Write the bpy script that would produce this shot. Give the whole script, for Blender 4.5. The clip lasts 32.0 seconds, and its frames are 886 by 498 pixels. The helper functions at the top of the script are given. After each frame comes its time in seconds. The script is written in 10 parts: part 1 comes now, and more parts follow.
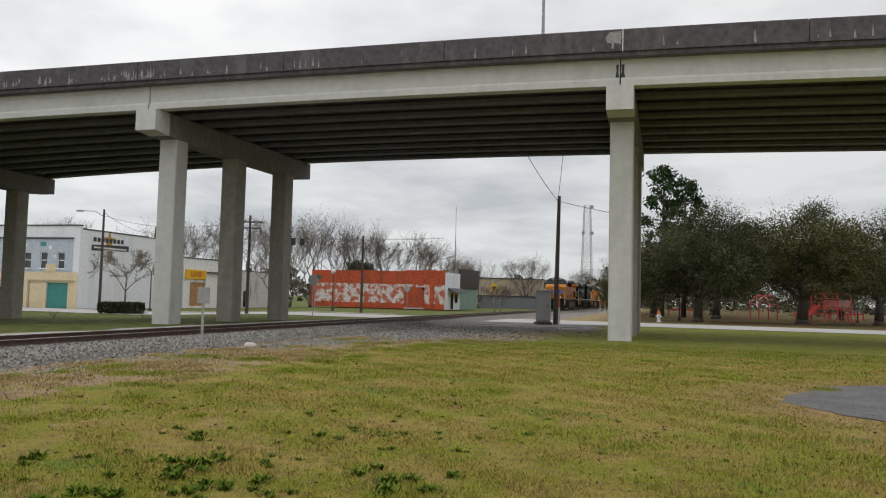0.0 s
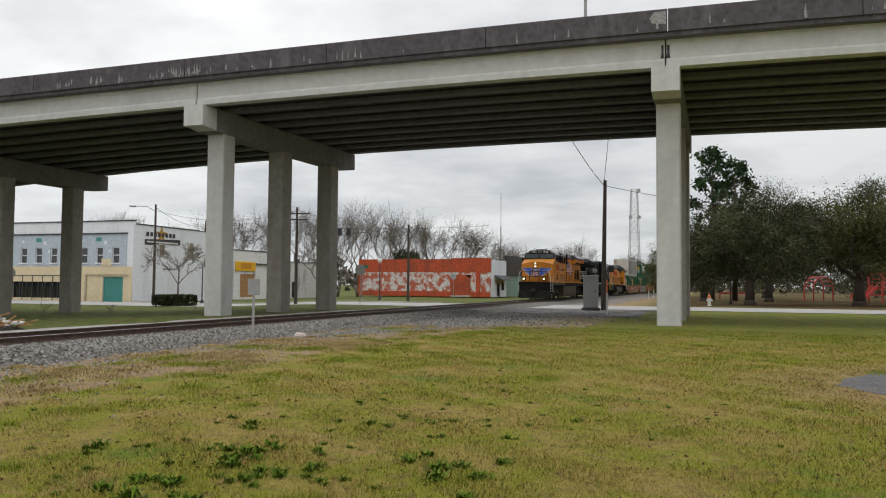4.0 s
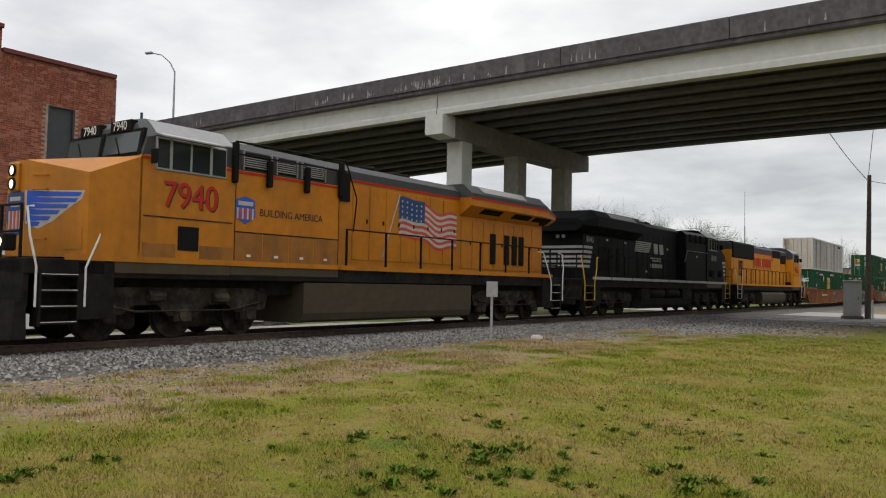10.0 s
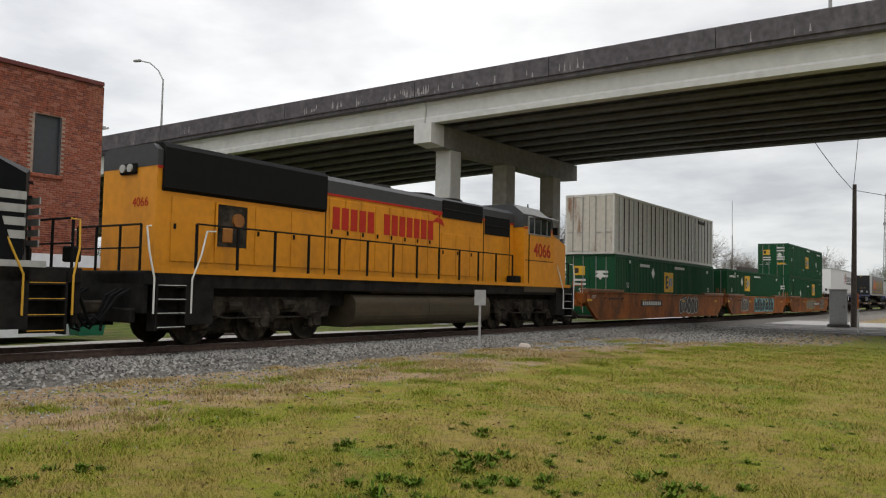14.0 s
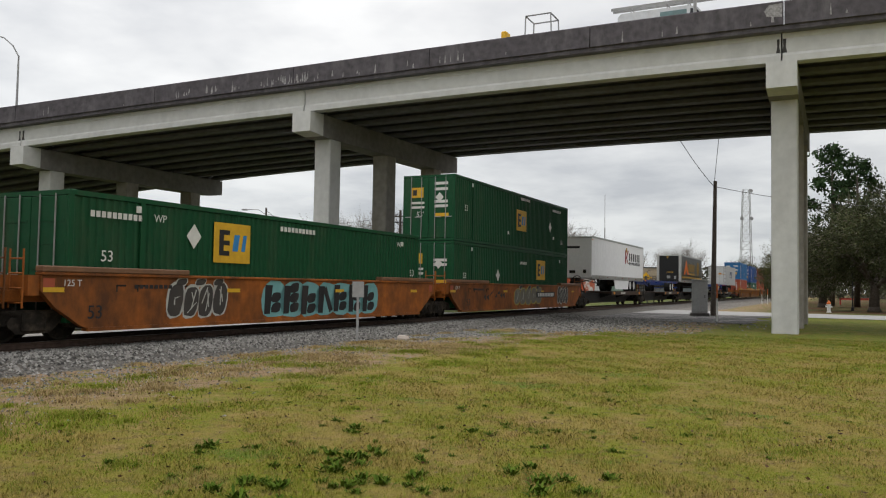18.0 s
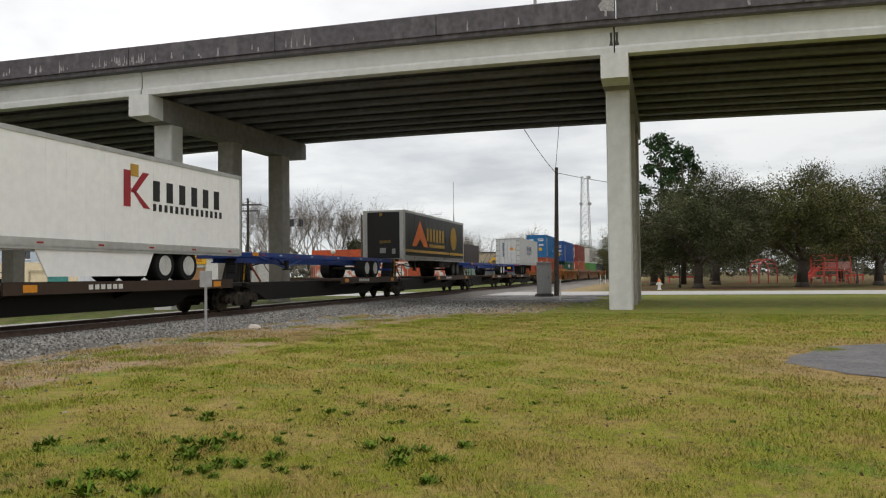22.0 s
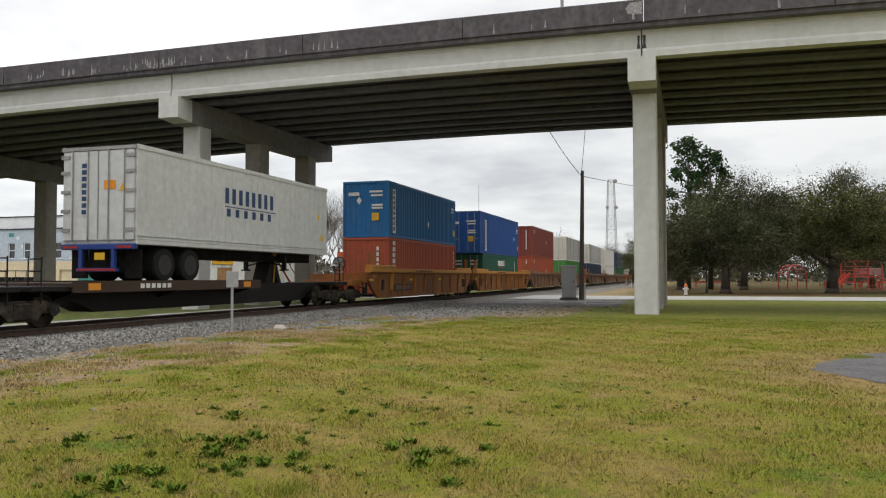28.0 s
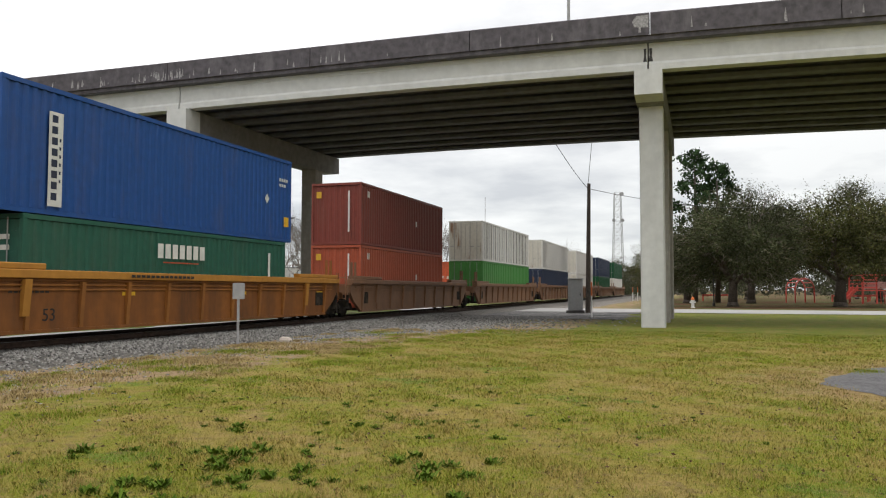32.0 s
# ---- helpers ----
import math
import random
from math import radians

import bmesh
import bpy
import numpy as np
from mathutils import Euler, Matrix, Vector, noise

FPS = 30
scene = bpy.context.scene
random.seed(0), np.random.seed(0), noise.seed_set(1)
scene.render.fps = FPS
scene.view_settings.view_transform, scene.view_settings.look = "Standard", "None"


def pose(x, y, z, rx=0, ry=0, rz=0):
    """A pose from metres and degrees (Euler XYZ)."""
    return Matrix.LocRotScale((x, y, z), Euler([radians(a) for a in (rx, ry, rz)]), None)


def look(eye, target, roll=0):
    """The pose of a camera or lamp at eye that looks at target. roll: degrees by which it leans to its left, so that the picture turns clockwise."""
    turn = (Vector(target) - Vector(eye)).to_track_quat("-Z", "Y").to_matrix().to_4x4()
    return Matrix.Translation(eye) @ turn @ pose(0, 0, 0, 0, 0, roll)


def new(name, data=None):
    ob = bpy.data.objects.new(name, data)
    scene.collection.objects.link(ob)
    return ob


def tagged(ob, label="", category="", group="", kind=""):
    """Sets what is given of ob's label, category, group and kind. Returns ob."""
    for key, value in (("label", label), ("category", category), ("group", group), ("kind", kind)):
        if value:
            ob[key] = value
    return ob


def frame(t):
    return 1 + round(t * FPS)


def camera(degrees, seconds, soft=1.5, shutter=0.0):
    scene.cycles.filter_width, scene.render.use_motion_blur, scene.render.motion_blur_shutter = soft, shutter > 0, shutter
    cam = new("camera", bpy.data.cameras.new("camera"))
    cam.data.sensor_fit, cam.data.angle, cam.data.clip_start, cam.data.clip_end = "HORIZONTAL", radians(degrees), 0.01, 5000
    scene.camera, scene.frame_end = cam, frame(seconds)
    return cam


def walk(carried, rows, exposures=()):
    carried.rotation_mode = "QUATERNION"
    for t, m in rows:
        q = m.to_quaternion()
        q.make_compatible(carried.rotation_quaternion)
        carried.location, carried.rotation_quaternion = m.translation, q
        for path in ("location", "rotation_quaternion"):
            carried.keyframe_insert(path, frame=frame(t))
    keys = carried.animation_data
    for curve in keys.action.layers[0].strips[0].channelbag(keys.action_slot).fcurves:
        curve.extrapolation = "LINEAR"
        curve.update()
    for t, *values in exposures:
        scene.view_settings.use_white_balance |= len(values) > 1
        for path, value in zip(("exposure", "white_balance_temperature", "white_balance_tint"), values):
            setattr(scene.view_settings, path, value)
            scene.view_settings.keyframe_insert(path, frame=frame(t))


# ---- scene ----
cam = camera(58.36, 32.0, soft=1.15)
# seconds, eye x y z, yaw to the left, pitch up, lean
ROWS = [
    (0.0, 0.041, 0.034, 1.640, 0.08, 3.55, 1.47),
    (0.5, 0.042, 0.020, 1.647, 0.21, 3.59, 1.57),
    (1.0, 0.060, 0.022, 1.644, 0.59, 3.75, 1.84),
    (1.5, 0.043, 0.010, 1.645, 0.90, 3.87, 1.88),
    (2.0, 0.037, 0.013, 1.646, 1.58, 3.17, 1.35),
    (2.5, 0.047, 0.026, 1.649, 1.29, 2.79, 0.95),
    (4.5, 0.042, 0.003, 1.649, 4.04, 2.46, 0.70),
    (5.0, 0.045, 0.004, 1.641, 4.47, 2.28, 1.10),
    (5.5, 0.003, 0.006, 1.664, 5.81, 2.94, 1.01),
    (6.0, 0.023, -0.035, 1.660, 8.84, 4.20, 1.00),
    (6.5, -0.022, -0.053, 1.667, 9.89, 3.62, 1.16),
    (7.0, -0.035, -0.055, 1.650, 10.75, 2.89, 1.49),
    (7.5, -0.025, -0.068, 1.662, 12.01, 1.71, 0.10),
    (8.0, 0.001, -0.065, 1.669, 11.39, 2.08, 0.00),
    (8.5, -0.026, -0.066, 1.656, 14.73, 2.02, -0.24),
    (9.0, -0.060, -0.074, 1.653, 17.15, 2.06, 0.19),
    (9.5, -0.045, -0.083, 1.665, 18.56, 1.64, 0.75),
    (10.0, -0.058, -0.098, 1.683, 20.01, 2.51, 1.13),
    (10.5, -0.068, -0.066, 1.696, 20.67, 2.72, 0.86),
    (11.0, -0.044, -0.114, 1.686, 20.67, 2.77, 0.95),
    (11.5, -0.039, -0.136, 1.680, 20.52, 3.06, 0.89),
    (12.0, -0.045, -0.120, 1.677, 20.57, 3.14, 1.12),
    (12.5, -0.029, -0.141, 1.685, 20.85, 3.08, 1.45),
    (13.0, -0.042, -0.131, 1.686, 20.76, 3.00, 1.17),
    (13.5, -0.033, -0.139, 1.687, 20.16, 3.21, 1.07),
    (14.0, -0.025, -0.105, 1.681, 19.24, 3.14, 1.14),
    (14.5, -0.049, 0.015, 1.686, 17.65, 3.33, 1.11),
    (15.0, -0.032, 0.048, 1.682, 15.68, 3.38, 0.92),
    (15.5, -0.041, 0.063, 1.684, 14.49, 3.34, 0.75),
    (17.5, -0.027, 0.104, 1.677, 11.66, 2.93, 0.64),
    (18.0, 0.021, 0.116, 1.703, 10.71, 2.65, 0.98),
    (18.5, 0.060, 0.159, 1.719, 5.78, 5.26, 1.13),
    (19.0, 0.058, 0.148, 1.699, 3.68, 4.10, 0.45),
    (19.5, 0.045, 0.150, 1.685, 2.16, 3.35, -0.11),
    (20.0, 0.035, 0.117, 1.659, 2.45, 2.85, -0.73),
    (20.5, 0.037, 0.128, 1.640, 0.50, 2.42, -0.65),
    (21.0, 0.008, 0.133, 1.619, -0.96, 2.11, -1.01),
    (21.5, -0.007, 0.079, 1.606, -0.55, 1.64, -0.81),
    (22.0, 0.001, 0.015, 1.609, -0.02, 1.83, -0.64),
    (22.5, 0.002, 0.013, 1.601, -0.14, 1.30, -1.08),
    (23.0, 0.014, 0.006, 1.599, -0.05, 1.17, -1.46),
    (23.5, 0.007, 0.039, 1.612, 0.65, 1.32, -1.64),
    (24.0, 0.017, -0.031, 1.608, 0.72, 1.57, -1.25),
    (24.5, 0.012, -0.021, 1.617, 1.03, 1.43, -1.37),
    (25.0, 0.023, -0.014, 1.612, 1.36, 1.62, -0.64),
    (25.5, 0.019, -0.027, 1.611, 1.19, 2.12, 0.35),
    (27.5, 0.009, -0.011, 1.607, 1.72, 1.63, 0.27),
    (28.0, 0.015, -0.022, 1.611, 1.78, 2.02, -0.07),
    (28.5, 0.022, -0.002, 1.608, 1.76, 1.90, -0.14),
    (29.0, 0.019, 0.058, 1.604, 1.60, 1.74, -0.18),
    (29.5, 0.024, 0.043, 1.599, 1.87, 1.99, -0.27),
    (30.0, 0.016, 0.044, 1.606, 1.49, 2.15, -0.10),
    (30.5, 0.020, 0.034, 1.603, 1.74, 2.06, -0.15),
    (31.0, 0.018, 0.027, 1.604, 2.14, 2.49, -0.19),
    (31.5, 0.027, -0.025, 1.608, 2.30, 2.48, -0.10),
    (32.0, 0.014, -0.004, 1.612, 2.23, 2.91, 0.11),
]
walk(cam, [(t, pose(x, y, z, 90 + pitch, 0, yaw) @ pose(0, 0, 0, 0, 0, lean)) for t, x, y, z, yaw, pitch, lean in ROWS],
     [(0.0, -0.37, 6550, 10), (5.0, -0.30, 6550, 10), (6.0, -0.41, 6550, 10), (7.0, -0.53, 6550, 10), (8.5, -0.42, 6550, 10), (10.0, -0.3, 6600, 10), (13.0, -0.22, 6600, 10), (17.5, -0.31, 6550, 10), (19.5, -0.35, 6550, 10), (22.5, -0.11, 6600, 10), (29.3, -0.08, 6600, 10), (32.0, 0.02, 6600, 10)])

# ---- light: a bright overcast day ----
world = bpy.data.worlds.new("overcast_sky")
scene.world = world
world.use_nodes = True
wn, wl = world.node_tree.nodes, world.node_tree.links
wn.clear()
w_out = wn.new("ShaderNodeOutputWorld")
w_bg = wn.new("ShaderNodeBackground")
w_bg.inputs["Strength"].default_value = 1.0
w_sky = wn.new("ShaderNodeTexSky")
w_sky.sky_type = "NISHITA"
w_sky.sun_disc = False
w_sky.sun_elevation, w_sky.sun_rotation = radians(70), radians(207)
w_dim = wn.new("ShaderNodeMix")
w_dim.data_type, w_dim.blend_type = "RGBA", "MULTIPLY"
w_dim.inputs["Factor"].default_value = 1.0
w_dim.inputs["B"].default_value = (0.10, 0.10, 0.10, 1)
w_co = wn.new("ShaderNodeTexCoord")
# the cloud layer lies flat overhead: directions are thrown onto a level sheet
w_lift = wn.new("ShaderNodeMath")
w_lift.operation, w_lift.use_clamp = "ADD", False
w_lift.inputs[1].default_value = 0.16
w_low = wn.new("ShaderNodeMath")
w_low.operation = "MAXIMUM"
w_low.inputs[1].default_value = 0.0
w_map = wn.new("ShaderNodeVectorMath")
w_map.operation = "DIVIDE"
w_lay = wn.new("ShaderNodeCombineXYZ")
w_noise = wn.new("ShaderNodeTexNoise")
w_noise.inputs["Scale"].default_value, w_noise.inputs["Detail"].default_value = 1.15, 7.0
w_noise.inputs["Roughness"].default_value = 0.55
w_sep = wn.new("ShaderNodeSeparateXYZ")
w_grad = wn.new("ShaderNodeValToRGB")
w_grad.color_ramp.elements[0].position, w_grad.color_ramp.elements[0].color = 0.0, (0.84, 0.875, 0.895, 1)
w_grad.color_ramp.elements[1].position, w_grad.color_ramp.elements[1].color = 0.42, (1.24, 1.24, 1.25, 1)
w_top = w_grad.color_ramp.elements.new(0.85)
w_top.color = (2.3, 2.3, 2.35, 1)
w_cl = wn.new("ShaderNodeValToRGB")
w_cl.color_ramp.elements[0].position, w_cl.color_ramp.elements[0].color = 0.36, (0.74, 0.755, 0.785, 1)
w_cl.color_ramp.elements[1].position, w_cl.color_ramp.elements[1].color = 0.60, (1.12, 1.12, 1.11, 1)
w_mul = wn.new("ShaderNodeMix")
w_mul.data_type, w_mul.blend_type = "RGBA", "MULTIPLY"
w_mul.inputs["Factor"].default_value = 1.0
w_mix = wn.new("ShaderNodeMix")
w_mix.data_type = "RGBA"
w_mix.inputs["Factor"].default_value = 0.93
wl.new(w_co.outputs["Generated"], w_sep.inputs["Vector"])
wl.new(w_sep.outputs["Z"], w_low.inputs[0])
wl.new(w_low.outputs["Value"], w_lift.inputs[0])
wl.new(w_co.outputs["Generated"], w_map.inputs[0])
for k in ("X", "Y", "Z"):
    wl.new(w_lift.outputs["Value"], w_lay.inputs[k])
wl.new(w_lay.outputs["Vector"], w_map.inputs[1])
wl.new(w_map.outputs["Vector"], w_noise.inputs["Vector"])
wl.new(w_sep.outputs["Z"], w_grad.inputs["Fac"])
wl.new(w_noise.outputs["Fac"], w_cl.inputs["Fac"])
wl.new(w_grad.outputs["Color"], w_mul.inputs["A"])
wl.new(w_cl.outputs["Color"], w_mul.inputs["B"])
wl.new(w_sky.outputs["Color"], w_dim.inputs["A"])
wl.new(w_dim.outputs["Result"], w_mix.inputs["A"])
w_side = wn.new("ShaderNodeMapRange")
for k, v in (("From Min", -0.8), ("From Max", 0.8), ("To Min", 1.12), ("To Max", 0.82)):
    w_side.inputs[k].default_value = v
w_tilt = wn.new("ShaderNodeMix")
w_tilt.data_type, w_tilt.blend_type = "RGBA", "MULTIPLY"
w_tilt.inputs["Factor"].default_value = 1.0
wl.new(w_sep.outputs["X"], w_side.inputs["Value"])
wl.new(w_mul.outputs["Result"], w_tilt.inputs["A"])
wl.new(w_side.outputs["Result"], w_tilt.inputs["B"])
wl.new(w_tilt.outputs["Result"], w_mix.inputs["B"])
wl.new(w_mix.outputs["Result"], w_bg.inputs["Color"])
wl.new(w_bg.outputs["Background"], w_out.inputs["Surface"])
sun_data = bpy.data.lights.new("sun", "SUN")
sun_data.energy, sun_data.angle, sun_data.color = 0.6, radians(25), (1.0, 0.96, 0.9)
sun = new("sun", sun_data)
sun.matrix_world = look((0, 0, 60), (5, 10, 28))

# ---- mesh helpers ----


class Mesh:
    """Collects corners and faces of one part."""

    def __init__(self):
        self.v, self.f = [], []

    def add(self, verts, faces):
        n = len(self.v)
        self.v += [tuple(p) for p in verts]
        self.f += [tuple(n + i for i in face) for face in faces]
        return self

    def box(self, x0, x1, y0, y1, z0, z1):
        return self.add([(x, y, z) for z in (z0, z1) for x, y in ((x0, y0), (x1, y0), (x1, y1), (x0, y1))],
                        [(3, 2, 1, 0), (4, 5, 6, 7), (0, 1, 5, 4), (1, 2, 6, 5), (2, 3, 7, 6), (3, 0, 4, 7)])

    def soft(self, x0, x1, y0, y1, z0, z1, b=0.03):
        """A box with chamfered edges."""
        b = min(b, (x1 - x0) / 2.2, (y1 - y0) / 2.2, (z1 - z0) / 2.2)
        xs, ys, zs = (x0, x0 + b, x1 - b, x1), (y0, y0 + b, y1 - b, y1), (z0, z0 + b, z1 - b, z1)
        n, key, pts = len(self.v), {}, []
        for i in range(4):
            for j in range(4):
                for k in range(4):
                    if sum(a in (0, 3) for a in (i, j, k)) == 1:
                        key[i, j, k] = len(pts)
                        pts.append((xs[i], ys[j], zs[k]))
        q, fs = lambda *a: fs.append(tuple(key[c] for c in a)), []
        for e, flip in ((0, 0), (3, 1)):
            for ax in range(3):
                ring = [(1, 1), (1, 2), (2, 2), (2, 1)] if flip else [(1, 1), (2, 1), (2, 2), (1, 2)]
                if ax == 1:
                    ring = ring[::-1]
                cs = []
                for a, c in ring[::-1]:
                    t = [a, c]
                    t.insert(ax, e)
                    cs.append(tuple(t))
                q(*cs)
        for ax in range(3):
            o = [a for a in range(3) if a != ax]
            for e1 in (0, 3):
                for e2 in (0, 3):
                    cs = []
                    for (m, s) in ((1, 0), (2, 0), (2, 1), (1, 1)):
                        t = [0, 0, 0]
                        t[ax] = m
                        t[o[0]] = e1 if s == 0 else (1 if e1 == 0 else 2)
                        t[o[1]] = e2 if s == 1 else (1 if e2 == 0 else 2)
                        cs.append(tuple(t))
                    q(*cs)
        for e1 in (0, 3):
            for e2 in (0, 3):
                for e3 in (0, 3):
                    m = [1 if e == 0 else 2 for e in (e1, e2, e3)]
                    q((e1, m[1], m[2]), (m[0], e2, m[2]), (m[0], m[1], e3))
        return self.add(pts, fs)

    def prism(self, outline, axis, a0, a1):
        """An outline in the two other axes, drawn out along one axis."""
        n = len(outline)
        put = {"x": lambda p, a: (a, p[0], p[1]), "y": lambda p, a: (p[0], a, p[1]), "z": lambda p, a: (p[0], p[1], a)}[axis]
        return self.add([put(p, a) for a in (a0, a1) for p in outline],
                        [tuple(range(n))[::-1], tuple(range(n, 2 * n))] + [(i, (i + 1) % n, n + (i + 1) % n, n + i) for i in range(n)])

    def rod(self, p0, p1, r, n=8, r1=None):
        p0, p1 = Vector(p0), Vector(p1)
        z = (p1 - p0).normalized()
        x = z.orthogonal().normalized()
        y = z.cross(x)
        r1 = r if r1 is None else r1
        ring = [(math.cos(2 * math.pi * i / n), math.sin(2 * math.pi * i / n)) for i in range(n)]
        return self.add([p + (x * c + y * s) * k for p, k in ((p0, r), (p1, r1)) for c, s in ring],
                        [tuple(range(n))[::-1], tuple(range(n, 2 * n))] + [(i, (i + 1) % n, n + (i + 1) % n, n + i) for i in range(n)])

    def pipe(self, pts, r, n=6):
        """One bent tube through the points."""
        pts = [Vector(p) for p in pts]
        vs = []
        side = (pts[1] - pts[0]).orthogonal().normalized()
        for i, p in enumerate(pts):
            d = (pts[min(i + 1, len(pts) - 1)] - pts[max(i - 1, 0)]).normalized()
            side = (side - d * side.dot(d)).normalized()
            up = d.cross(side)
            vs += [p + (side * math.cos(2 * math.pi * k / n) + up * math.sin(2 * math.pi * k / n)) * r for k in range(n)]
        m = len(pts)
        return self.add(vs, [tuple(range(n))[::-1], tuple(range((m - 1) * n, m * n))] + [(j * n + i, j * n + (i + 1) % n, (j + 1) * n + (i + 1) % n, (j + 1) * n + i) for j in range(m - 1) for i in range(n)])

    def lathe(self, profile, n=16, at=(0, 0, 0), axis="z"):
        """Profile rows of (radius, height) turned about an axis."""
        vs = []
        for r, h in profile:
            for i in range(n):
                c, s = r * math.cos(2 * math.pi * i / n), r * math.sin(2 * math.pi * i / n)
                p = {"z": (c, s, h), "y": (s, h, c), "x": (h, c, s)}[axis]
                vs.append((p[0] + at[0], p[1] + at[1], p[2] + at[2]))
        m = len(profile)
        fs = [(j * n + i, j * n + (i + 1) % n, (j + 1) * n + (i + 1) % n, (j + 1) * n + i) for j in range(m - 1) for i in range(n)]
        return self.add(vs, fs + [tuple(range(n))[::-1], tuple(range((m - 1) * n, m * n))])

    def sheet(self, rows):
        n = len(rows[0])
        return self.add([p for row in rows for p in row],
                        [(j * n + i, j * n + i + 1, (j + 1) * n + i + 1, (j + 1) * n + i) for j in range(len(rows) - 1) for i in range(n - 1)])

    def data(self, name, material, smooth=False):
        me = bpy.data.meshes.new(name)
        me.from_pydata(self.v, [], self.f)
        me.materials.append(material)
        if smooth:
            me.polygons.foreach_set("use_smooth", [True] * len(me.polygons))
        me.update()
        return me


def part(name, mesh, material=None, parent=None, label="", smooth=False):
    ob = new(name, mesh.data(name, material, smooth) if isinstance(mesh, Mesh) else mesh)
    if parent is not None:
        ob.parent = parent
    return tagged(ob, label)


def thing(name, label, category, group="", at=None):
    ob = new(name)
    ob.empty_display_size = 0.2
    if at is not None:
        ob.matrix_basis = at
    return tagged(ob, label, category, group)


def words(text, size, material, squeeze=1.0):
    """Lettering as a thin flat mesh in the xz plane, centred, facing -y."""
    cu = bpy.data.curves.new("lettering", "FONT")
    cu.body, cu.size, cu.align_x, cu.align_y, cu.extrude = text, size, "CENTER", "CENTER", 0.002
    ob = bpy.data.objects.new("lettering", cu)
    scene.collection.objects.link(ob)
    me = bpy.data.meshes.new_from_object(ob.evaluated_get(bpy.context.evaluated_depsgraph_get()))
    me.transform(Matrix.Diagonal((squeeze, 1, 1, 1)))
    me.transform(Matrix.Rotation(radians(90), 4, "X"))
    bpy.data.objects.remove(ob)
    me.materials.clear()
    me.materials.append(material)
    return me


# ---- materials ----


def paint(name, base, rough=0.6, metal=0.0, grain=6.0, vary=0.12, stain=None, stain_scale=1.2, stain_amount=0.4, streak=1.0, bump=0.15, bump_scale=60.0, edge=(0.45, 0.7), spec=0.35):
    """A surface colour with fine grain, broad stains (streak above 1 draws them out downwards) and fine relief."""
    m = bpy.data.materials.new(name)
    m.use_nodes = True
    n, l = m.node_tree.nodes, m.node_tree.links
    bsdf = n["Principled BSDF"]
    bsdf.inputs["Roughness"].default_value, bsdf.inputs["Metallic"].default_value = rough, metal
    bsdf.inputs["Specular IOR Level"].default_value = spec
    co = n.new("ShaderNodeTexCoord")
    fine = n.new("ShaderNodeTexNoise")
    fine.inputs["Scale"].default_value, fine.inputs["Detail"].default_value = grain, 5.0
    l.new(co.outputs["Object"], fine.inputs["Vector"])
    ramp = n.new("ShaderNodeValToRGB")
    lo, hi = max(0.0, 1 - 1.6 * vary), 1 + vary
    ramp.color_ramp.elements[0].position, ramp.color_ramp.elements[0].color = 0.3, (lo, lo, lo, 1)
    ramp.color_ramp.elements[1].position, ramp.color_ramp.elements[1].color = 0.7, (hi, hi, hi, 1)
    l.new(fine.outputs["Fac"], ramp.inputs["Fac"])
    mul = n.new("ShaderNodeMix")
    mul.data_type, mul.blend_type = "RGBA", "MULTIPLY"
    mul.inputs["Factor"].default_value = 1.0
    mul.inputs["A"].default_value = (*base, 1)
    l.new(ramp.outputs["Color"], mul.inputs["B"])
    colour = mul.outputs["Result"]
    if stain is not None:
        mp = n.new("ShaderNodeMapping")
        mp.inputs["Scale"].default_value = (stain_scale, stain_scale, stain_scale / streak)
        l.new(co.outputs["Object"], mp.inputs["Vector"])
        broad = n.new("ShaderNodeTexNoise")
        broad.inputs["Scale"].default_value, broad.inputs["Detail"].default_value = 1.0, 8.0
        broad.inputs["Roughness"].default_value = 0.65
        l.new(mp.outputs["Vector"], broad.inputs["Vector"])
        cut = n.new("ShaderNodeMapRange")
        cut.inputs["From Min"].default_value, cut.inputs["From Max"].default_value = edge
        cut.inputs["To Max"].default_value = stain_amount
        l.new(broad.outputs["Fac"], cut.inputs["Value"])
        mix = n.new("ShaderNodeMix")
        mix.data_type = "RGBA"
        mix.inputs["B"].default_value = (*stain, 1)
        l.new(cut.outputs["Result"], mix.inputs["Factor"])
        l.new(colour, mix.inputs["A"])
        colour = mix.outputs["Result"]
    l.new(colour, bsdf.inputs["Base Color"])
    if bump:
        rel = n.new("ShaderNodeTexNoise")
        rel.inputs["Scale"].default_value, rel.inputs["Detail"].default_value = bump_scale, 4.0
        l.new(co.outputs["Object"], rel.inputs["Vector"])
        bp = n.new("ShaderNodeBump")
        bp.inputs["Strength"].default_value, bp.inputs["Distance"].default_value = bump, 0.02
        l.new(rel.outputs["Fac"], bp.inputs["Height"])
        l.new(bp.outputs["Normal"], bsdf.inputs["Normal"])
    return m


def glow(name, colour, strength):
    m = bpy.data.materials.new(name)
    m.use_nodes = True
    b = m.node_tree.nodes["Principled BSDF"]
    b.inputs["Base Color"].default_value = (*colour, 1)
    b.inputs["Emission Color"].default_value, b.inputs["Emission Strength"].default_value = (*colour, 1), strength
    return m


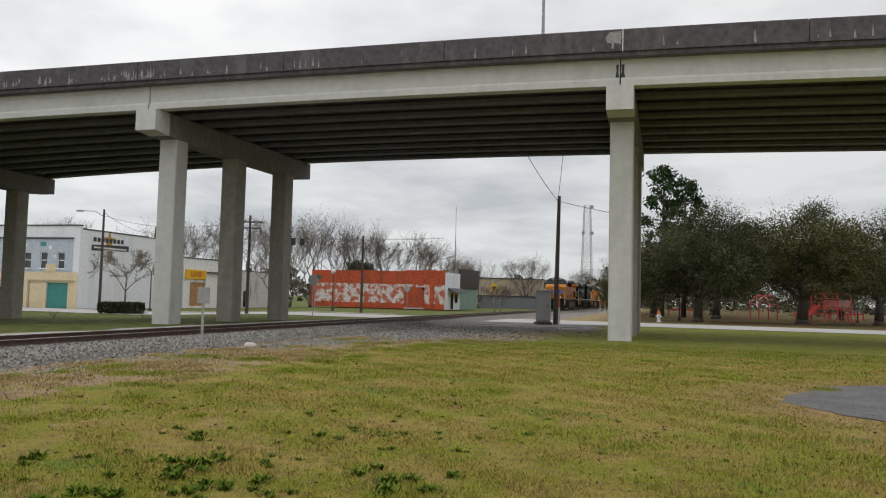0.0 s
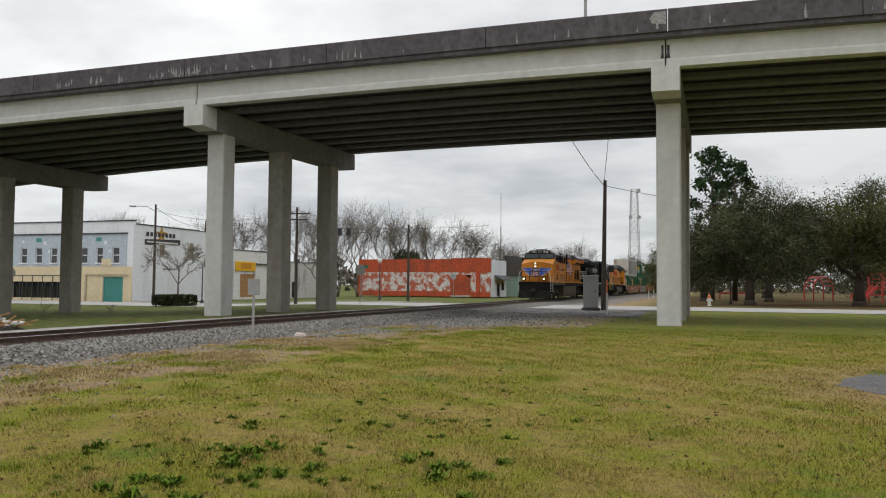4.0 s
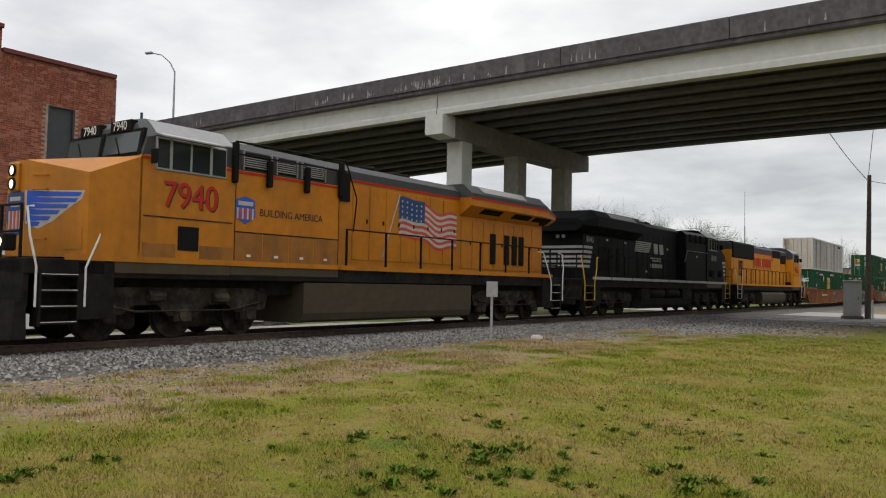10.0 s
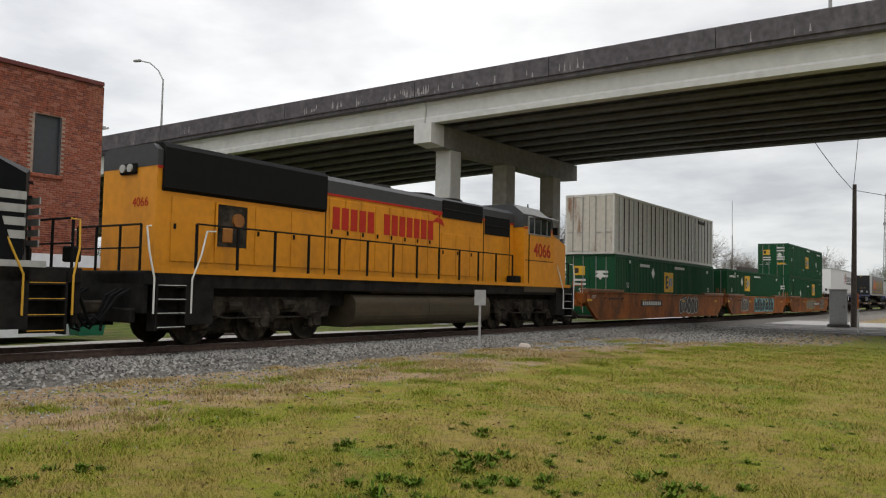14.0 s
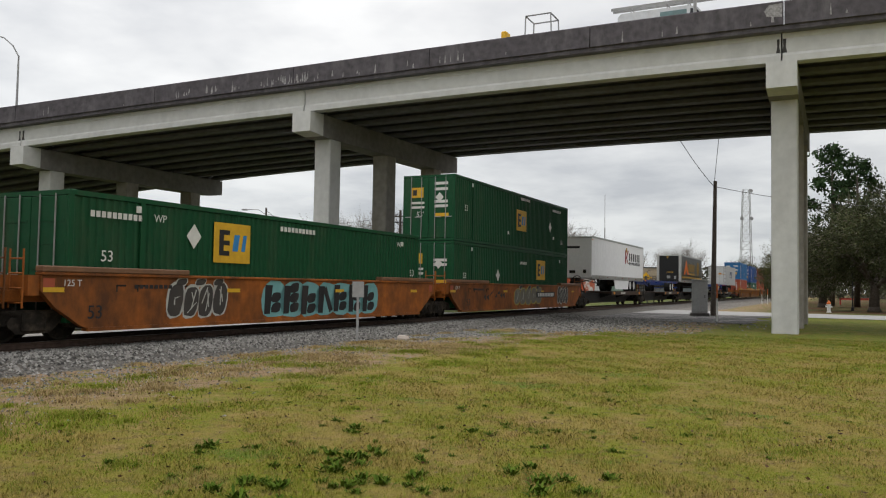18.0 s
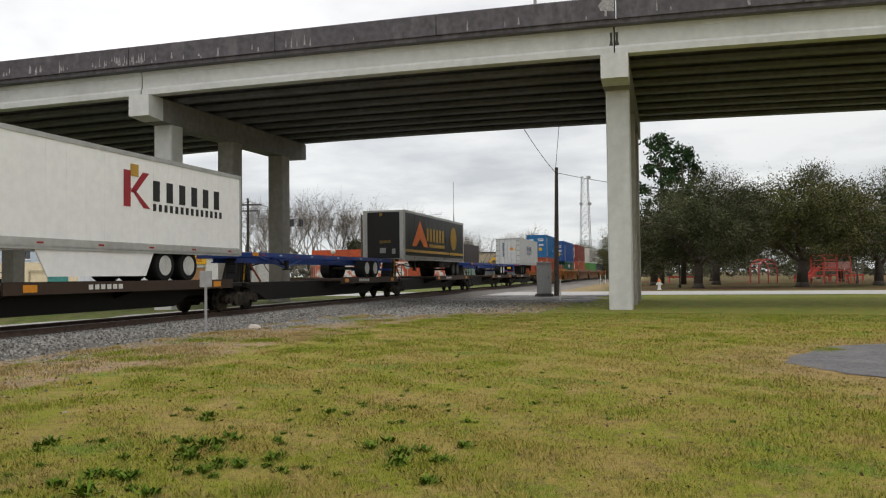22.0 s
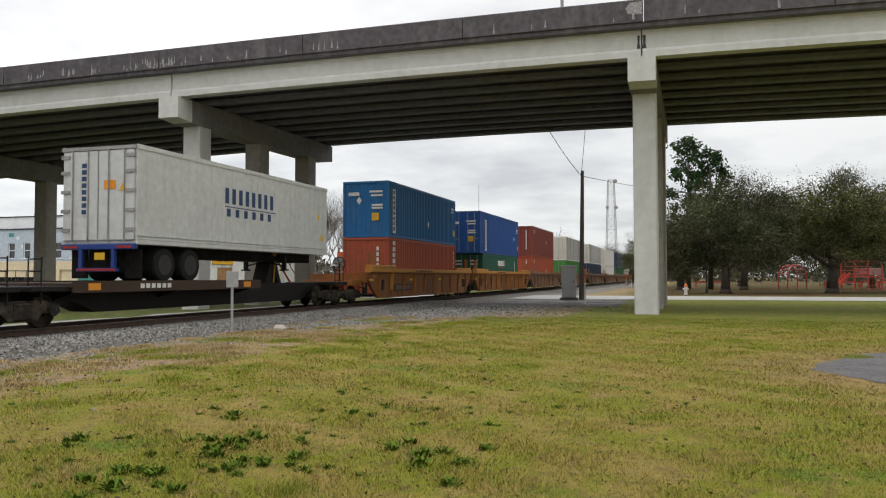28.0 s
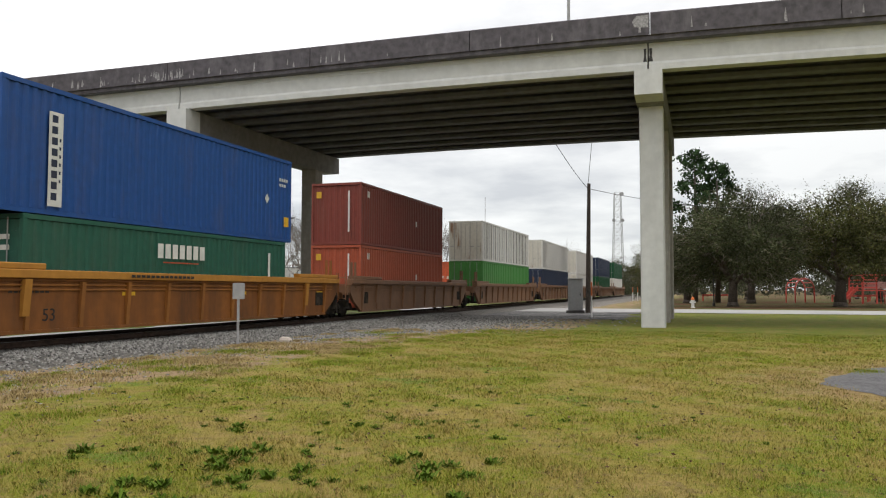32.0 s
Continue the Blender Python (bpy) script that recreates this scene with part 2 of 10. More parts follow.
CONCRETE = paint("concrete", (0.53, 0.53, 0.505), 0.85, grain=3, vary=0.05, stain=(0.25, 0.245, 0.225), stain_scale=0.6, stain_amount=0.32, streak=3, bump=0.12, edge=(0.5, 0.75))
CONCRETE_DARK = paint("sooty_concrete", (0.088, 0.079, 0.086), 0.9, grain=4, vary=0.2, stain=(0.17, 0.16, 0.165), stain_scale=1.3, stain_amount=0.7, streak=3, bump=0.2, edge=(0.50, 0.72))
# slab and inner girders: shade under the deck is put into this colour
CONCRETE_SHADED = paint("deck_shaded_concrete", (0.150, 0.150, 0.170), 0.9, grain=3, vary=0.12, stain=(0.09, 0.085, 0.08), stain_scale=0.5, stain_amount=0.5, bump=0.1)
# cap tone holds both soot and the shadow of the deck
CAP_SOOT_SHADED = paint("sooty_shaded_cap_concrete", (0.21, 0.20, 0.19), 0.9, grain=3, vary=0.12, stain=(0.12, 0.11, 0.10), stain_scale=0.7, stain_amount=0.6, streak=2, bump=0.1)
# rear columns: brown dust, plus under-deck shade painted into the base tone
COLUMN_DUST_SHADED = paint("dusty_shaded_concrete", (0.33, 0.31, 0.275), 0.9, grain=3, vary=0.1, stain=(0.20, 0.17, 0.13), stain_scale=0.7, stain_amount=0.6, streak=3, bump=0.12, edge=(0.45, 0.7))
RAIL_STEEL = paint("rusty_rail_steel", (0.10, 0.065, 0.05), 0.6, 0.4, grain=8, vary=0.25, bump=0.1)
RAIL_TOP = paint("worn_rail_head", (0.45, 0.44, 0.43), 0.3, 0.9, grain=8, vary=0.15, bump=0.05)
TIE_WOOD = paint("creosoted_wood", (0.055, 0.042, 0.033), 0.9, grain=7, vary=0.3, stain=(0.16, 0.14, 0.12), stain_scale=2, bump=0.4)
BLACK_STEEL = paint("grimy_black_steel", (0.013, 0.0125, 0.012), 0.8, 0.0, grain=5, vary=0.3, stain=(0.034, 0.027, 0.021), stain_scale=1.5, stain_amount=0.6, bump=0.2, spec=0.08)
GRIME = paint("oily_truck_grime", (0.026, 0.022, 0.018), 0.85, 0.0, grain=6, vary=0.3, stain=(0.085, 0.067, 0.048), stain_scale=2.6, stain_amount=0.8, bump=0.3, spec=0.12, edge=(0.48, 0.66))


# ---- the lie of the land ----
ALONG = Vector((math.sin(radians(15.683)), math.cos(radians(15.683)), 0))  # the track, away from the eye
ACROSS = Vector((-ALONG.y, ALONG.x, 0))  # over the track to its far side
TRACK = 16.1  # the track's centre from the first eye
RAIL_Z = 0.36


def smooth(a, b, v):
    v = min(1.0, max(0.0, (v - a) / (b - a)))
    return v * v * (3 - 2 * v)


def ground_z(x, y):
    w = ACROSS.x * x + ACROSS.y * y
    u = ALONG.x * x + ALONG.y * y
    z = -0.42 * smooth(18, 25, w) * smooth(12, 27, -x)
    z += 0.02 * noise.noise((x * 0.35, y * 0.35, 0.0)) * (1 - smooth(30, 60, y))
    return z


def track_at(u, w=0.0, z=0.0):
    p = ACROSS * (TRACK + w) + ALONG * u
    return Vector((p.x, p.y, z))


def ground_material(blades=False):
    m = bpy.data.materials.new("grass_blades" if blades else "lawn_and_dirt")
    m.use_nodes = True
    n, l = m.node_tree.nodes, m.node_tree.links
    b = n["Principled BSDF"]
    b.inputs["Roughness"].default_value = 0.95
    b.inputs["Specular IOR Level"].default_value = 0.15
    co = n.new("ShaderNodeTexCoord")

    def tex(scale, detail=5.0, rough=0.6):
        t = n.new("ShaderNodeTexNoise")
        t.inputs["Scale"].default_value, t.inputs["Detail"].default_value, t.inputs["Roughness"].default_value = scale, detail, rough
        l.new(co.outputs["Object"], t.inputs["Vector"])
        return t.outputs["Fac"]

    def rng(value, a, c, lo=0.0, hi=1.0):
        r = n.new("ShaderNodeMapRange")
        r.interpolation_type = "SMOOTHSTEP"
        for k, v in (("From Min", a), ("From Max", c), ("To Min", lo), ("To Max", hi)):
            r.inputs[k].default_value = v
        l.new(value, r.inputs["Value"])
        return r.outputs["Result"]

    def dot(v):
        d = n.new("ShaderNodeVectorMath")
        d.operation = "DOT_PRODUCT"
        d.inputs[1].default_value = v
        l.new(co.outputs["Object"], d.inputs[0])
        return d.outputs["Value"]

    def sums(a, c, op="ADD"):
        s = n.new("ShaderNodeMath")
        s.operation = op
        for k, v in enumerate((a, c)):
            if isinstance(v, float):
                s.inputs[k].default_value = v
            else:
                l.new(v, s.inputs[k])
        return s.outputs["Value"]

    def mixed(f, a, c):
        x = n.new("ShaderNodeMix")
        x.data_type = "RGBA"
        if isinstance(f, float):
            x.inputs["Factor"].default_value = f
        else:
            l.new(f, x.inputs["Factor"])
        for k, v in (("A", a), ("B", c)):
            if isinstance(v, tuple):
                x.inputs[k].default_value = (*v, 1)
            else:
                l.new(v, x.inputs[k])
        return x.outputs["Result"]

    straw, green, rich, dirt = (0.275, 0.195, 0.058), (0.168, 0.188, 0.012), (0.085, 0.160, 0.010), (0.30, 0.205, 0.125)
    patch = rng(tex(0.55, 10.0, 0.72), 0.40, 0.58)
    c = mixed(rng(patch, 0.0, 1.0, 0.25, 1.0), straw, green)
    c = mixed(rng(tex(1.3, 8.0, 0.75), 0.51, 0.63, 0.0, 0.75), c, (0.300, 0.205, 0.085))
    # lawn under the overpass: greener, with the deck's shadow put into the colour
    deck_shade = sums(sums(dot((0.27, 0.963, 0.0)), sums(tex(0.3, 6.0, 0.6), 7.0, "MULTIPLY")), -3.5, "ADD")
    c = mixed(sums(rng(deck_shade, 23.0, 31.0, 0.0, 0.75), rng(tex(1.9, 7.0, 0.7), 0.38, 0.56), "MULTIPLY"), c, rich)
    c = mixed(rng(tex(0.48, 8.0, 0.70), 0.55, 0.64, 0.0, 0.9), c, rich)
    c = mixed(rng(tex(5.0, 6.0, 0.7), 0.50, 0.62, 0.0, 0.6), c, (0.12, 0.075, 0.04))
    c = mixed(rng(tex(16.0, 6.0, 0.75), 0.46, 0.68, 0.0, 0.5), c, (0.085, 0.078, 0.016))
    c = mixed(rng(tex(52.0, 3.0, 0.8), 0.50, 0.68, 0.0, 0.75), c, (0.37, 0.28, 0.095))
    # trodden straw and dust round the asphalt patch
    off = n.new("ShaderNodeVectorMath")
    off.operation = "MULTIPLY_ADD"
    off.inputs[1].default_value, off.inputs[2].default_value = (1 / 6.35, 1 / 4.6, 0), (-12.4 / 6.35, -13.1 / 4.6, 0)
    l.new(co.outputs["Object"], off.inputs[0])
    far = n.new("ShaderNodeVectorMath")
    far.operation = "LENGTH"
    l.new(off.outputs["Vector"], far.inputs[0])
    rim = sums(far.outputs["Value"], sums(sums(tex(0.9, 7.0, 0.7), -0.5, "ADD"), 0.9, "MULTIPLY"))
    c = mixed(rng(rim, 1.34, 1.02, 0.0, 0.75), c, mixed(rng(tex(6.0, 6.0, 0.7), 0.42, 0.6), (0.31, 0.21, 0.10), (0.20, 0.125, 0.06)))
    w, u = dot(tuple(ACROSS)), dot(tuple(ALONG))
    if blades:
        g = n.new("ShaderNodeNewGeometry")
        isle = g.outputs["Random Per Island"]
        c = mixed(rng(isle, 0.58, 1.0, 0.0, 0.7), c, (0.35, 0.27, 0.075))
        c = mixed(rng(isle, 0.36, 0.0, 0.0, 0.75), c, (0.115, 0.165, 0.011))
        l.new(c, b.inputs["Base Color"])
        return m
    # bare soil and gravel beside the track, wider towards the crossing
    edge = sums(sums(w, rng(u, 22.0, 34.0, 0.0, 4.0)), sums(sums(tex(0.8, 8.0, 0.7), -0.5, "ADD"), 4.4, "MULTIPLY"))
    worn = rng(edge, 8.5, 9.5)
    green_bits = rng(tex(1.1, 8.0, 0.75), 0.49, 0.57)
    soil = mixed(rng(tex(2.2, 8.0, 0.75), 0.50, 0.62, 0.0, 0.75), dirt, (0.125, 0.078, 0.042))
    soil = mixed(rng(tex(9.0, 7.0, 0.75), 0.50, 0.64, 0.0, 0.6), soil, (0.085, 0.055, 0.03))
    soil = mixed(rng(tex(38.0, 4.0, 0.8), 0.52, 0.68, 0.0, 0.7), soil, (0.34, 0.27, 0.18))
    c = mixed(sums(worn, rng(green_bits, 0.0, 1.0, 1.0, 0.12), "MULTIPLY"), c, soil)
    c = mixed(sums(rng(edge, 12.8, 13.4), 0.85, "MULTIPLY"), c, mixed(rng(tex(25.0, 4.0, 0.8), 0.4, 0.6), (0.26, 0.25, 0.24), (0.09, 0.083, 0.076)))
    back = rng(w, 19.5, 21.5)
    c = mixed(back, c, mixed(rng(tex(1.6, 8.0, 0.7), 0.42, 0.6), mixed(patch, (0.15, 0.11, 0.055), (0.10, 0.145, 0.02)), (0.055, 0.075, 0.018)))
    # leaf litter under the trees of the park beyond the street
    litter = mixed(rng(tex(0.16, 6.0, 0.6), 0.42, 0.58), (0.10, 0.05, 0.025), (0.085, 0.085, 0.028))
    c = mixed(sums(rng(u, 68.0, 70.5), rng(w, 8.0, 3.0), "MULTIPLY"), c, litter)
    l.new(c, b.inputs["Base Color"])
    bp = n.new("ShaderNodeBump")
    bp.inputs["Strength"].default_value, bp.inputs["Distance"].default_value = 0.8, 0.05
    l.new(tex(28.0, 6.0, 0.75), bp.inputs["Height"])
    l.new(bp.outputs["Normal"], b.inputs["Normal"])
    return m


GROUND = ground_material()


def build_ground():
    ticks = [math.sinh(i / 70 * 5.6) / math.sinh(5.6) * 2500 for i in range(-70, 71)]
    rows = []
    for b in ticks:
        rows.append([(a, b + 14, ground_z(a, b + 14)) for a in ticks])
    tagged(part("ground", Mesh().sheet(rows), GROUND, smooth=True), "patchy green and straw-coloured lawn with bare soil by the track", "ground", kind="structure")


build_ground()

BALLAST = paint("grey_ballast", (0.13, 0.12, 0.106), 0.95, grain=22, vary=0.55, stain=(0.15, 0.125, 0.10), stain_scale=0.9, stain_amount=0.5, bump=0.9, bump_scale=30)


def build_track():
    bed = thing("railway_track", "single railway track on grey ballast with timber sleepers", "railway track")
    tagged(bed, kind="structure")
    prof = [(-4.3, -0.12), (-3.4, -0.005), (-2.5, 0.11), (-1.75, 0.17), (-0.9, 0.175), (0, 0.17), (0.9, 0.175), (1.75, 0.17), (2.6, 0.1), (3.6, -0.02), (4.4, -0.33)]
    us = [-70 + 0.8 * i for i in range(200)] + [90 + 6 * i for i in range(85)]
    rows = [[tuple(track_at(u, w, z + 0.025 * noise.noise((u * 1.3, w * 1.7, 3)))) for w, z in prof] for u in us]
    part("ballast_bed", Mesh().sheet(rows), BALLAST, bed, smooth=True)
    rnd = random.Random(4)
    head, foot = RAIL_Z, 0.19
    for side in (-0.755, 0.755):
        outline = [(-0.07, foot), (0.07, foot), (0.07, foot + 0.02), (0.012, foot + 0.04), (0.012, head - 0.045), (0.036, head - 0.035), (0.036, head - 0.004), (-0.036, head - 0.004), (-0.036, head - 0.035), (-0.012, head - 0.045), (-0.012, foot + 0.04), (-0.07, foot + 0.02)]
        m = Mesh()
        m.add([track_at(u, side + a, z) for u in (-70, 590) for a, z in outline], [(i, (i + 1) % 12, 12 + (i + 1) % 12, 12 + i) for i in range(12)])
        rail = part("rail", m, RAIL_STEEL, bed)
        t = Mesh()
        t.add([track_at(u, side + a, z) for u in (-70, 590) for a, z in ((-0.03, head - 0.004), (0.03, head - 0.004), (0.026, head), (-0.026, head))], [(i, (i + 1) % 4, 4 + (i + 1) % 4, 4 + i) for i in range(4)])
        part("worn_rail_head", t, RAIL_TOP, rail, "bright worn running surface")
    tie = Mesh().soft(-0.115, 0.115, -1.3, 1.3, -0.14, 0.0, 0.012).data("sleeper", TIE_WOOD)
    yaw = math.degrees(math.atan2(ALONG.y, ALONG.x))
    for i in range(140):
        u = -12 + 0.5 * i
        ob = new("sleeper", tie)
        ob.parent = bed
        p = track_at(u + rnd.uniform(-0.03, 0.03), rnd.uniform(-0.04, 0.04), 0.195)
        ob.matrix_basis = pose(p.x, p.y, p.z, 0, 0, yaw + rnd.uniform(-0.6, 0.6))
    # loose stones over the near shoulder
    s = Mesh()
    for i in range(24000):
        u = rnd.uniform(2, 46) if i % 3 else rnd.uniform(2, 26)
        w = TRACK - 0.9 - abs(rnd.gauss(0, 1.35))
        if w < TRACK - 4.4:
            continue
        k = w - TRACK
        z = float(np.interp(k, [q[0] for q in prof], [q[1] for q in prof]))
        p = track_at(u, k, z + 0.01)
        r = rnd.uniform(0.022, 0.055)
        a = rnd.uniform(0, 3)
        ca, sa = math.cos(a) * r, math.sin(a) * r
        h = r * rnd.uniform(0.6, 1.0)
        q = rnd.uniform(0.6, 1.1)
        s.add([(p.x + ca, p.y + sa, p.z), (p.x - sa * q, p.y + ca * q, p.z + 0.2 * h), (p.x - ca, p.y - sa, p.z), (p.x + sa * q, p.y - ca * q, p.z - 0.1 * h), (p.x + ca * 0.3, p.y - sa * 0.2, p.z + h)],
              [(0, 1, 4), (1, 2, 4), (2, 3, 4), (3, 0, 4)])
    # gravel fanning out towards the crossing, and pebbles strewn over the soil
    for i in range(15000):
        if i < 9000:
            u = rnd.uniform(22, 47)
            w = TRACK - 3.6 - abs(rnd.gauss(0, 0.4 + 2.6 * smooth(22, 34, u)))
        else:
            u, w = rnd.uniform(0, 30), TRACK - 3.6 - abs(rnd.gauss(0, 1.5))
        p = ACROSS * w + ALONG * u
        r = rnd.uniform(0.018, 0.05) * (1.0 + 0.6 * smooth(24, 40, u)) * (1.0 if i < 9000 else 0.7)
        a = rnd.uniform(0, 3)
        ca, sa = math.cos(a) * r, math.sin(a) * r
        h, z = r * rnd.uniform(0.5, 0.9), ground_z(p.x, p.y) + 0.005
        s.add([(p.x + ca, p.y + sa, z), (p.x - sa, p.y + ca, z), (p.x - ca, p.y - sa, z), (p.x + sa, p.y - ca, z), (p.x + ca * 0.3, p.y - sa * 0.2, z + h)], [(0, 1, 4), (1, 2, 4), (2, 3, 4), (3, 0, 4)])
    tagged(part("loose_stones", s, STONES, bed), kind="stuff")


def island_stones():
    m = bpy.data.materials.new("ballast_stones")
    m.use_nodes = True
    n, l = m.node_tree.nodes, m.node_tree.links
    g = n.new("ShaderNodeNewGeometry")
    r = n.new("ShaderNodeValToRGB")
    r.color_ramp.elements[0].color, r.color_ramp.elements[1].color = (0.03, 0.028, 0.025, 1), (0.33, 0.318, 0.29, 1)
    l.new(g.outputs["Random Per Island"], r.inputs["Fac"])
    l.new(r.outputs["Color"], n["Principled BSDF"].inputs["Base Color"])
    n["Principled BSDF"].inputs["Roughness"].default_value = 0.95
    return m


STONES = island_stones()
build_track()


# ---- the overpass ----
def deck_edge(x):
    return 34.678 - 0.28234 * x - 0.0011676 * x * x + 9.3355e-5 * x**3 - 1.8607e-7 * x**4 - 1.1816e-8 * x**5


def parapet_top(x):
    return 13.015 + 0.00042 * x - 0.00077192 * x * x + 2.12e-5 * x**3


DECK_W = 16.0
PIERS = {"A": 29.5, "B": 7.2, "C": -14.6, "D": -32.1, "E": -47.0, "F": -60.0}


def deck_at(x, w, z):
    """A place on the deck: x along the near edge, w in from it along the piers, z above the girders' underside."""
    return Vector((x + ALONG.x * w, deck_edge(x) + ALONG.y * w, parapet_top(x) - 2.3 + z))


def sweep(outline, x0, x1, step=1.6):
    """An outline of (w, z) drawn along the deck from x0 to x1, with ends."""
    k = max(1, round((x1 - x0) / step))
    n = len(outline)
    m = Mesh()
    m.add([deck_at(x0 + (x1 - x0) * i / k, w, z) for i in range(k + 1) for w, z in outline],
          [(i * n + j, i * n + (j + 1) % n, (i + 1) * n + (j + 1) % n, (i + 1) * n + j) for i in range(k) for j in range(n)] + [tuple(range(n))[::-1], tuple(range(k * n, k * n + n))])
    return m


def build_bridge():
    top = thing("overpass", "long curved concrete road overpass with stained parapet on square columns", "bridge")
    tagged(top, kind="structure")
    xs = sorted(PIERS.values())
    x_lo, x_hi = xs[0] - 6, xs[-1] + 6
    part("deck_slab", sweep([(-0.18, 1.14), (DECK_W + 0.18, 1.14), (DECK_W + 0.18, 1.36), (-0.18, 1.36)], x_lo, x_hi), CONCRETE_SHADED, top)
    joints = [-66, -60, -53.5, -47, -39.6, -32.1, -23.4, -15.0, -7.58, -0.1, 7.3, 14.16, 21.4, 28.5, 35.5]
    for a, b in zip(joints, joints[1:]):
        seg = sweep([(-0.32, 1.36), (-0.02, 1.36), (-0.08, 2.3), (-0.27, 2.3), (-0.30, 2.26)], a + 0.018, b - 0.018)
        part("parapet", seg, CONCRETE_DARK, top, "soot-stained concrete parapet with pale streaks")
        part("far_parapet", sweep([(DECK_W, 1.36), (DECK_W + 0.3, 1.36), (DECK_W + 0.27, 2.3), (DECK_W + 0.08, 2.3)], a + 0.018, b - 0.018), CONCRETE_DARK, top)
    part("drip_ledge", sweep([(-0.24, 1.16), (-0.17, 1.16), (-0.17, 1.365), (-0.24, 1.365)], x_lo, x_hi), CONCRETE_DARK, top, "dark ledge under the parapet")
    ends = [x_lo] + xs + [x_hi]
    for i in range(9):
        w = 0.36 + i * (DECK_W - 0.72) / 8
        prof = [(w - 0.28, 0), (w + 0.28, 0), (w + 0.28, 0.17), (w + 0.09, 0.33), (w + 0.09, 0.86), (w + 0.2, 0.97), (w + 0.2, 1.139), (w - 0.2, 1.139), (w - 0.2, 0.97), (w - 0.09, 0.86), (w - 0.09, 0.33), (w - 0.28, 0.17)]
        if i == 0:
            prof = [(w - 0.28, 0), (w + 0.28, 0), (w + 0.28, 0.17), (w + 0.09, 0.33), (w + 0.09, 0.86), (w + 0.2, 0.97), (w + 0.2, 1.139), (w - 0.24, 1.139), (w - 0.24, 1.0), (w - 0.21, 0.93), (w - 0.21, 0.36), (w - 0.28, 0.25)]
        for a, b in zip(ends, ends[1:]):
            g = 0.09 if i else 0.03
            part("girder", sweep(prof, a + g, b - g, 3.0), CONCRETE if i == 0 else CONCRETE_SHADED, top, "pale concrete fascia girder" if i == 0 else "")
    side = ACROSS
    for key, x in PIERS.items():
        zc = parapet_top(x) - 2.31
        o = Vector((x, deck_edge(x), 0)) - ALONG * 0.12
        half = 0.56
        lean = math.radians(2.0 if key == 'C' else 0.0)
        run_on = Vector((ALONG.x * math.cos(lean) + ALONG.y * math.sin(lean), ALONG.y * math.cos(lean) - ALONG.x * math.sin(lean), 0))

        def at(w, a, z):
            p = o + run_on * w + side * a
            return (p.x, p.y, z)
        # pale outer end; soot and deck shade are painted into the rest
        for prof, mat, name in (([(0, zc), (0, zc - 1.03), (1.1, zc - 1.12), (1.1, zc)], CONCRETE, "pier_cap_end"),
                                ([(1.1, zc), (1.1, zc - 1.12), (1.5, zc - 1.16), (DECK_W - 1.3, zc - 1.16), (DECK_W + 0.2, zc - 1.03), (DECK_W + 0.2, zc)], CAP_SOOT_SHADED, "pier_cap")):
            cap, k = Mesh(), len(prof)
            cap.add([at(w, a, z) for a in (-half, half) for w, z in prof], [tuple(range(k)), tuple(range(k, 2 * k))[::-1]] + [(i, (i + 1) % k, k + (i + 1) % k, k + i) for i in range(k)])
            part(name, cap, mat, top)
        for w in (2.3, 7.9, 13.55):
            c, r, ch = Mesh(), 0.5, 0.05
            ring = [(-r + ch, -r), (r - ch, -r), (r, -r + ch), (r, r - ch), (r - ch, r), (-r + ch, r), (-r, r - ch), (-r, -r + ch)]
            base = at(w, 0, 0)
            zg = ground_z(base[0], base[1]) - 0.15
            c.add([at(w + b, a, z) for z in (zg, zc - 1.12) for a, b in ring], [tuple(range(8)), tuple(range(8, 16))[::-1]] + [(i, (i + 1) % 8, 8 + (i + 1) % 8, 8 + i) for i in range(8)])
            part("column", c, CONCRETE if w < 3 else COLUMN_DUST_SHADED, top)


LIME = paint("pale_lime_streak", (0.30, 0.29, 0.285), 0.9, grain=12, vary=0.3)
SOOT_RUN = paint("dark_joint_run", (0.055, 0.052, 0.05), 0.9, grain=10, vary=0.3)


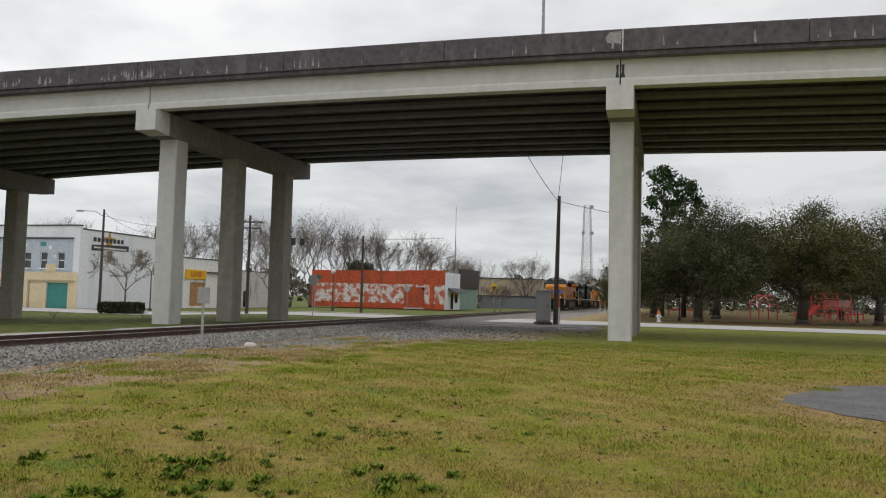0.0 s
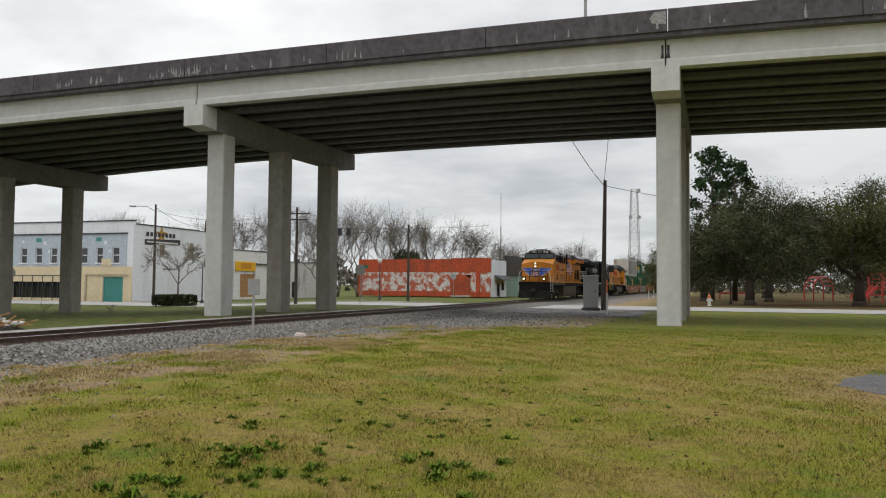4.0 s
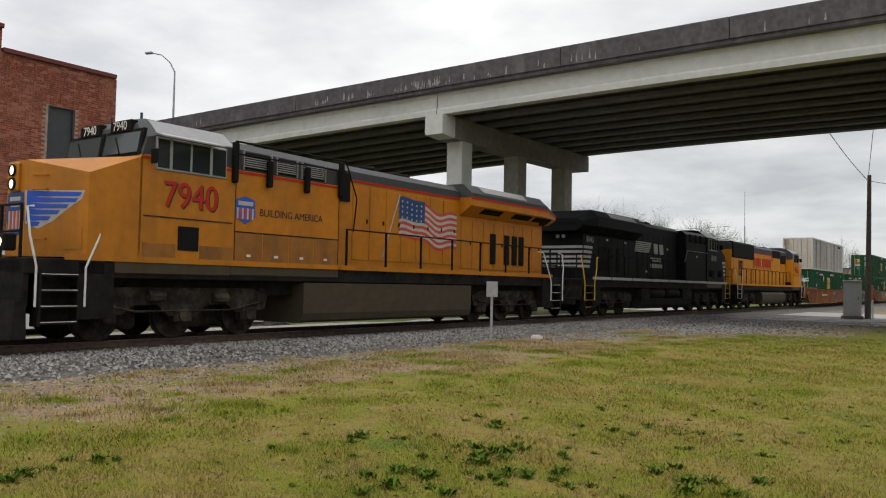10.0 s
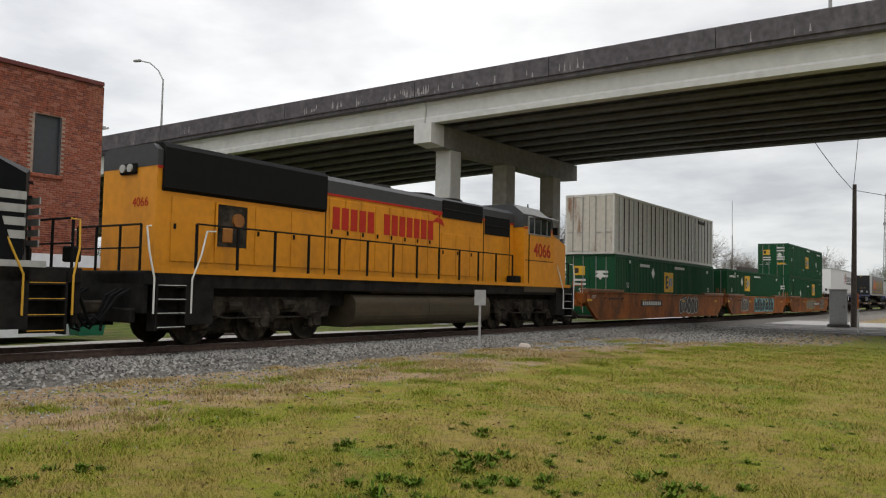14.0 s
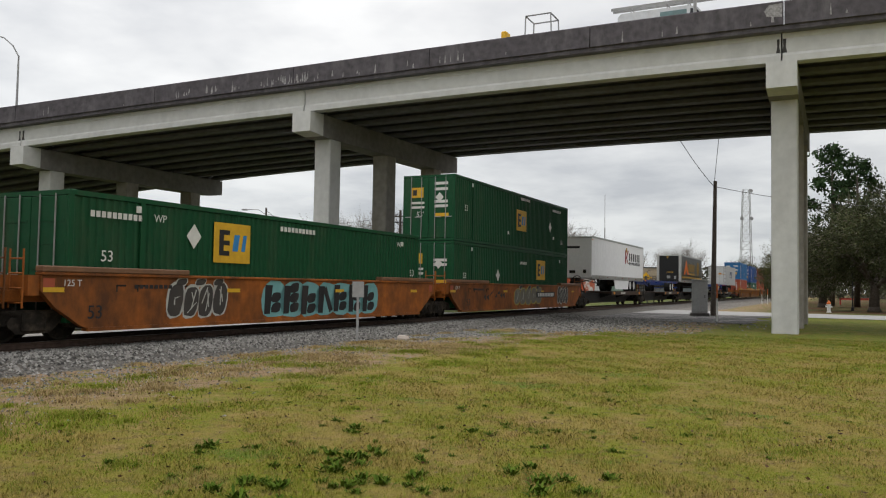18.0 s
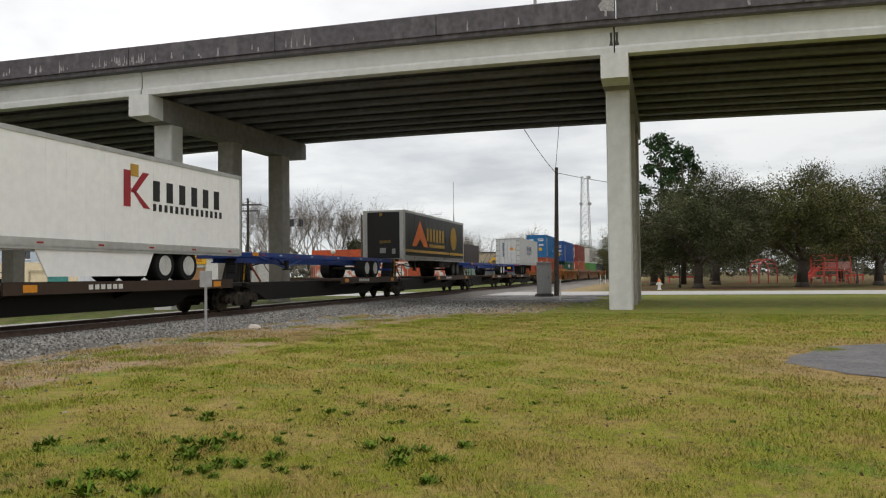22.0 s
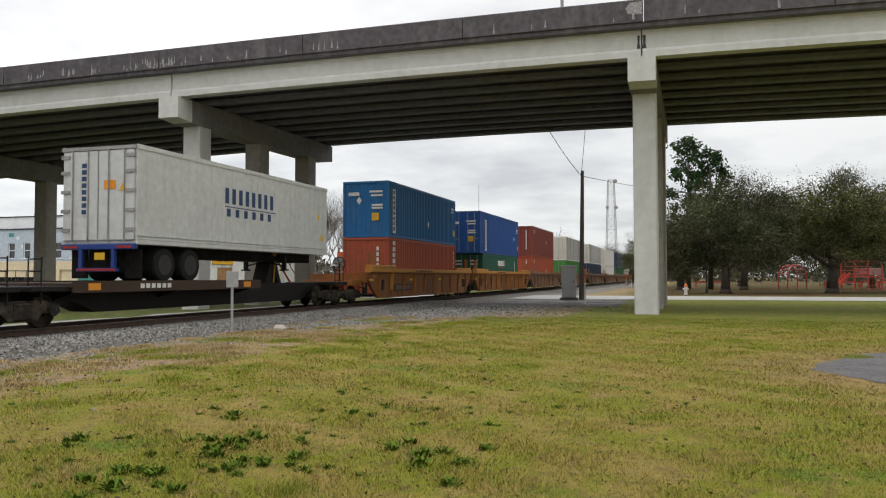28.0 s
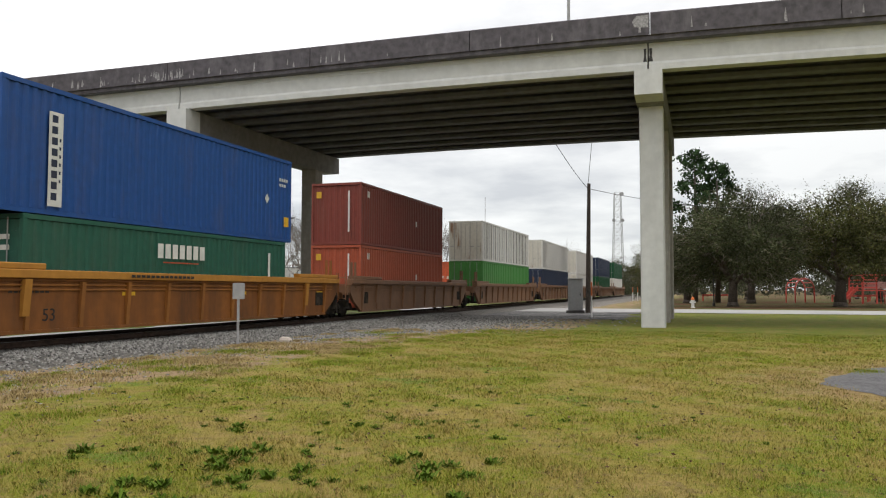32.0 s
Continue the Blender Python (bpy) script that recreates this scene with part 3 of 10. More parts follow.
def bridge_weathering():
    """Lime runs down the parapet, thickest by the second pier, and dark runs at the girder joints."""
    top = bpy.data.objects["overpass"]
    rnd = random.Random(6)
    spots = [rnd.uniform(-17.2, -13.6) for i in range(34)] + [rnd.uniform(-22.4, -18.1) for i in range(22)] + [rnd.uniform(-40, 30) for i in range(60)]
    for x in spots:
        h, w = rnd.uniform(0.12, 0.5), rnd.uniform(0.018, 0.06)
        z = rnd.uniform(1.4, 1.55)
        y0, y1 = -0.326, -0.318
        face = [(x - w, z), (x + w, z), (x + w * 0.5, z + h * 0.6), (x, z + h), (x - w * 0.7, z + h * 0.5)]
        m = Mesh().add([deck_at(a, -0.323 + 0.02 * (b - 1.36), b) for a, b in face], [(0, 1, 2, 3, 4)])
        part("lime_streak", m, LIME, top)
    patch = [(6.7, 1.72), (7.24, 1.66), (7.26, 2.2), (6.78, 2.18), (6.62, 1.95)]
    part("repair_patch", Mesh().add([deck_at(a, -0.326 + 0.02 * (b - 1.36), b) for a, b in patch], [(0, 1, 2, 3, 4)]), LIME, top)
    for pier in ("B", "D"):
        for dx, w in ((-0.12, 0.05), (0.1, 0.06)):
            x = PIERS[pier] + dx
            face = [(x - w * 1.6, 0.37), (x + w * 1.5, 0.37), (x + w * 0.8, 0.6), (x + w, 0.92), (x - w, 0.92), (x - w * 0.7, 0.62)]
            part("soot_run", Mesh().add([deck_at(a, 0.143, b) for a, b in face], [(0, 1, 2, 3, 4, 5)]), SOOT_RUN, top)


build_bridge()
bridge_weathering()


# ---- the train: s grows from its head to its tail; the head leads towards -ALONG ----
YAW = math.degrees(math.atan2(ALONG.y, ALONG.x))
MOVERS = []


def run(t):
    """Metres run by the train since 16 s."""
    v = t - 16
    return 10.6855 * v - 0.0013112 * v**2 + 0.00063485 * v**3 - 3.398e-5 * v**4


def on_train(ob, s, w=0.0, z=0.0, turn=0):
    MOVERS.append((ob, s, w, z, turn))
    p = track_at(s - run(0), w, RAIL_Z + z)
    ob.matrix_basis = pose(p.x, p.y, p.z, 0, 0, YAW + turn)
    return ob


PAINTS = {}


def colour(name, base, **kw):
    if name not in PAINTS:
        args = dict(rough=0.55, grain=5, vary=0.07, stain=(0.12, 0.085, 0.06), stain_scale=1.0, stain_amount=0.28, streak=4, bump=0.05, edge=(0.52, 0.78))
        args.update(kw)
        PAINTS[name] = paint(name, base, **args)
    return PAINTS[name]


GREEN = colour("dark_green_container_paint", (0.005, 0.062, 0.022), spec=0.22)
BLUE = colour("blue_container_paint", (0.010, 0.125, 0.31))
DEEP_BLUE = colour("deep_blue_container_paint", (0.008, 0.062, 0.235))
ORANGE_RED = colour("orange_red_container_paint", (0.34, 0.072, 0.032))
MAROON = colour("maroon_container_paint", (0.175, 0.036, 0.024))
RUST_RED = colour("rust_red_container_paint", (0.36, 0.075, 0.03))
WHITE = colour("off_white_container_paint", (0.58, 0.565, 0.52), stain=(0.34, 0.26, 0.17), stain_amount=0.3, edge=(0.56, 0.8))
TEAL_GREEN = colour("teal_green_container_paint", (0.014, 0.09, 0.058))
GRASS_GREEN = colour("bright_green_container_paint", (0.05, 0.20, 0.04))
NAVY = colour("navy_container_paint", (0.012, 0.022, 0.05))
WELL_ORANGE = colour("weathered_orange_steel", (0.33, 0.10, 0.017), stain=(0.045, 0.024, 0.014), stain_scale=0.8, stain_amount=0.85, streak=2.0, vary=0.15, edge=(0.40, 0.66), spec=0.2)
WELL_YELLOW = colour("weathered_yellow_ochre_steel", (0.235, 0.088, 0.022), stain=(0.085, 0.038, 0.018), stain_amount=0.8, spec=0.2, edge=(0.40, 0.66))
WELL_RIB = colour("rusted_ochre_rib", (0.30, 0.12, 0.028), stain=(0.12, 0.05, 0.02), stain_amount=0.7, edge=(0.4, 0.66), spec=0.2)
WELL_BROWN = colour("rusty_brown_steel", (0.20, 0.10, 0.05), stain=(0.09, 0.05, 0.03), stain_amount=0.6, edge=(0.4, 0.7))
WELL_PLATE = colour("ochre_plate_paint", (0.40, 0.185, 0.034), stain=(0.20, 0.085, 0.025), stain_amount=0.6, spec=0.2)
TRAILER_WHITE = colour("white_trailer_skin", (0.80, 0.80, 0.79), stain_amount=0.07, vary=0.03)
MARK_WHITE = colour("white_lettering_paint", (0.62, 0.62, 0.58))
MARK_YELLOW = colour("yellow_decal_paint", (0.62, 0.36, 0.02))


def corrugated(length, height, half_w, pitch, depth, frame_w=0.12, rails=0.13):
    """The skin of a box with upright corrugations on both sides and on the rear end, and a flat roof. x from 0, z from 0."""
    m = Mesh()
    z0, z1 = rails, height - rails
    pts, x, k = [], frame_w, 0
    n = max(2, round((length - 2 * frame_w) / pitch))
    p = (length - 2 * frame_w) / n
    for i in range(n):
        a = frame_w + i * p
        pts += [(a, 0), (a + 0.3 * p, 0), (a + 0.45 * p, depth), (a + 0.85 * p, depth)]
    pts.append((length - frame_w, 0))
    for s in (-1, 1):
        row = [[(q, s * (half_w - 0.02 - dd), z) for q, dd in pts] for z in (z0, z1)]
        m.sheet(row if s < 0 else row[::-1])
    ey, q = 2 * (half_w - 0.1), []
    ne = max(2, round(ey / pitch))
    pe = ey / ne
    for i in range(ne):
        a = -half_w + 0.1 + i * pe
        q += [(a, 0), (a + 0.3 * pe, 0), (a + 0.45 * pe, depth), (a + 0.85 * pe, depth)]
    q.append((half_w - 0.1, 0))
    m.sheet([[(length - 0.03 - dd, y, z) for y, dd in q] for z in (z0, z1)])
    m.sheet([[(0.05 + dd, y, z) for y, dd in q][::-1] for z in (z0, z1)])
    m.box(0.04, length - 0.04, -half_w + 0.03, half_w - 0.03, height - 0.05, height - 0.02)
    m.box(0.04, length - 0.04, -half_w + 0.06, half_w - 0.06, 0.1, 0.14)
    return m


def box_frame(length, height, half_w):
    """Corner posts, top and bottom rails of a container."""
    m = Mesh()
    for x in (0, length - 0.12):
        for y in (-half_w, half_w - 0.1):
            m.soft(x, x + 0.12, y, y + 0.1, 0, height, 0.012)
    for z in (0, height - 0.12):
        for y in (-half_w, half_w - 0.08):
            m.box(0.12, length - 0.12, y + 0.004, y + 0.076, z + 0.004, z + 0.116)
        for x in (0, length - 0.1):
            m.box(x + 0.004, x + 0.096, -half_w + 0.1, half_w - 0.1, z + 0.004, z + 0.116)
    return m


def door_end(parent, height, half_w, base, bars=MARK_WHITE):
    """Two door leaves with locking bars and handles on the end at x = 0."""
    for s in (-1, 1):
        y0, y1 = (-half_w + 0.1, -0.01) if s < 0 else (0.01, half_w - 0.1)
        leaf = part("door", Mesh().soft(0.0, 0.045, y0, y1, 0.13, height - 0.13, 0.012), base, parent)
        for zz in (0.6, 1.15, 1.7, 2.2):
            if zz < height - 0.3:
                part("panel_rib", Mesh().box(-0.012, 0.0, y0 + 0.08, y1 - 0.08, zz, zz + 0.06), base, leaf)
        for k in (0.28, 0.72):
            y = y0 + (y1 - y0) * k
            bar = Mesh().rod((-0.035, y, 0.08), (-0.035, y, height - 0.08), 0.018, 6)
            part("locking_bar", bar, STEEL_GREY, leaf, "galvanised locking bar")
            part("handle", Mesh().box(-0.06, -0.035, min(y, y + 0.3 * s), max(y, y + 0.3 * s), 1.02, 1.06), STEEL_GREY, leaf)


STEEL_GREY = colour("galvanised_steel", (0.32, 0.32, 0.31), metal=0.5, rough=0.5)


BOXES = {}
CASTINGS = {}
RUSTY_WHITE = colour("rust_streaked_white_paint", (0.52, 0.49, 0.42), stain=(0.20, 0.085, 0.03), stain_amount=0.9, stain_scale=1.5, streak=5, edge=(0.565, 0.68))


def container(s, z, length, height, base, label, half_w=1.28, pitch=0.28, depth=0.042, doors=True):
    c = thing("shipping_container", label, "container", "containers on the train")
    part("corrugated_shell", corrugated(length, height, half_w, pitch, depth), base, c)
    part("corner_frame", box_frame(length, height, half_w), base, c)
    if doors:
        door_end(c, height, half_w, RUSTY_WHITE if base is WHITE else base)
    for x in (0, length - 0.18):
        for y in (-half_w - 0.004, half_w - 0.156):
            for zz in (-0.002, height - 0.118):
                if base.name not in CASTINGS:
                    CASTINGS[base.name] = Mesh().soft(-0.004, 0.184, 0, 0.16, 0, 0.12, 0.015).data("corner_casting", base)
                part("corner_casting", CASTINGS[base.name], None, c).location = (x, y, zz)
    on_train(c, s, 0, z)
    BOXES[s, z > 2] = c
    return c


def decal(parent, x, z, w, h, material, y=-1.285, name="painted_mark", label=""):
    return part(name, Mesh().box(x - w / 2, x + w / 2, y - 0.004, y + 0.004, z - h / 2, z + h / 2), material, parent, label)


def lettering(parent, text, x, z, size, material, y=-1.29, squeeze=1.0, label="", name="lettering"):
    ob = part(name, words(text, size, material, squeeze), None, parent, label)
    ob.matrix_basis = pose(x, y, z)
    return ob


def wheel_mesh(r=0.42):
    return Mesh().lathe([(r + 0.03, -0.07), (r + 0.03, -0.045), (r, -0.04), (r - 0.01, 0.06), (r - 0.07, 0.065), (r - 0.09, 0.03), (0.16, 0.03), (0.13, 0.08), (0.0, 0.08)], 20, axis="y")


def bogie(parent, x, axles=2, spread=1.78, r=0.42, name="truck", material=None):
    """A truck: side frames, wheels, springs and journal boxes."""
    material = material or GRIME
    fr = Mesh()
    half = spread * (axles - 1) / 2
    for s in (-1, 1):
        y = s * 1.02
        a, b = (y - 0.09, y + 0.09)
        n = axles
        prof = [(-half - 0.28, r - 0.02), (-half - 0.2, r + 0.18), (-half + 0.3, r + 0.27), (half - 0.3, r + 0.27), (half + 0.2, r + 0.18), (half + 0.28, r - 0.02), (half + 0.14, r - 0.1), (half - 0.28, r - 0.02), (half - 0.5, 0.2), (-half + 0.5, 0.2), (-half + 0.28, r - 0.02), (-half - 0.14, r - 0.1)]
        fr.prism([(x + p, q) for p, q in prof], "y", a, b)
        fr.soft(x - 0.28, x + 0.28, a - 0.05, b + 0.05, 0.24, r + 0.22, 0.03)
        for k in range(n):
            xa = x - half + k * spread
            fr.rod((xa, y - 0.17 * 1, r), (xa, y + 0.17, r), 0.13, 10)
    fr.box(x - 0.2, x + 0.2, -0.95, 0.95, r - 0.05, r + 0.22)
    t = part(name, fr, material, parent, "grimy cast steel truck")
    me = None
    for k in range(axles):
        xa = x - half + k * spread
        for s in (-1, 1):
            w = Mesh()
            pr = [(rr, hh * s * -1) for rr, hh in [(r + 0.03, 0.06), (r + 0.03, 0.035), (r, 0.03), (r - 0.01, -0.07), (r - 0.07, -0.075), (r - 0.09, -0.04), (0.16, -0.04), (0.13, -0.08), (0.01, -0.08)]]
            w.lathe(pr, 18, (xa, s * 0.75, r), "y")
            part("wheel", w, GRIME, t)
        part("axle", Mesh().rod((xa, -0.7, r), (xa, 0.7, r), 0.085, 8), GRIME, t)
    return t


def well_car(s0, s1, base, ends=(True, True), style="smooth", label="", number=True):
    """One well unit from s0 to s1 (the outer faces of its side sills); x runs from 0 to its length."""
    L = s1 - s0
    c = thing("well_car", label, "rail car", "freight cars of the train")
    top, bot, lip = 1.42, 0.28, 1.10
    for s in (-1, 1):
        m = Mesh()
        y0, y1 = (-1.5, -1.36) if s < 0 else (1.36, 1.5)
        m.prism([(0.0, top), (0.0, lip), (0.35, 0.75), (1.0, bot + 0.06), (1.2, bot), (L - 1.2, bot), (L - 1.0, bot + 0.06), (L - 0.35, 0.75), (L, lip), (L, top)], "y", y0, y1)
        side = part("side_sill", m, base, c)
        if s < 0:
            cap = Mesh().soft(0, L, -1.56, -1.30, top, top + 0.07, 0.015)
            part("top_chord", cap, base, side)
            part("bottom_chord", Mesh().box(1.15, L - 1.15, -1.55, -1.34, bot - 0.06, bot + 0.02), base, side)
            if style == "ribbed":
                rib_paint = WELL_RIB if base is WELL_YELLOW else base
                k = max(6, round(L / 1.75))
                for i in range(k):
                    xx = 1.25 + (L - 2.5) * i / (k - 1)
                    part("rib", Mesh().prism([(-1.63, top), (-1.5, top), (-1.5, bot + 0.02), (-1.55, bot + 0.02)], "x", xx - 0.06, xx + 0.06), rib_paint, side)
                for zz in (1.20, 1.31):
                    part("side_rail", Mesh().soft(0.5, L - 0.5, -1.545, -1.5, zz, zz + 0.05, 0.012), rib_paint, side)
                part("upper_plate", Mesh().soft(0, L, -1.64, -1.30, top + 0.07, top + 0.27, 0.015), WELL_PLATE if base is WELL_YELLOW else base, side, "lighter top plate")
                for e, d in ((0.0, 1), (L, -1)):
                    beam = part("end_beam", Mesh().soft(*sorted((e + d * 0.1, e + d * 3.4)), -1.60, -1.30, top + 0.275, top + 0.42, 0.02), WELL_PLATE if base is WELL_YELLOW else base, side)
                    part("gusset", Mesh().prism([(-1.66, top + 0.05), (-1.5, top + 0.05), (-1.5, 0.62), (-1.58, 0.62)], "x", *sorted((e + d * 2.75, e + d * 2.95))), WELL_PLATE if base is WELL_YELLOW else base, side)
                    part("stencil_panel", Mesh().box(*sorted((e + d * 1.3, e + d * 1.95)), -1.512, -1.5, 0.6, 1.12), GRIME, side)
                    for q in (0.35, 0.75):
                        part("stanchion", Mesh().soft(e + d * q - 0.05, e + d * q + 0.05, -1.42, -1.34, top + 0.42, 2.45, 0.01), rib_paint, beam)
                    part("side_steps", Mesh().box(*sorted((e - d * 0.1, e - d * 0.5)), -1.46, -1.2, 0.42, 0.46).box(*sorted((e - d * 0.1, e - d * 0.5)), -1.46, -1.2, 0.74, 0.78).box(*sorted((e - d * 0.08, e - d * 0.12)), -1.46, -1.2, 0.4, 1.1), GRIME, side)
            else:
                for e, d in ((0.0, 1), (L, -1)):
                    part("end_lip", Mesh().soft(*sorted((e, e + d * 4.1)), -1.57, -1.30, top + 0.072, top + 0.2, 0.02), WELL_BROWN, side, "rust-brown raised end plate")
                    part("end_marker", Mesh().box(*sorted((e + d * 0.05, e + d * 0.32)), -1.506, -1.5, 1.1, 1.36), ORANGE_RED, side)
                for xx in (1.9, 2.5, 3.9):
                    part("stencil_mark", Mesh().box(xx, xx + 0.28, -1.504, -1.5, 1.2, 1.24).box(xx, xx + 0.04, -1.504, -1.5, 1.08, 1.2), GRIME, side)
    part("well_floor", Mesh().box(1.2, L - 1.2, -1.36, 1.36, bot, bot + 0.1), GRIME, c)
    for e, flip in ((0, 1), (L, -1)):
        m = Mesh()
        x0, x1 = (e - 1.25, e + 1.0) if flip > 0 else (e - 1.0, e + 1.25)
        m.soft(x0, x1, -1.2, 1.2, 0.86, 1.12, 0.02)
        m.box(min(e, e - flip * 0.25), max(e, e - flip * 0.25), -1.45, 1.45, 1.0, 1.42)
        plat = part("end_platform", m, base, c)
        lad = Mesh()
        for yy in (-1.42, -1.0):
            lad.rod((e - flip * 0.35, yy, 0.75), (e - flip * 0.35, yy, 1.95), 0.022, 6)
        for zz in (0.85, 1.15, 1.45, 1.75):
            lad.rod((e - flip * 0.35, -1.42, zz), (e - flip * 0.35, -1.0, zz), 0.018, 6)
        part("ladder", lad, base, plat)
    for has, e in zip(ends, (-1.25, L + 1.25)):
        if has:
            bogie(c, e)
    on_train(c, s0, 0, 0)
    CARS[s0] = c
    return c


CARS = {}
COVER = []


def build_train():
    wells = [(10.4, 31.3, "smooth", WELL_ORANGE), (32.4, 50.0, "smooth", WELL_ORANGE), (51.6, 70.6, "smooth", WELL_ORANGE),
             (163.2, 181.0, "ribbed", WELL_YELLOW), (182.4, 201.6, "ribbed", WELL_YELLOW), (203.0, 221.0, "ribbed", WELL_BROWN), (223.4, 244.5, "ribbed", WELL_BROWN), (246.5, 268.0, "ribbed", WELL_BROWN), (270, 291, "ribbed", WELL_BROWN), (293, 314, "ribbed", WELL_BROWN), (316, 337, "ribbed", WELL_BROWN)]
    for a, b, style, base in wells:
        well_car(a, b, base, (True, True), style, "rust-streaked orange well car carrying stacked containers" if base is not WELL_BROWN else "rusty brown well car carrying stacked containers")
    h = 2.9
    container(14.0, 0.40, 15.9, h, GREEN, "dark green corrugated container in an orange well car", pitch=0.21)
    container(13.9, 3.32, 15.9, h, WHITE, "dirty white ribbed container stacked on a green one", pitch=0.6)
    container(33.2, 0.40, 16.0, h, GREEN, "dark green corrugated container with a yellow logo panel", pitch=0.21)
    container(52.4, 0.40, 16.15, h, GREEN, "dark green corrugated container in an orange well car", pitch=0.21)
    container(52.4, 3.32, 16.15, h, GREEN, "dark green corrugated container with yellow logo panels", pitch=0.21)
    container(166.3, 0.40, 12.0, h, ORANGE_RED, "orange-red corrugated container in a yellow well car", doors=False)
    container(166.3, 3.32, 12.0, h, BLUE, "bright blue corrugated container stacked on a red one", doors=False)
    container(185.4, 0.40, 12.19, h - 0.3, TEAL_GREEN, "green corrugated container with white lettering bars")
    container(184.7, 3.02, 13.3, h + 0.2, DEEP_BLUE, "deep blue corrugated container with a white side band")
    container(204.6, 0.40, 12.2, h, ORANGE_RED, "orange-red corrugated container in a brown well car", doors=False)
    container(204.6, 3.32, 12.2, h, MAROON, "maroon corrugated container stacked on an orange one", doors=False)
    far = [(226.2, 16.15, GRASS_GREEN, WHITE), (249.0, 16.15, NAVY, WHITE), (272, 16.15, WHITE, WHITE), (295, 16.15, GREEN, NAVY), (318, 16.15, WHITE, GREEN)]
    for s, L, lo, hi in far:
        container(s, 0.40, L, h, lo, "weathered corrugated container low in a well car", pitch=0.6)
        container(s, 3.32, L, h, hi, "weathered corrugated container on top of a stack", pitch=0.6)


build_train()


# ---- locomotives; x runs from the cab's coupler to the other end, the rail head is z = 0 ----
UP_YELLOW = colour("locomotive_yellow_paint", (0.435, 0.156, 0.004), stain=(0.17, 0.066, 0.012), stain_amount=0.6, stain_scale=0.9, edge=(0.48, 0.74), rough=0.45)
FRESH_YELLOW = colour("brighter_locomotive_yellow", (0.60, 0.235, 0.008), stain=(0.20, 0.08, 0.014), stain_amount=0.55, stain_scale=1.1, edge=(0.5, 0.76), rough=0.45)
DUSTY_YELLOW = colour("dusty_lower_panel_yellow", (0.27, 0.105, 0.014), stain=(0.10, 0.048, 0.018), stain_amount=0.75, stain_scale=1.4, streak=2.5, edge=(0.42, 0.66))
DULL_WHITE = colour("dulled_white_paint", (0.36, 0.36, 0.345), stain=(0.12, 0.11, 0.10), stain_amount=0.5, stain_scale=2.0)
SLOGAN_INK = colour("dark_slogan_paint", (0.018, 0.016, 0.022))
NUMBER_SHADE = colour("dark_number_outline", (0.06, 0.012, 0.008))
UP_GREY = colour("locomotive_grey_paint", (0.052, 0.053, 0.055), spec=0.2, stain=(0.05, 0.045, 0.04), stain_amount=0.5, rough=0.55)
RED_LINE = colour("red_stripe_paint", (0.40, 0.024, 0.012), spec=0.2, stain_amount=0.12)
NS_BLACK = colour("locomotive_black_paint", (0.0065, 0.007, 0.008), stain=(0.015, 0.013, 0.012), stain_amount=0.4, rough=0.5, spec=0.07)
RAIL_WHITE = colour("white_handrail_paint", (0.62, 0.62, 0.58))
HANDRAIL_YELLOW = colour("yellow_handrail_paint", (0.6, 0.33, 0.03))
TANK_BROWN = colour("dusty_tank_paint", (0.058, 0.046, 0.030), spec=0.15, stain=(0.10, 0.078, 0.05), stain_amount=0.6, streak=0.5)
GRILLE = colour("black_grille", (0.009, 0.009, 0.009), rough=0.8, spec=0.1, stain=(0.02, 0.018, 0.016))
FLAG_RED = colour("flag_red", (0.42, 0.06, 0.04))
FLAG_WHITE = colour("flag_white", (0.42, 0.39, 0.36))
FLAG_BLUE = colour("flag_blue", (0.015, 0.05, 0.16))
WING_BLUE = colour("emblem_blue", (0.02, 0.08, 0.42))
LAMP_ON = glow("burning_headlamp", (1.0, 0.86, 0.62), 1.7)
LAMP_OFF = colour("lamp_glass", (0.35, 0.35, 0.33), rough=0.15)


def glass(name, tint=(0.02, 0.024, 0.027)):
    m = bpy.data.materials.new(name)
    m.use_nodes = True
    b = m.node_tree.nodes["Principled BSDF"]
    b.inputs["Base Color"].default_value = (*tint, 1)
    b.inputs["Roughness"].default_value, b.inputs["Specular IOR Level"].default_value = 0.06, 0.8
    return m


CAB_GLASS = glass("dark_cab_glass")
CAB_GLASS.node_tree.nodes["Principled BSDF"].inputs["Specular IOR Level"].default_value = 0.35
WIND_GLASS = glass("windscreen_glass", (0.045, 0.058, 0.062))
WIND_GLASS.node_tree.nodes["Principled BSDF"].inputs["Specular IOR Level"].default_value = 0.3
ROOF_PALE = colour("pale_roof_panel", (0.25, 0.253, 0.25), rough=0.5, stain=(0.16, 0.15, 0.14), stain_amount=0.5)


def loft(m, sections):
    """Box sections (x, half width, bottom, top, roof chamfer) joined along x, with ends."""
    n = 6
    vs = []
    for x, hw, z0, z1, c in sections:
        vs += [(x, -hw, z0), (x, hw, z0), (x, hw, z1 - c), (x, hw - c * 1.3, z1), (x, -hw + c * 1.3, z1), (x, -hw, z1 - c)]
    k = len(sections)
    fs = [(i * n + j, i * n + (j + 1) % n, (i + 1) * n + (j + 1) % n, (i + 1) * n + j) for i in range(k - 1) for j in range(n)]
    return m.add(vs, fs + [tuple(range(n))[::-1], tuple(range((k - 1) * n, k * n))])


def side_text(parent, text, x, z, size, material, side, y, squeeze=1.0, label=""):
    ob = part("lettering", words(text, size, material, squeeze), None, parent, label)
    ob.matrix_basis = pose(x, side * y, z, 0, 0, 0 if side < 0 else 180)
    return ob


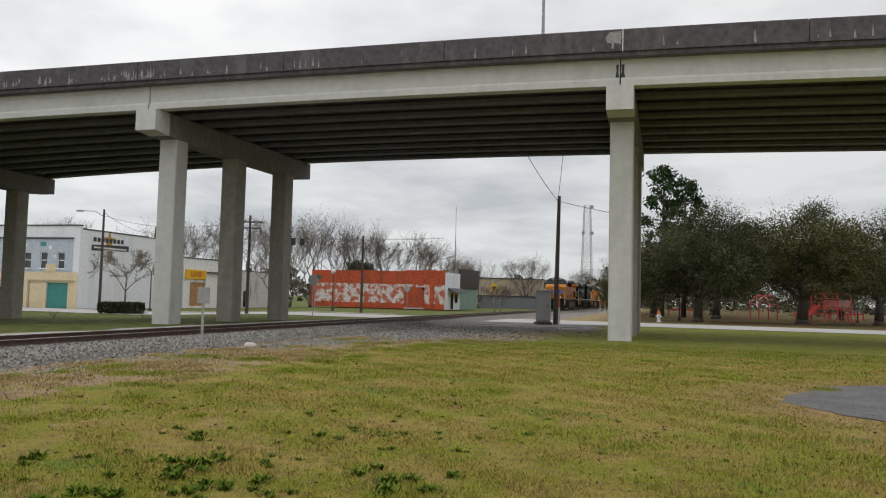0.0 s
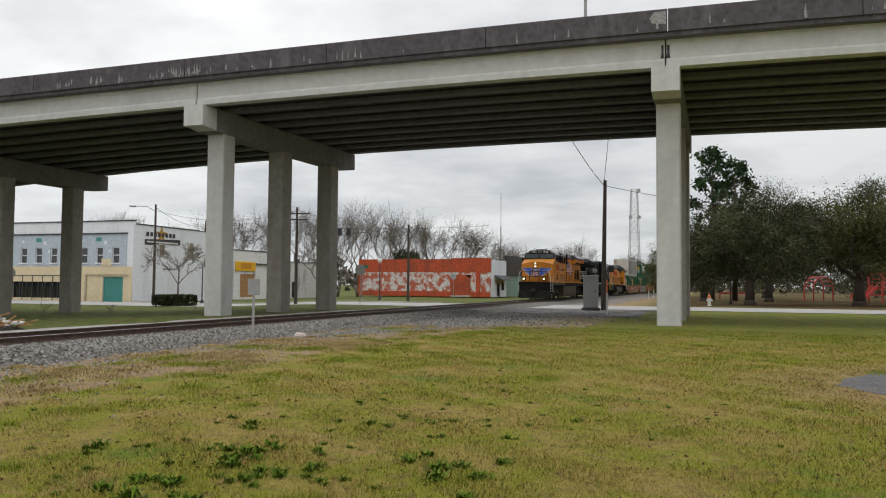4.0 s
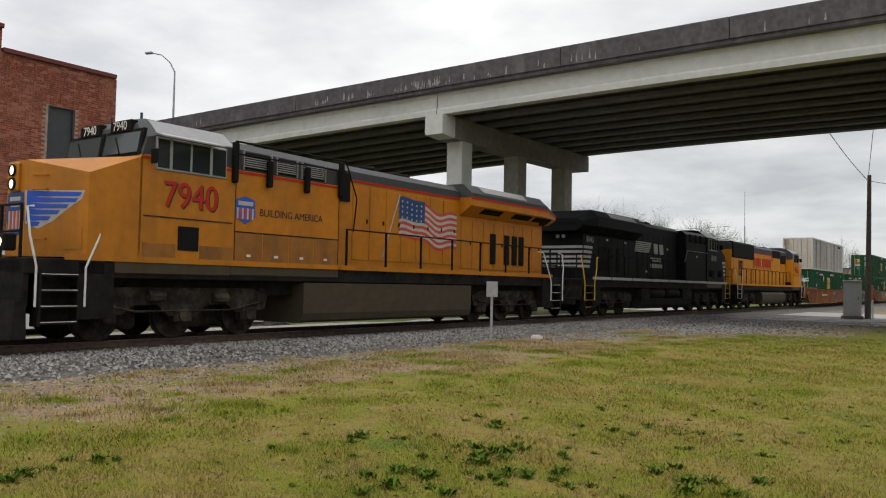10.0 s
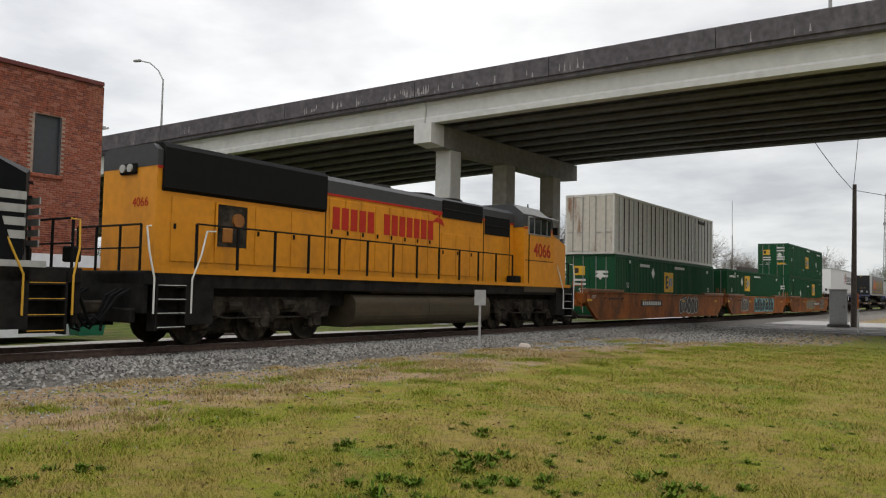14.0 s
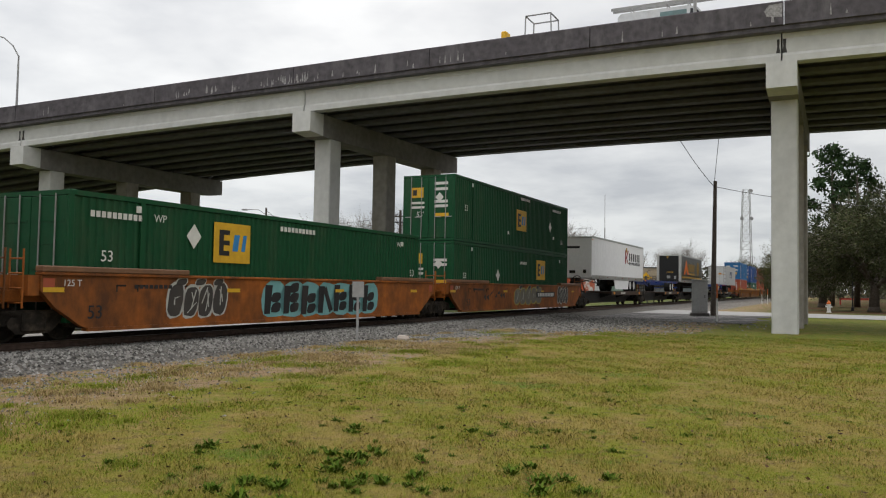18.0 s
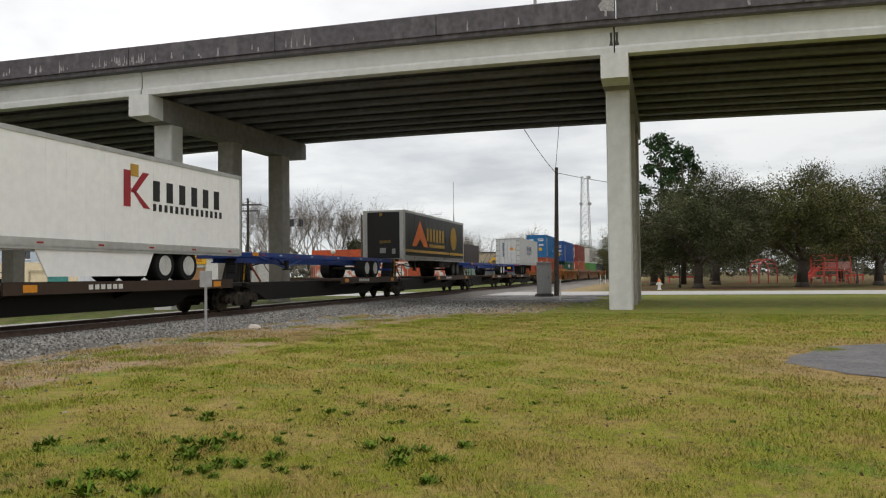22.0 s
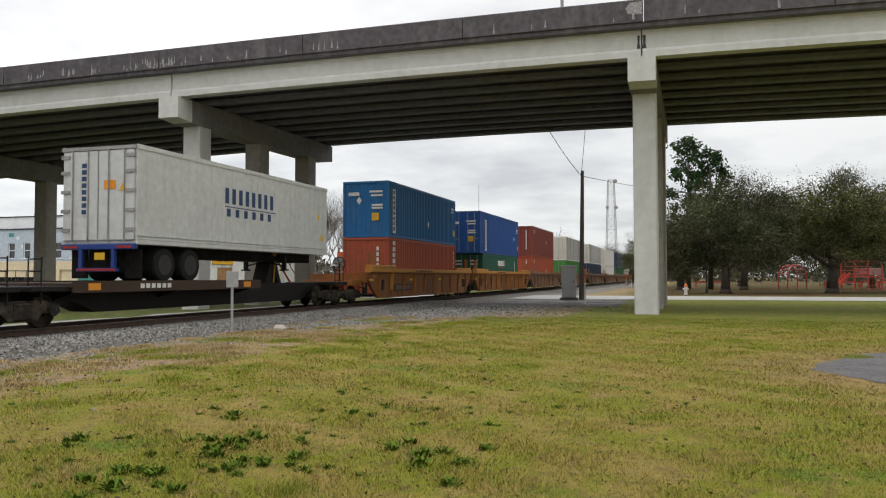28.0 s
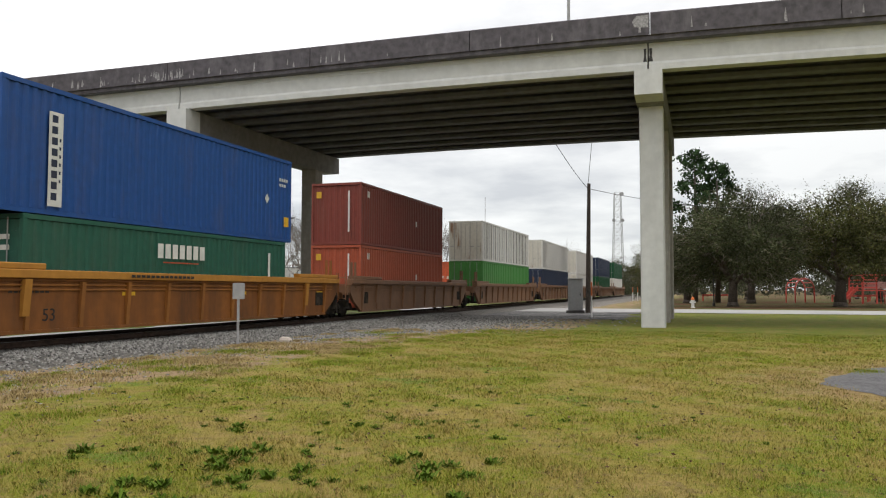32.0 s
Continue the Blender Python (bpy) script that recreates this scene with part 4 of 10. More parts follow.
def three_axle_truck(parent, x):
    fr = Mesh()
    r = 0.53
    for s in (-1, 1):
        a, b = (-1.15, -0.98) if s < 0 else (0.98, 1.15)
        fr.prism([(x - 2.45, 0.95), (x - 2.35, 0.62), (x - 1.5, 0.55), (x - 1.2, 0.75), (x - 0.65, 0.75), (x - 0.35, 0.5), (x + 0.35, 0.5), (x + 0.65, 0.75), (x + 1.2, 0.75), (x + 1.5, 0.55), (x + 2.35, 0.62), (x + 2.45, 0.95), (x + 1.9, 1.12), (x - 1.9, 1.12)], "y", a, b)
        for k in (-1.85, 0, 1.85):
            fr.soft(x + k - 0.24, x + k + 0.24, a - 0.06, b + 0.06, 0.34, 0.76, 0.05)
            fr.rod((x + k, a - 0.1, r), (x + k, b + 0.1, r), 0.15, 10)
            fr.rod((x + k + 0.42, s * 1.07, 0.7), (x + k + 0.42, s * 1.07, 1.12), 0.11, 8)
        fr.rod((x - 0.95, s * 1.2, 0.95), (x - 0.55, s * 1.2, 0.95), 0.14, 8)
        fr.rod((x + 0.75, s * 1.2, 0.9), (x + 1.15, s * 1.2, 0.9), 0.12, 8)
        fr.pipe([(x - 2.3, s * 1.22, 0.8), (x - 1.2, s * 1.24, 0.62), (x + 1.2, s * 1.24, 0.62), (x + 2.3, s * 1.22, 0.82)], 0.025, 5)
    fr.box(x - 2.3, x + 2.3, -0.95, 0.95, 0.72, 1.12)
    for k in (-1.3, 0.55, 1.25):
        fr.soft(x + k - 0.5, x + k + 0.5, -0.66, 0.66, 0.22, 0.8, 0.08)
    t = part("truck", fr, GRIME, parent, "six-wheel cast steel truck coated in brown grime")
    for k in (-1.85, 0, 1.85):
        for s in (-1, 1):
            w = Mesh().lathe([(rr, -s * hh) for rr, hh in [(r + 0.03, 0.06), (r + 0.03, 0.035), (r, 0.03), (r - 0.01, -0.07), (r - 0.08, -0.075), (r - 0.1, -0.04), (0.2, -0.04), (0.15, -0.09), (0.01, -0.09)]], 20, (x + k, s * 0.75, r), "y")
            part("wheel", w, GRIME, t)
        part("axle", Mesh().rod((x + k, -0.72, r), (x + k, 0.72, r), 0.1, 8), GRIME, t)


NOSE_F = 0.36


def nose_at(q, s, z, out=0.0):
    """A place on the raked facet of the nose: q runs from the flat front (0) to the corner (1)."""
    n = math.hypot(0.65, 1.14)
    return (1.15 + 0.65 * q - 1.14 / n * out, s * (NOSE_F + 1.14 * q + 0.65 / n * out), z)


def cab_end(c, kind, body, roof, hw, shift=0.0):
    """Nose, cab, windows and number boards at x = 1.1 to 5.35."""
    k = shift
    nose = Mesh()
    if kind == "safety":
        # a narrow flat front between two raked facets, its top falling to the corners
        f = NOSE_F
        nose.add([(1.15 + k, -f, 1.70), (1.15 + k, f, 1.70), (1.15 + k, f, 3.60), (1.15 + k, -f, 3.60), (1.8 + k, -hw, 1.70), (1.8 + k, hw, 1.70), (1.8 + k, hw, 3.36), (1.8 + k, -hw, 3.36),
                  (2.95 + k, -hw, 1.70), (2.95 + k, hw, 1.70), (2.95 + k, hw, 3.84), (2.95 + k, -hw, 3.84), (2.95 + k, f, 3.89), (2.95 + k, -f, 3.89)],
                 [(0, 3, 2, 1), (4, 7, 3, 0), (1, 2, 6, 5), (8, 11, 7, 4), (5, 6, 10, 9), (3, 13, 12, 2), (7, 11, 3), (3, 11, 13), (2, 12, 10), (2, 10, 6), (0, 1, 5, 9, 8, 4), (8, 9, 10, 12, 13, 11)])
    else:
        loft(nose, [(1.12 + k, 0.8, 1.72, 3.3, 0.3), (1.3 + k, 1.1, 1.70, 3.55, 0.3), (1.6 + k, 1.36, 1.70, 3.64, 0.26), (2.95 + k, hw, 1.68, 3.78, 0.12)])
    nose_ob = part("nose", nose, body, c)
    if kind == "safety":
        for s in (-1, 1):
            for z in (2.05, 3.02, 3.3):
                a, b = nose_at(0.14, s, z, 0.07), nose_at(0.36, s, z, 0.07)
                part("grab_iron", Mesh().pipe([nose_at(0.14, s, z, 0.0), a, b, nose_at(0.36, s, z, 0.0)], 0.016, 5), body, nose_ob)
            part("access_door", Mesh().add([nose_at(q, s, z, d) for d in (0.012, 0.0) for q, z in ((0.62, 1.86), (0.92, 1.86), (0.92, 2.3), (0.62, 2.3))], [(0, 1, 2, 3), (0, 1, 5, 4), (1, 2, 6, 5), (2, 3, 7, 6), (3, 0, 4, 7)]), body, nose_ob)
    cab = Mesh()
    loft(cab, [(2.9 + k, hw, 1.68, 3.86, 0.02), (2.98 + k, hw, 1.68, 3.9, 0.02), (5.35 + k, hw, 1.68, 3.9, 0.02)])
    cab_ob = part("cab", cab, body, c)
    rf = Mesh()
    loft(rf, [(2.93 + k, hw + 0.004, 3.86, 3.90, 0.01), (3.05 + k, hw - 0.01, 3.86, 4.56, 0.3), (3.25 + k, hw - 0.02, 3.86, 4.74, 0.42), (5.37 + k, hw - 0.02, 3.86, 4.76, 0.42)])
    roof_ob = part("cab_roof", rf, roof, cab_ob)
    # plates on the roof slopes, paler than the roof paint
    for s in (-1, 1):
        plate = Mesh().add([(3.3 + k, s * (hw - 0.035), 4.365), (5.36 + k, s * (hw - 0.035), 4.375), (5.36 + k, s * (hw - 0.5), 4.735), (3.36 + k, s * (hw - 0.5), 4.725), (3.3 + k, s * (hw - 0.05), 4.345), (5.36 + k, s * (hw - 0.05), 4.355), (5.36 + k, s * (hw - 0.515), 4.70), (3.36 + k, s * (hw - 0.515), 4.70)],
                           [(0, 1, 2, 3), (7, 6, 5, 4), (0, 4, 5, 1), (1, 5, 6, 2), (2, 6, 7, 3), (3, 7, 4, 0)])
        part("roof_side_panel", plate, ROOF_PALE, roof_ob, "pale panel on the sloping side of the cab roof")
    vent = Mesh().soft(3.9 + k, 4.7 + k, -0.45, 0.45, 4.74, 4.86, 0.04)
    for yy in (-0.55, 0.6):
        vent.rod((3.5 + k, yy, 4.72), (3.5 + k, yy, 4.95), 0.03, 6)
    part("roof_vent", vent, roof, roof_ob)
    for s in (-1, 1):
        y = s * (hw + 0.004)
        part("red_line", Mesh().box(2.95 + k, 5.36 + k, *sorted((y, y + s * 0.006)), 3.80, 3.86), RED_LINE, cab_ob) if kind != "safety" or body is UP_YELLOW else None
        fr = Mesh().soft(3.24 + k, 5.08 + k, min(y - s * 0.05, y + s * 0.03), max(y - s * 0.05, y + s * 0.03), 3.60, 4.30, 0.02)
        win = part("side_window", fr, STEEL_GREY, cab_ob, "pale grey window frame")
        for x0, x1 in ((3.28, 3.56), (3.64, 4.08), (4.14, 4.60), (4.68, 5.04)):
            part("pane", Mesh().box(x0 + k, x1 + k, min(y + s * 0.02, y + s * 0.036), max(y + s * 0.02, y + s * 0.036), 3.65, 4.25), CAB_GLASS, win)
        shade = Mesh().add([(3.2 + k, y, 4.36), (4.76 + k, y, 4.36), (4.76 + k, y + s * 0.34, 4.26), (3.2 + k, y + s * 0.34, 4.26), (3.2 + k, y, 4.39), (4.76 + k, y, 4.39), (4.76 + k, y + s * 0.34, 4.29), (3.2 + k, y + s * 0.34, 4.29)],
                           [(3, 2, 1, 0), (4, 5, 6, 7), (0, 1, 5, 4), (1, 2, 6, 5), (2, 3, 7, 6), (3, 0, 4, 7)])
        part("sunshade", shade, STEEL_GREY, win, "pale metal sunshade above the window")
        if kind == "safety":
            part("vent_panel", Mesh().box(3.85 + k, 4.38 + k, *sorted((y, y + s * 0.012)), 1.93, 2.45), GRILLE, cab_ob)
        else:
            part("cab_door_edge", Mesh().box(4.98 + k, 5.04 + k, *sorted((y, y + s * 0.014)), 1.75, 3.7), GRILLE, cab_ob)
        part("panel_seam", Mesh().box(3.0 + k, 5.3 + k, *sorted((y, y + s * 0.008)), 2.6, 2.63), GRIME, cab_ob)
        part("mirror", Mesh().box(3.1 + k, 3.14 + k, *sorted((y + s * 0.05, y + s * 0.25)), 3.7, 4.0), GRILLE, cab_ob)
        part("skirt", Mesh().soft(2.4 + k, 5.3 + k, *sorted((y - s * 0.12, y - s * 0.01)), 1.40, 1.70, 0.02), TANK_BROWN, cab_ob)
    for s in (-1, 1):
        z0, z1, x0, x1 = 3.94, 4.38, 2.94 + k, 3.015 + k
        y0, y1 = (-hw + 0.14, -0.1) if s < 0 else (0.1, hw - 0.14)
        g = Mesh().add([(x0 - 0.03, y0, z0), (x0 - 0.03, y1, z0), (x1 - 0.03, y1, z1), (x1 - 0.03, y0, z1), (x0 + 0.03, y0, z0), (x0 + 0.03, y1, z0), (x1 + 0.03, y1, z1), (x1 + 0.03, y0, z1)],
                       [(3, 2, 1, 0), (4, 5, 6, 7), (0, 1, 5, 4), (1, 2, 6, 5), (2, 3, 7, 6), (3, 0, 4, 7)])
        e = 0.075
        part("windscreen_frame", Mesh().add([(x0 - 0.022 - 0.012, y0 - e, z0 - e), (x0 - 0.034, y1 + e, z0 - e), (x1 - 0.008, y1 + e, z1 + e), (x1 - 0.008, y0 - e, z1 + e), (x0 + 0.04, y0 - e, z0 - e), (x0 + 0.04, y1 + e, z0 - e), (x1 + 0.06, y1 + e, z1 + e), (x1 + 0.06, y0 - e, z1 + e)],
                                            [(3, 2, 1, 0), (4, 5, 6, 7), (0, 1, 5, 4), (1, 2, 6, 5), (2, 3, 7, 6), (3, 0, 4, 7)]), GRILLE, cab_ob)
        ws = part("windscreen", g, WIND_GLASS, cab_ob, "raked grey-green windscreen pane")
        ws.location = (-0.02, 0, 0)
        part("wiper", Mesh().rod((x0 - 0.04, (y0 + y1) / 2, z0), (x1 - 0.05, (y0 + y1) / 2 + 0.25, z1 - 0.08), 0.014, 5), GRILLE, ws)
    return cab_ob


def platform(c, end_x, flip, rails, steps_dark=BLACK_STEEL, plow=False):
    """Pilot, steps, plow, coupler and grab rails at one end; flip is +1 when the outside lies at smaller x."""
    f = flip
    e = Mesh()
    x = lambda d: end_x + f * d
    span = lambda a, b: (min(x(a), x(b)), max(x(a), x(b)))
    e.soft(*span(0.62, 2.2), -1.5, 1.5, 1.36, 1.66, 0.02)
    e.soft(*span(0.62, 0.74), -1.45, 1.45, 0.75, 1.62, 0.02)
    plat = part("pilot", e, steps_dark, c)
    if plow:
        pl = Mesh()
        pl.add([(x(0.5), -1.45, 0.86), (x(0.18), -0.75, 0.86), (x(0.10), 0, 0.86), (x(0.18), 0.75, 0.86), (x(0.5), 1.45, 0.86), (x(0.42), -1.5, 0.16), (x(0.05), -0.75, 0.14), (x(-0.05), 0, 0.14), (x(0.05), 0.75, 0.14), (x(0.42), 1.5, 0.16),
                (x(0.7), -1.45, 0.86), (x(0.7), 1.45, 0.86), (x(0.7), -1.5, 0.16), (x(0.7), 1.5, 0.16)],
               [(0, 1, 6, 5), (1, 2, 7, 6), (2, 3, 8, 7), (3, 4, 9, 8), (0, 5, 12, 10), (4, 11, 13, 9), (0, 10, 11, 4, 3, 2, 1)])
        part("snow_plow", pl, BLACK_STEEL, plat, "dark curved snow plow")
    else:
        for i, yy in enumerate((-1.05, -0.8, -0.6, 0.55, 0.75, 1.0)):
            drop = 0.42 + 0.09 * (i % 3)
            part("jumper_hose", Mesh().pipe([(x(0.6), yy, 1.25), (x(0.36), yy * 0.97, 1.12), (x(0.2), yy * 0.9, drop + 0.25), (x(0.05), yy * 0.82, drop), (x(-0.12), yy * 0.75, drop + 0.12)], 0.035, 6), GRILLE, plat)
        part("anticlimber", Mesh().soft(*span(0.5, 0.64), -1.2, 1.2, 0.55, 0.86, 0.03), steps_dark, plat)
    cp = Mesh().soft(*span(-0.05, 0.7), -0.14, 0.14, 0.72, 1.0, 0.04)
    cp.soft(*span(-0.12, 0.12), -0.24, 0.2, 0.68, 1.04, 0.06)
    part("coupler", cp, GRIME, plat)
    for yy in (-0.55, 0.5):
        part("air_hose", Mesh().pipe([(x(0.6), yy, 1.0), (x(0.35), yy, 0.8), (x(0.25), yy + 0.05, 0.45), (x(0.15), yy + 0.2, 0.4)], 0.03, 6), GRILLE, plat)
    for s in (-1, 1):
        for zz in (0.42, 0.72, 1.02, 1.32):
            part("step", Mesh().box(*span(0.95, 1.65), *sorted((s * 1.5, s * 1.22)), zz, zz + 0.035), steps_dark, plat)
            part("step_edge", Mesh().box(*span(0.95, 1.65), *sorted((s * 1.505, s * 1.46)), zz + 0.036, zz + 0.048), rails, plat)
        part("stair_back", Mesh().box(*span(0.95, 1.65), *sorted((s * 1.22, s * 1.18)), 0.4, 1.6), steps_dark, plat)
        for d in (0.90, 1.65):
            part("stair_side", Mesh().box(*span(d, d + (0.05 if d < 1 else 0.75)), *sorted((s * 1.5, s * 1.2)), 0.38 if d < 1 else 0.5, 1.6), steps_dark, plat)
        for d in (0.82, 1.78):
            hr = Mesh().pipe([(x(d), s * 1.53, 0.75), (x(d), s * 1.53, 1.5), (x(d + (0.25 if d > 1 else -0.12)), s * 1.5, 2.05), (x(d + (0.45 if d > 1 else -0.15)), s * 1.42, 2.6), (x(d + (0.75 if d > 1 else 0.0)), s * 1.35, 2.62)], 0.022, 6)
            part("grab_rail", hr, rails, plat)
    fr = Mesh()
    for yy in (-1.2, -0.45, 0.45, 1.2):
        fr.rod((x(0.68), yy, 1.66), (x(0.68), yy, 2.65), 0.03, 6)
    fr.rod((x(0.68), -1.2, 2.65), (x(0.68), 1.2, 2.65), 0.025, 6)
    fr.rod((x(0.68), -1.2, 2.15), (x(0.68), 1.2, 2.15), 0.02, 6)
    part("end_railing", fr, GRILLE, plat)
    return plat


def walkway_rail(c, x0, x1, n, material, height=1.02, z=1.72):
    for s in (-1, 1):
        r = Mesh()
        for i in range(n):
            xx = x0 + (x1 - x0) * i / (n - 1)
            r.box(xx - 0.03, xx + 0.03, *sorted((s * 1.50, s * 1.46)), z - 0.15, z + height)
        r.rod((x0, s * 1.48, z + height), (x1, s * 1.48, z + height), 0.022, 6)
        part("handrail", r, material, c)


def rows_of_doors(c, hw, x0, x1, n, z0, z1, material, handles=GRILLE):
    for s in (-1, 1):
        for i in range(n):
            a = x0 + (x1 - x0) * i / n
            b = x0 + (x1 - x0) * (i + 1) / n - 0.04
            y = s * hw
            d = part("hood_door", Mesh().soft(a, b, *sorted((y, y + s * 0.022)), z0, z1, 0.008), material, c)
            part("latch", Mesh().box(b - 0.12, b - 0.06, *sorted((y + s * 0.022, y + s * 0.04)), (z0 + z1) / 2, (z0 + z1) / 2 + 0.12), handles, d)


def louvres(c, hw, x0, x1, z0, z1, material=None, k=9, frame_material=None):
    """A grille with slats on both sides of the hood."""
    for s in (-1, 1):
        y = s * hw
        g = part("grille", Mesh().soft(x0, x1, *sorted((y, y + s * 0.03)), z0, z1, 0.01), material or GRILLE, c)
        for i in range(k):
            zz = z0 + 0.04 + (z1 - z0 - 0.08) * (i + 0.5) / k
            slat = Mesh().prism([(s * (hw + 0.03), zz - 0.012), (s * (hw + 0.05), zz - 0.02), (s * (hw + 0.05), zz - 0.008), (s * (hw + 0.03), zz + 0.012)], "x", x0 + 0.03, x1 - 0.03)
            part("louvre", slat, frame_material or BLACK_STEEL, g)


def run_of(sections):
    """Outlines of (y, z), one for each x, joined along x with closed ends."""
    n, k = len(sections[0][1]), len(sections)
    return Mesh().add([(x, y, z) for x, outline in sections for y, z in outline],
                      [(i * n + j, i * n + (j + 1) % n, (i + 1) * n + (j + 1) % n, (i + 1) * n + j) for i in range(k - 1) for j in range(n)] + [tuple(range(n))[::-1], tuple(range((k - 1) * n, k * n))])


def ge_loco(name_label, body, roof, sill, number, near, rails, yellow):
    L = 22.6
    c = thing("diesel_locomotive", name_label, "locomotive", "locomotives of the train")
    cab = cab_end(c, "safety", body, roof, 1.5)
    frame_ob = part("frame", Mesh().soft(1.5, L - 1.4, -1.46, 1.46, 1.30, 1.66, 0.02), BLACK_STEEL, c)
    part("underframe", Mesh().box(1.6, L - 1.5, -1.05, 1.05, 0.95, 1.3), BLACK_STEEL, frame_ob)
    for s in (-1, 1):
        posts = [1.3, 5.2, 8.95, 11.6, 14.1, 16.6, 19.0, L - 1.6] if not yellow else [1.3, 8.9, L - 1.6]
        for a, b in zip(posts, posts[1:]):
            part("side_stripe", Mesh().box(a + 0.06, b - 0.06, *sorted((s * 1.49, s * 1.515)), 1.64, 1.76), sill, frame_ob)
    loft(hood := Mesh(), [(5.37, 1.46, 1.68, 3.9, 0.03), (8.9, 1.46, 1.68, 3.9, 0.03)])
    aux = part("auxiliary_cab", hood, body, c)
    loft(h2 := Mesh(), [(8.9, 1.02, 1.66, 4.58, 0.18), (15.2, 1.02, 1.66, 4.58, 0.18)])
    part("engine_hood", h2, body, c)
    loft(h3 := Mesh(), [(15.2, 1.02, 1.66, 3.66, 0.05), (20.95, 1.02, 1.66, 3.66, 0.05)])
    part("radiator_compartment", h3, body, c)
    prof = [(-1.02, 3.62), (-1.5, 3.95), (-1.5, 4.36), (-1.15, 4.66), (1.15, 4.66), (1.5, 4.36), (1.5, 3.95), (1.02, 3.62)]
    end = [(-1.0, 3.72), (-1.3, 3.93), (-1.3, 4.08), (-0.95, 4.24), (0.95, 4.24), (1.3, 4.08), (1.3, 3.93), (1.0, 3.72)]
    wings = part("radiator_wing", run_of([(15.2, prof), (20.45, prof), (21.55, end)]), body if yellow else roof, c, "overhanging radiator section")
    lid = [(-1.515, 4.24), (-1.515, 4.37), (-1.16, 4.68), (1.16, 4.68), (1.515, 4.37), (1.515, 4.24)]
    tail = [(-1.315, 4.04), (-1.315, 4.10), (-0.96, 4.26), (0.96, 4.26), (1.315, 4.10), (1.315, 4.04)]
    part("radiator_roof", run_of([(15.18, lid), (20.45, lid), (21.57, tail)]), roof, wings)
    for s in (-1, 1):
        part("roof_plate", Mesh().add([(16.0, s * 1.45, 4.43), (19.0, s * 1.45, 4.43), (19.0, s * 1.2, 4.655), (16.0, s * 1.2, 4.655)], [(0, 1, 2, 3)]), STEEL_GREY, wings, "bare metal roof plate")
        wings.children[-1].location = (0, s * 0.01, 0.015)
    if yellow:
        for s in (-1, 1):
            part("red_line", Mesh().box(15.19, 20.44, *sorted((s * 1.522, s * 1.5)), 4.18, 4.24), RED_LINE, wings)
            part("red_line", Mesh().add([(20.45, s * 1.518, 4.18), (20.45, s * 1.518, 4.24), (21.56, s * 1.318, 4.05), (21.56, s * 1.318, 4.0)], [(0, 1, 2, 3)]), RED_LINE, wings)
            part("hood_red_line", Mesh().box(9.0, 15.2, *sorted((s * 1.045, s * 1.022)), 4.14, 4.20), RED_LINE, c)
            part("hood_red_line", Mesh().box(5.4, 8.86, *sorted((s * 1.475, s * 1.462)), 3.80, 3.86), RED_LINE, c)
    loft(top := Mesh(), [(5.37, 1.44, 3.88, 4.56, 0.2), (8.92, 1.44, 3.88, 4.52, 0.2)])
    part("equipment_roof", top, roof, c)
    loft(top2 := Mesh(), [(8.9, 1.035, 4.2, 4.61, 0.19), (15.22, 1.035, 4.2, 4.61, 0.19)])
    part("hood_roof", top2, roof, c)
    for a, b in ((5.62, 6.45), (6.65, 7.3), (7.5, 8.3)):
        louvres(c, 1.44, a, b, 3.93, 4.32, k=6, frame_material=STEEL_GREY if yellow else None)
        for s in (-1, 1):
            for e in (a - 0.03, b):
                part("louvre_frame", Mesh().box(e, e + 0.03, *sorted((s * 1.44, s * 1.5)), 3.9, 4.36), STEEL_GREY if yellow else roof, c)
    if yellow:
        for s in (-1, 1):
            for zz in (4.22, 4.5):
                part("roof_rail", Mesh().rod((5.25, s * 1.62, zz), (8.95, s * 1.62, zz + 0.04), 0.022, 6), GRILLE, c)
            for xx in (5.3, 6.35, 7.6, 8.85):
                part("rail_bracket", Mesh().soft(xx - 0.06, xx + 0.06, *sorted((s * 1.47, s * 1.64)), 3.55, 4.5 if xx in (5.3, 8.85) else 4.2, 0.03), GRILLE, c)
            part("drop_rail", Mesh().pipe([(8.95, s * 1.62, 4.54), (9.6, s * 1.45, 3.6), (9.65, s * 1.3, 2.7)], 0.022, 6), GRILLE, c)
            part("end_grille", Mesh().box(9.05, 9.75, *sorted((s * 1.03, s * 1.06)), 3.55, 4.35), GRILLE, c)
            part("panel_seam", Mesh().box(5.42, 8.87, *sorted((s * 1.46, s * 1.474)), 2.42, 2.45), GRIME, aux)
            for a, b in ((5.42, 6.25), (6.28, 7.1), (7.13, 7.96), (7.99, 8.86)):
                low = part("lower_panel", Mesh().soft(a, b, *sorted((s * 1.455, s * 1.47)), 1.70, 2.41, 0.006), DUSTY_YELLOW, aux, "yellow panel browned with road dust")
                part("latch", Mesh().box(a + 0.35, a + 0.47, *sorted((s * 1.47, s * 1.478)), 1.86, 1.92), MARK_WHITE, low)
            part("lower_panel", Mesh().soft(3.0, 3.8, *sorted((s * 1.495, s * 1.512)), 1.70, 2.06, 0.006), DUSTY_YELLOW, cab, "yellow panel browned with road dust")
            part("lower_panel", Mesh().soft(4.42, 5.34, *sorted((s * 1.495, s * 1.512)), 1.70, 2.06, 0.006), DUSTY_YELLOW, cab, "yellow panel browned with road dust")
            for x in (5.4, 8.87):
                part("panel_seam", Mesh().box(x, x + 0.02, *sorted((s * 1.46, s * 1.468)), 1.7, 3.8), GRIME, aux)
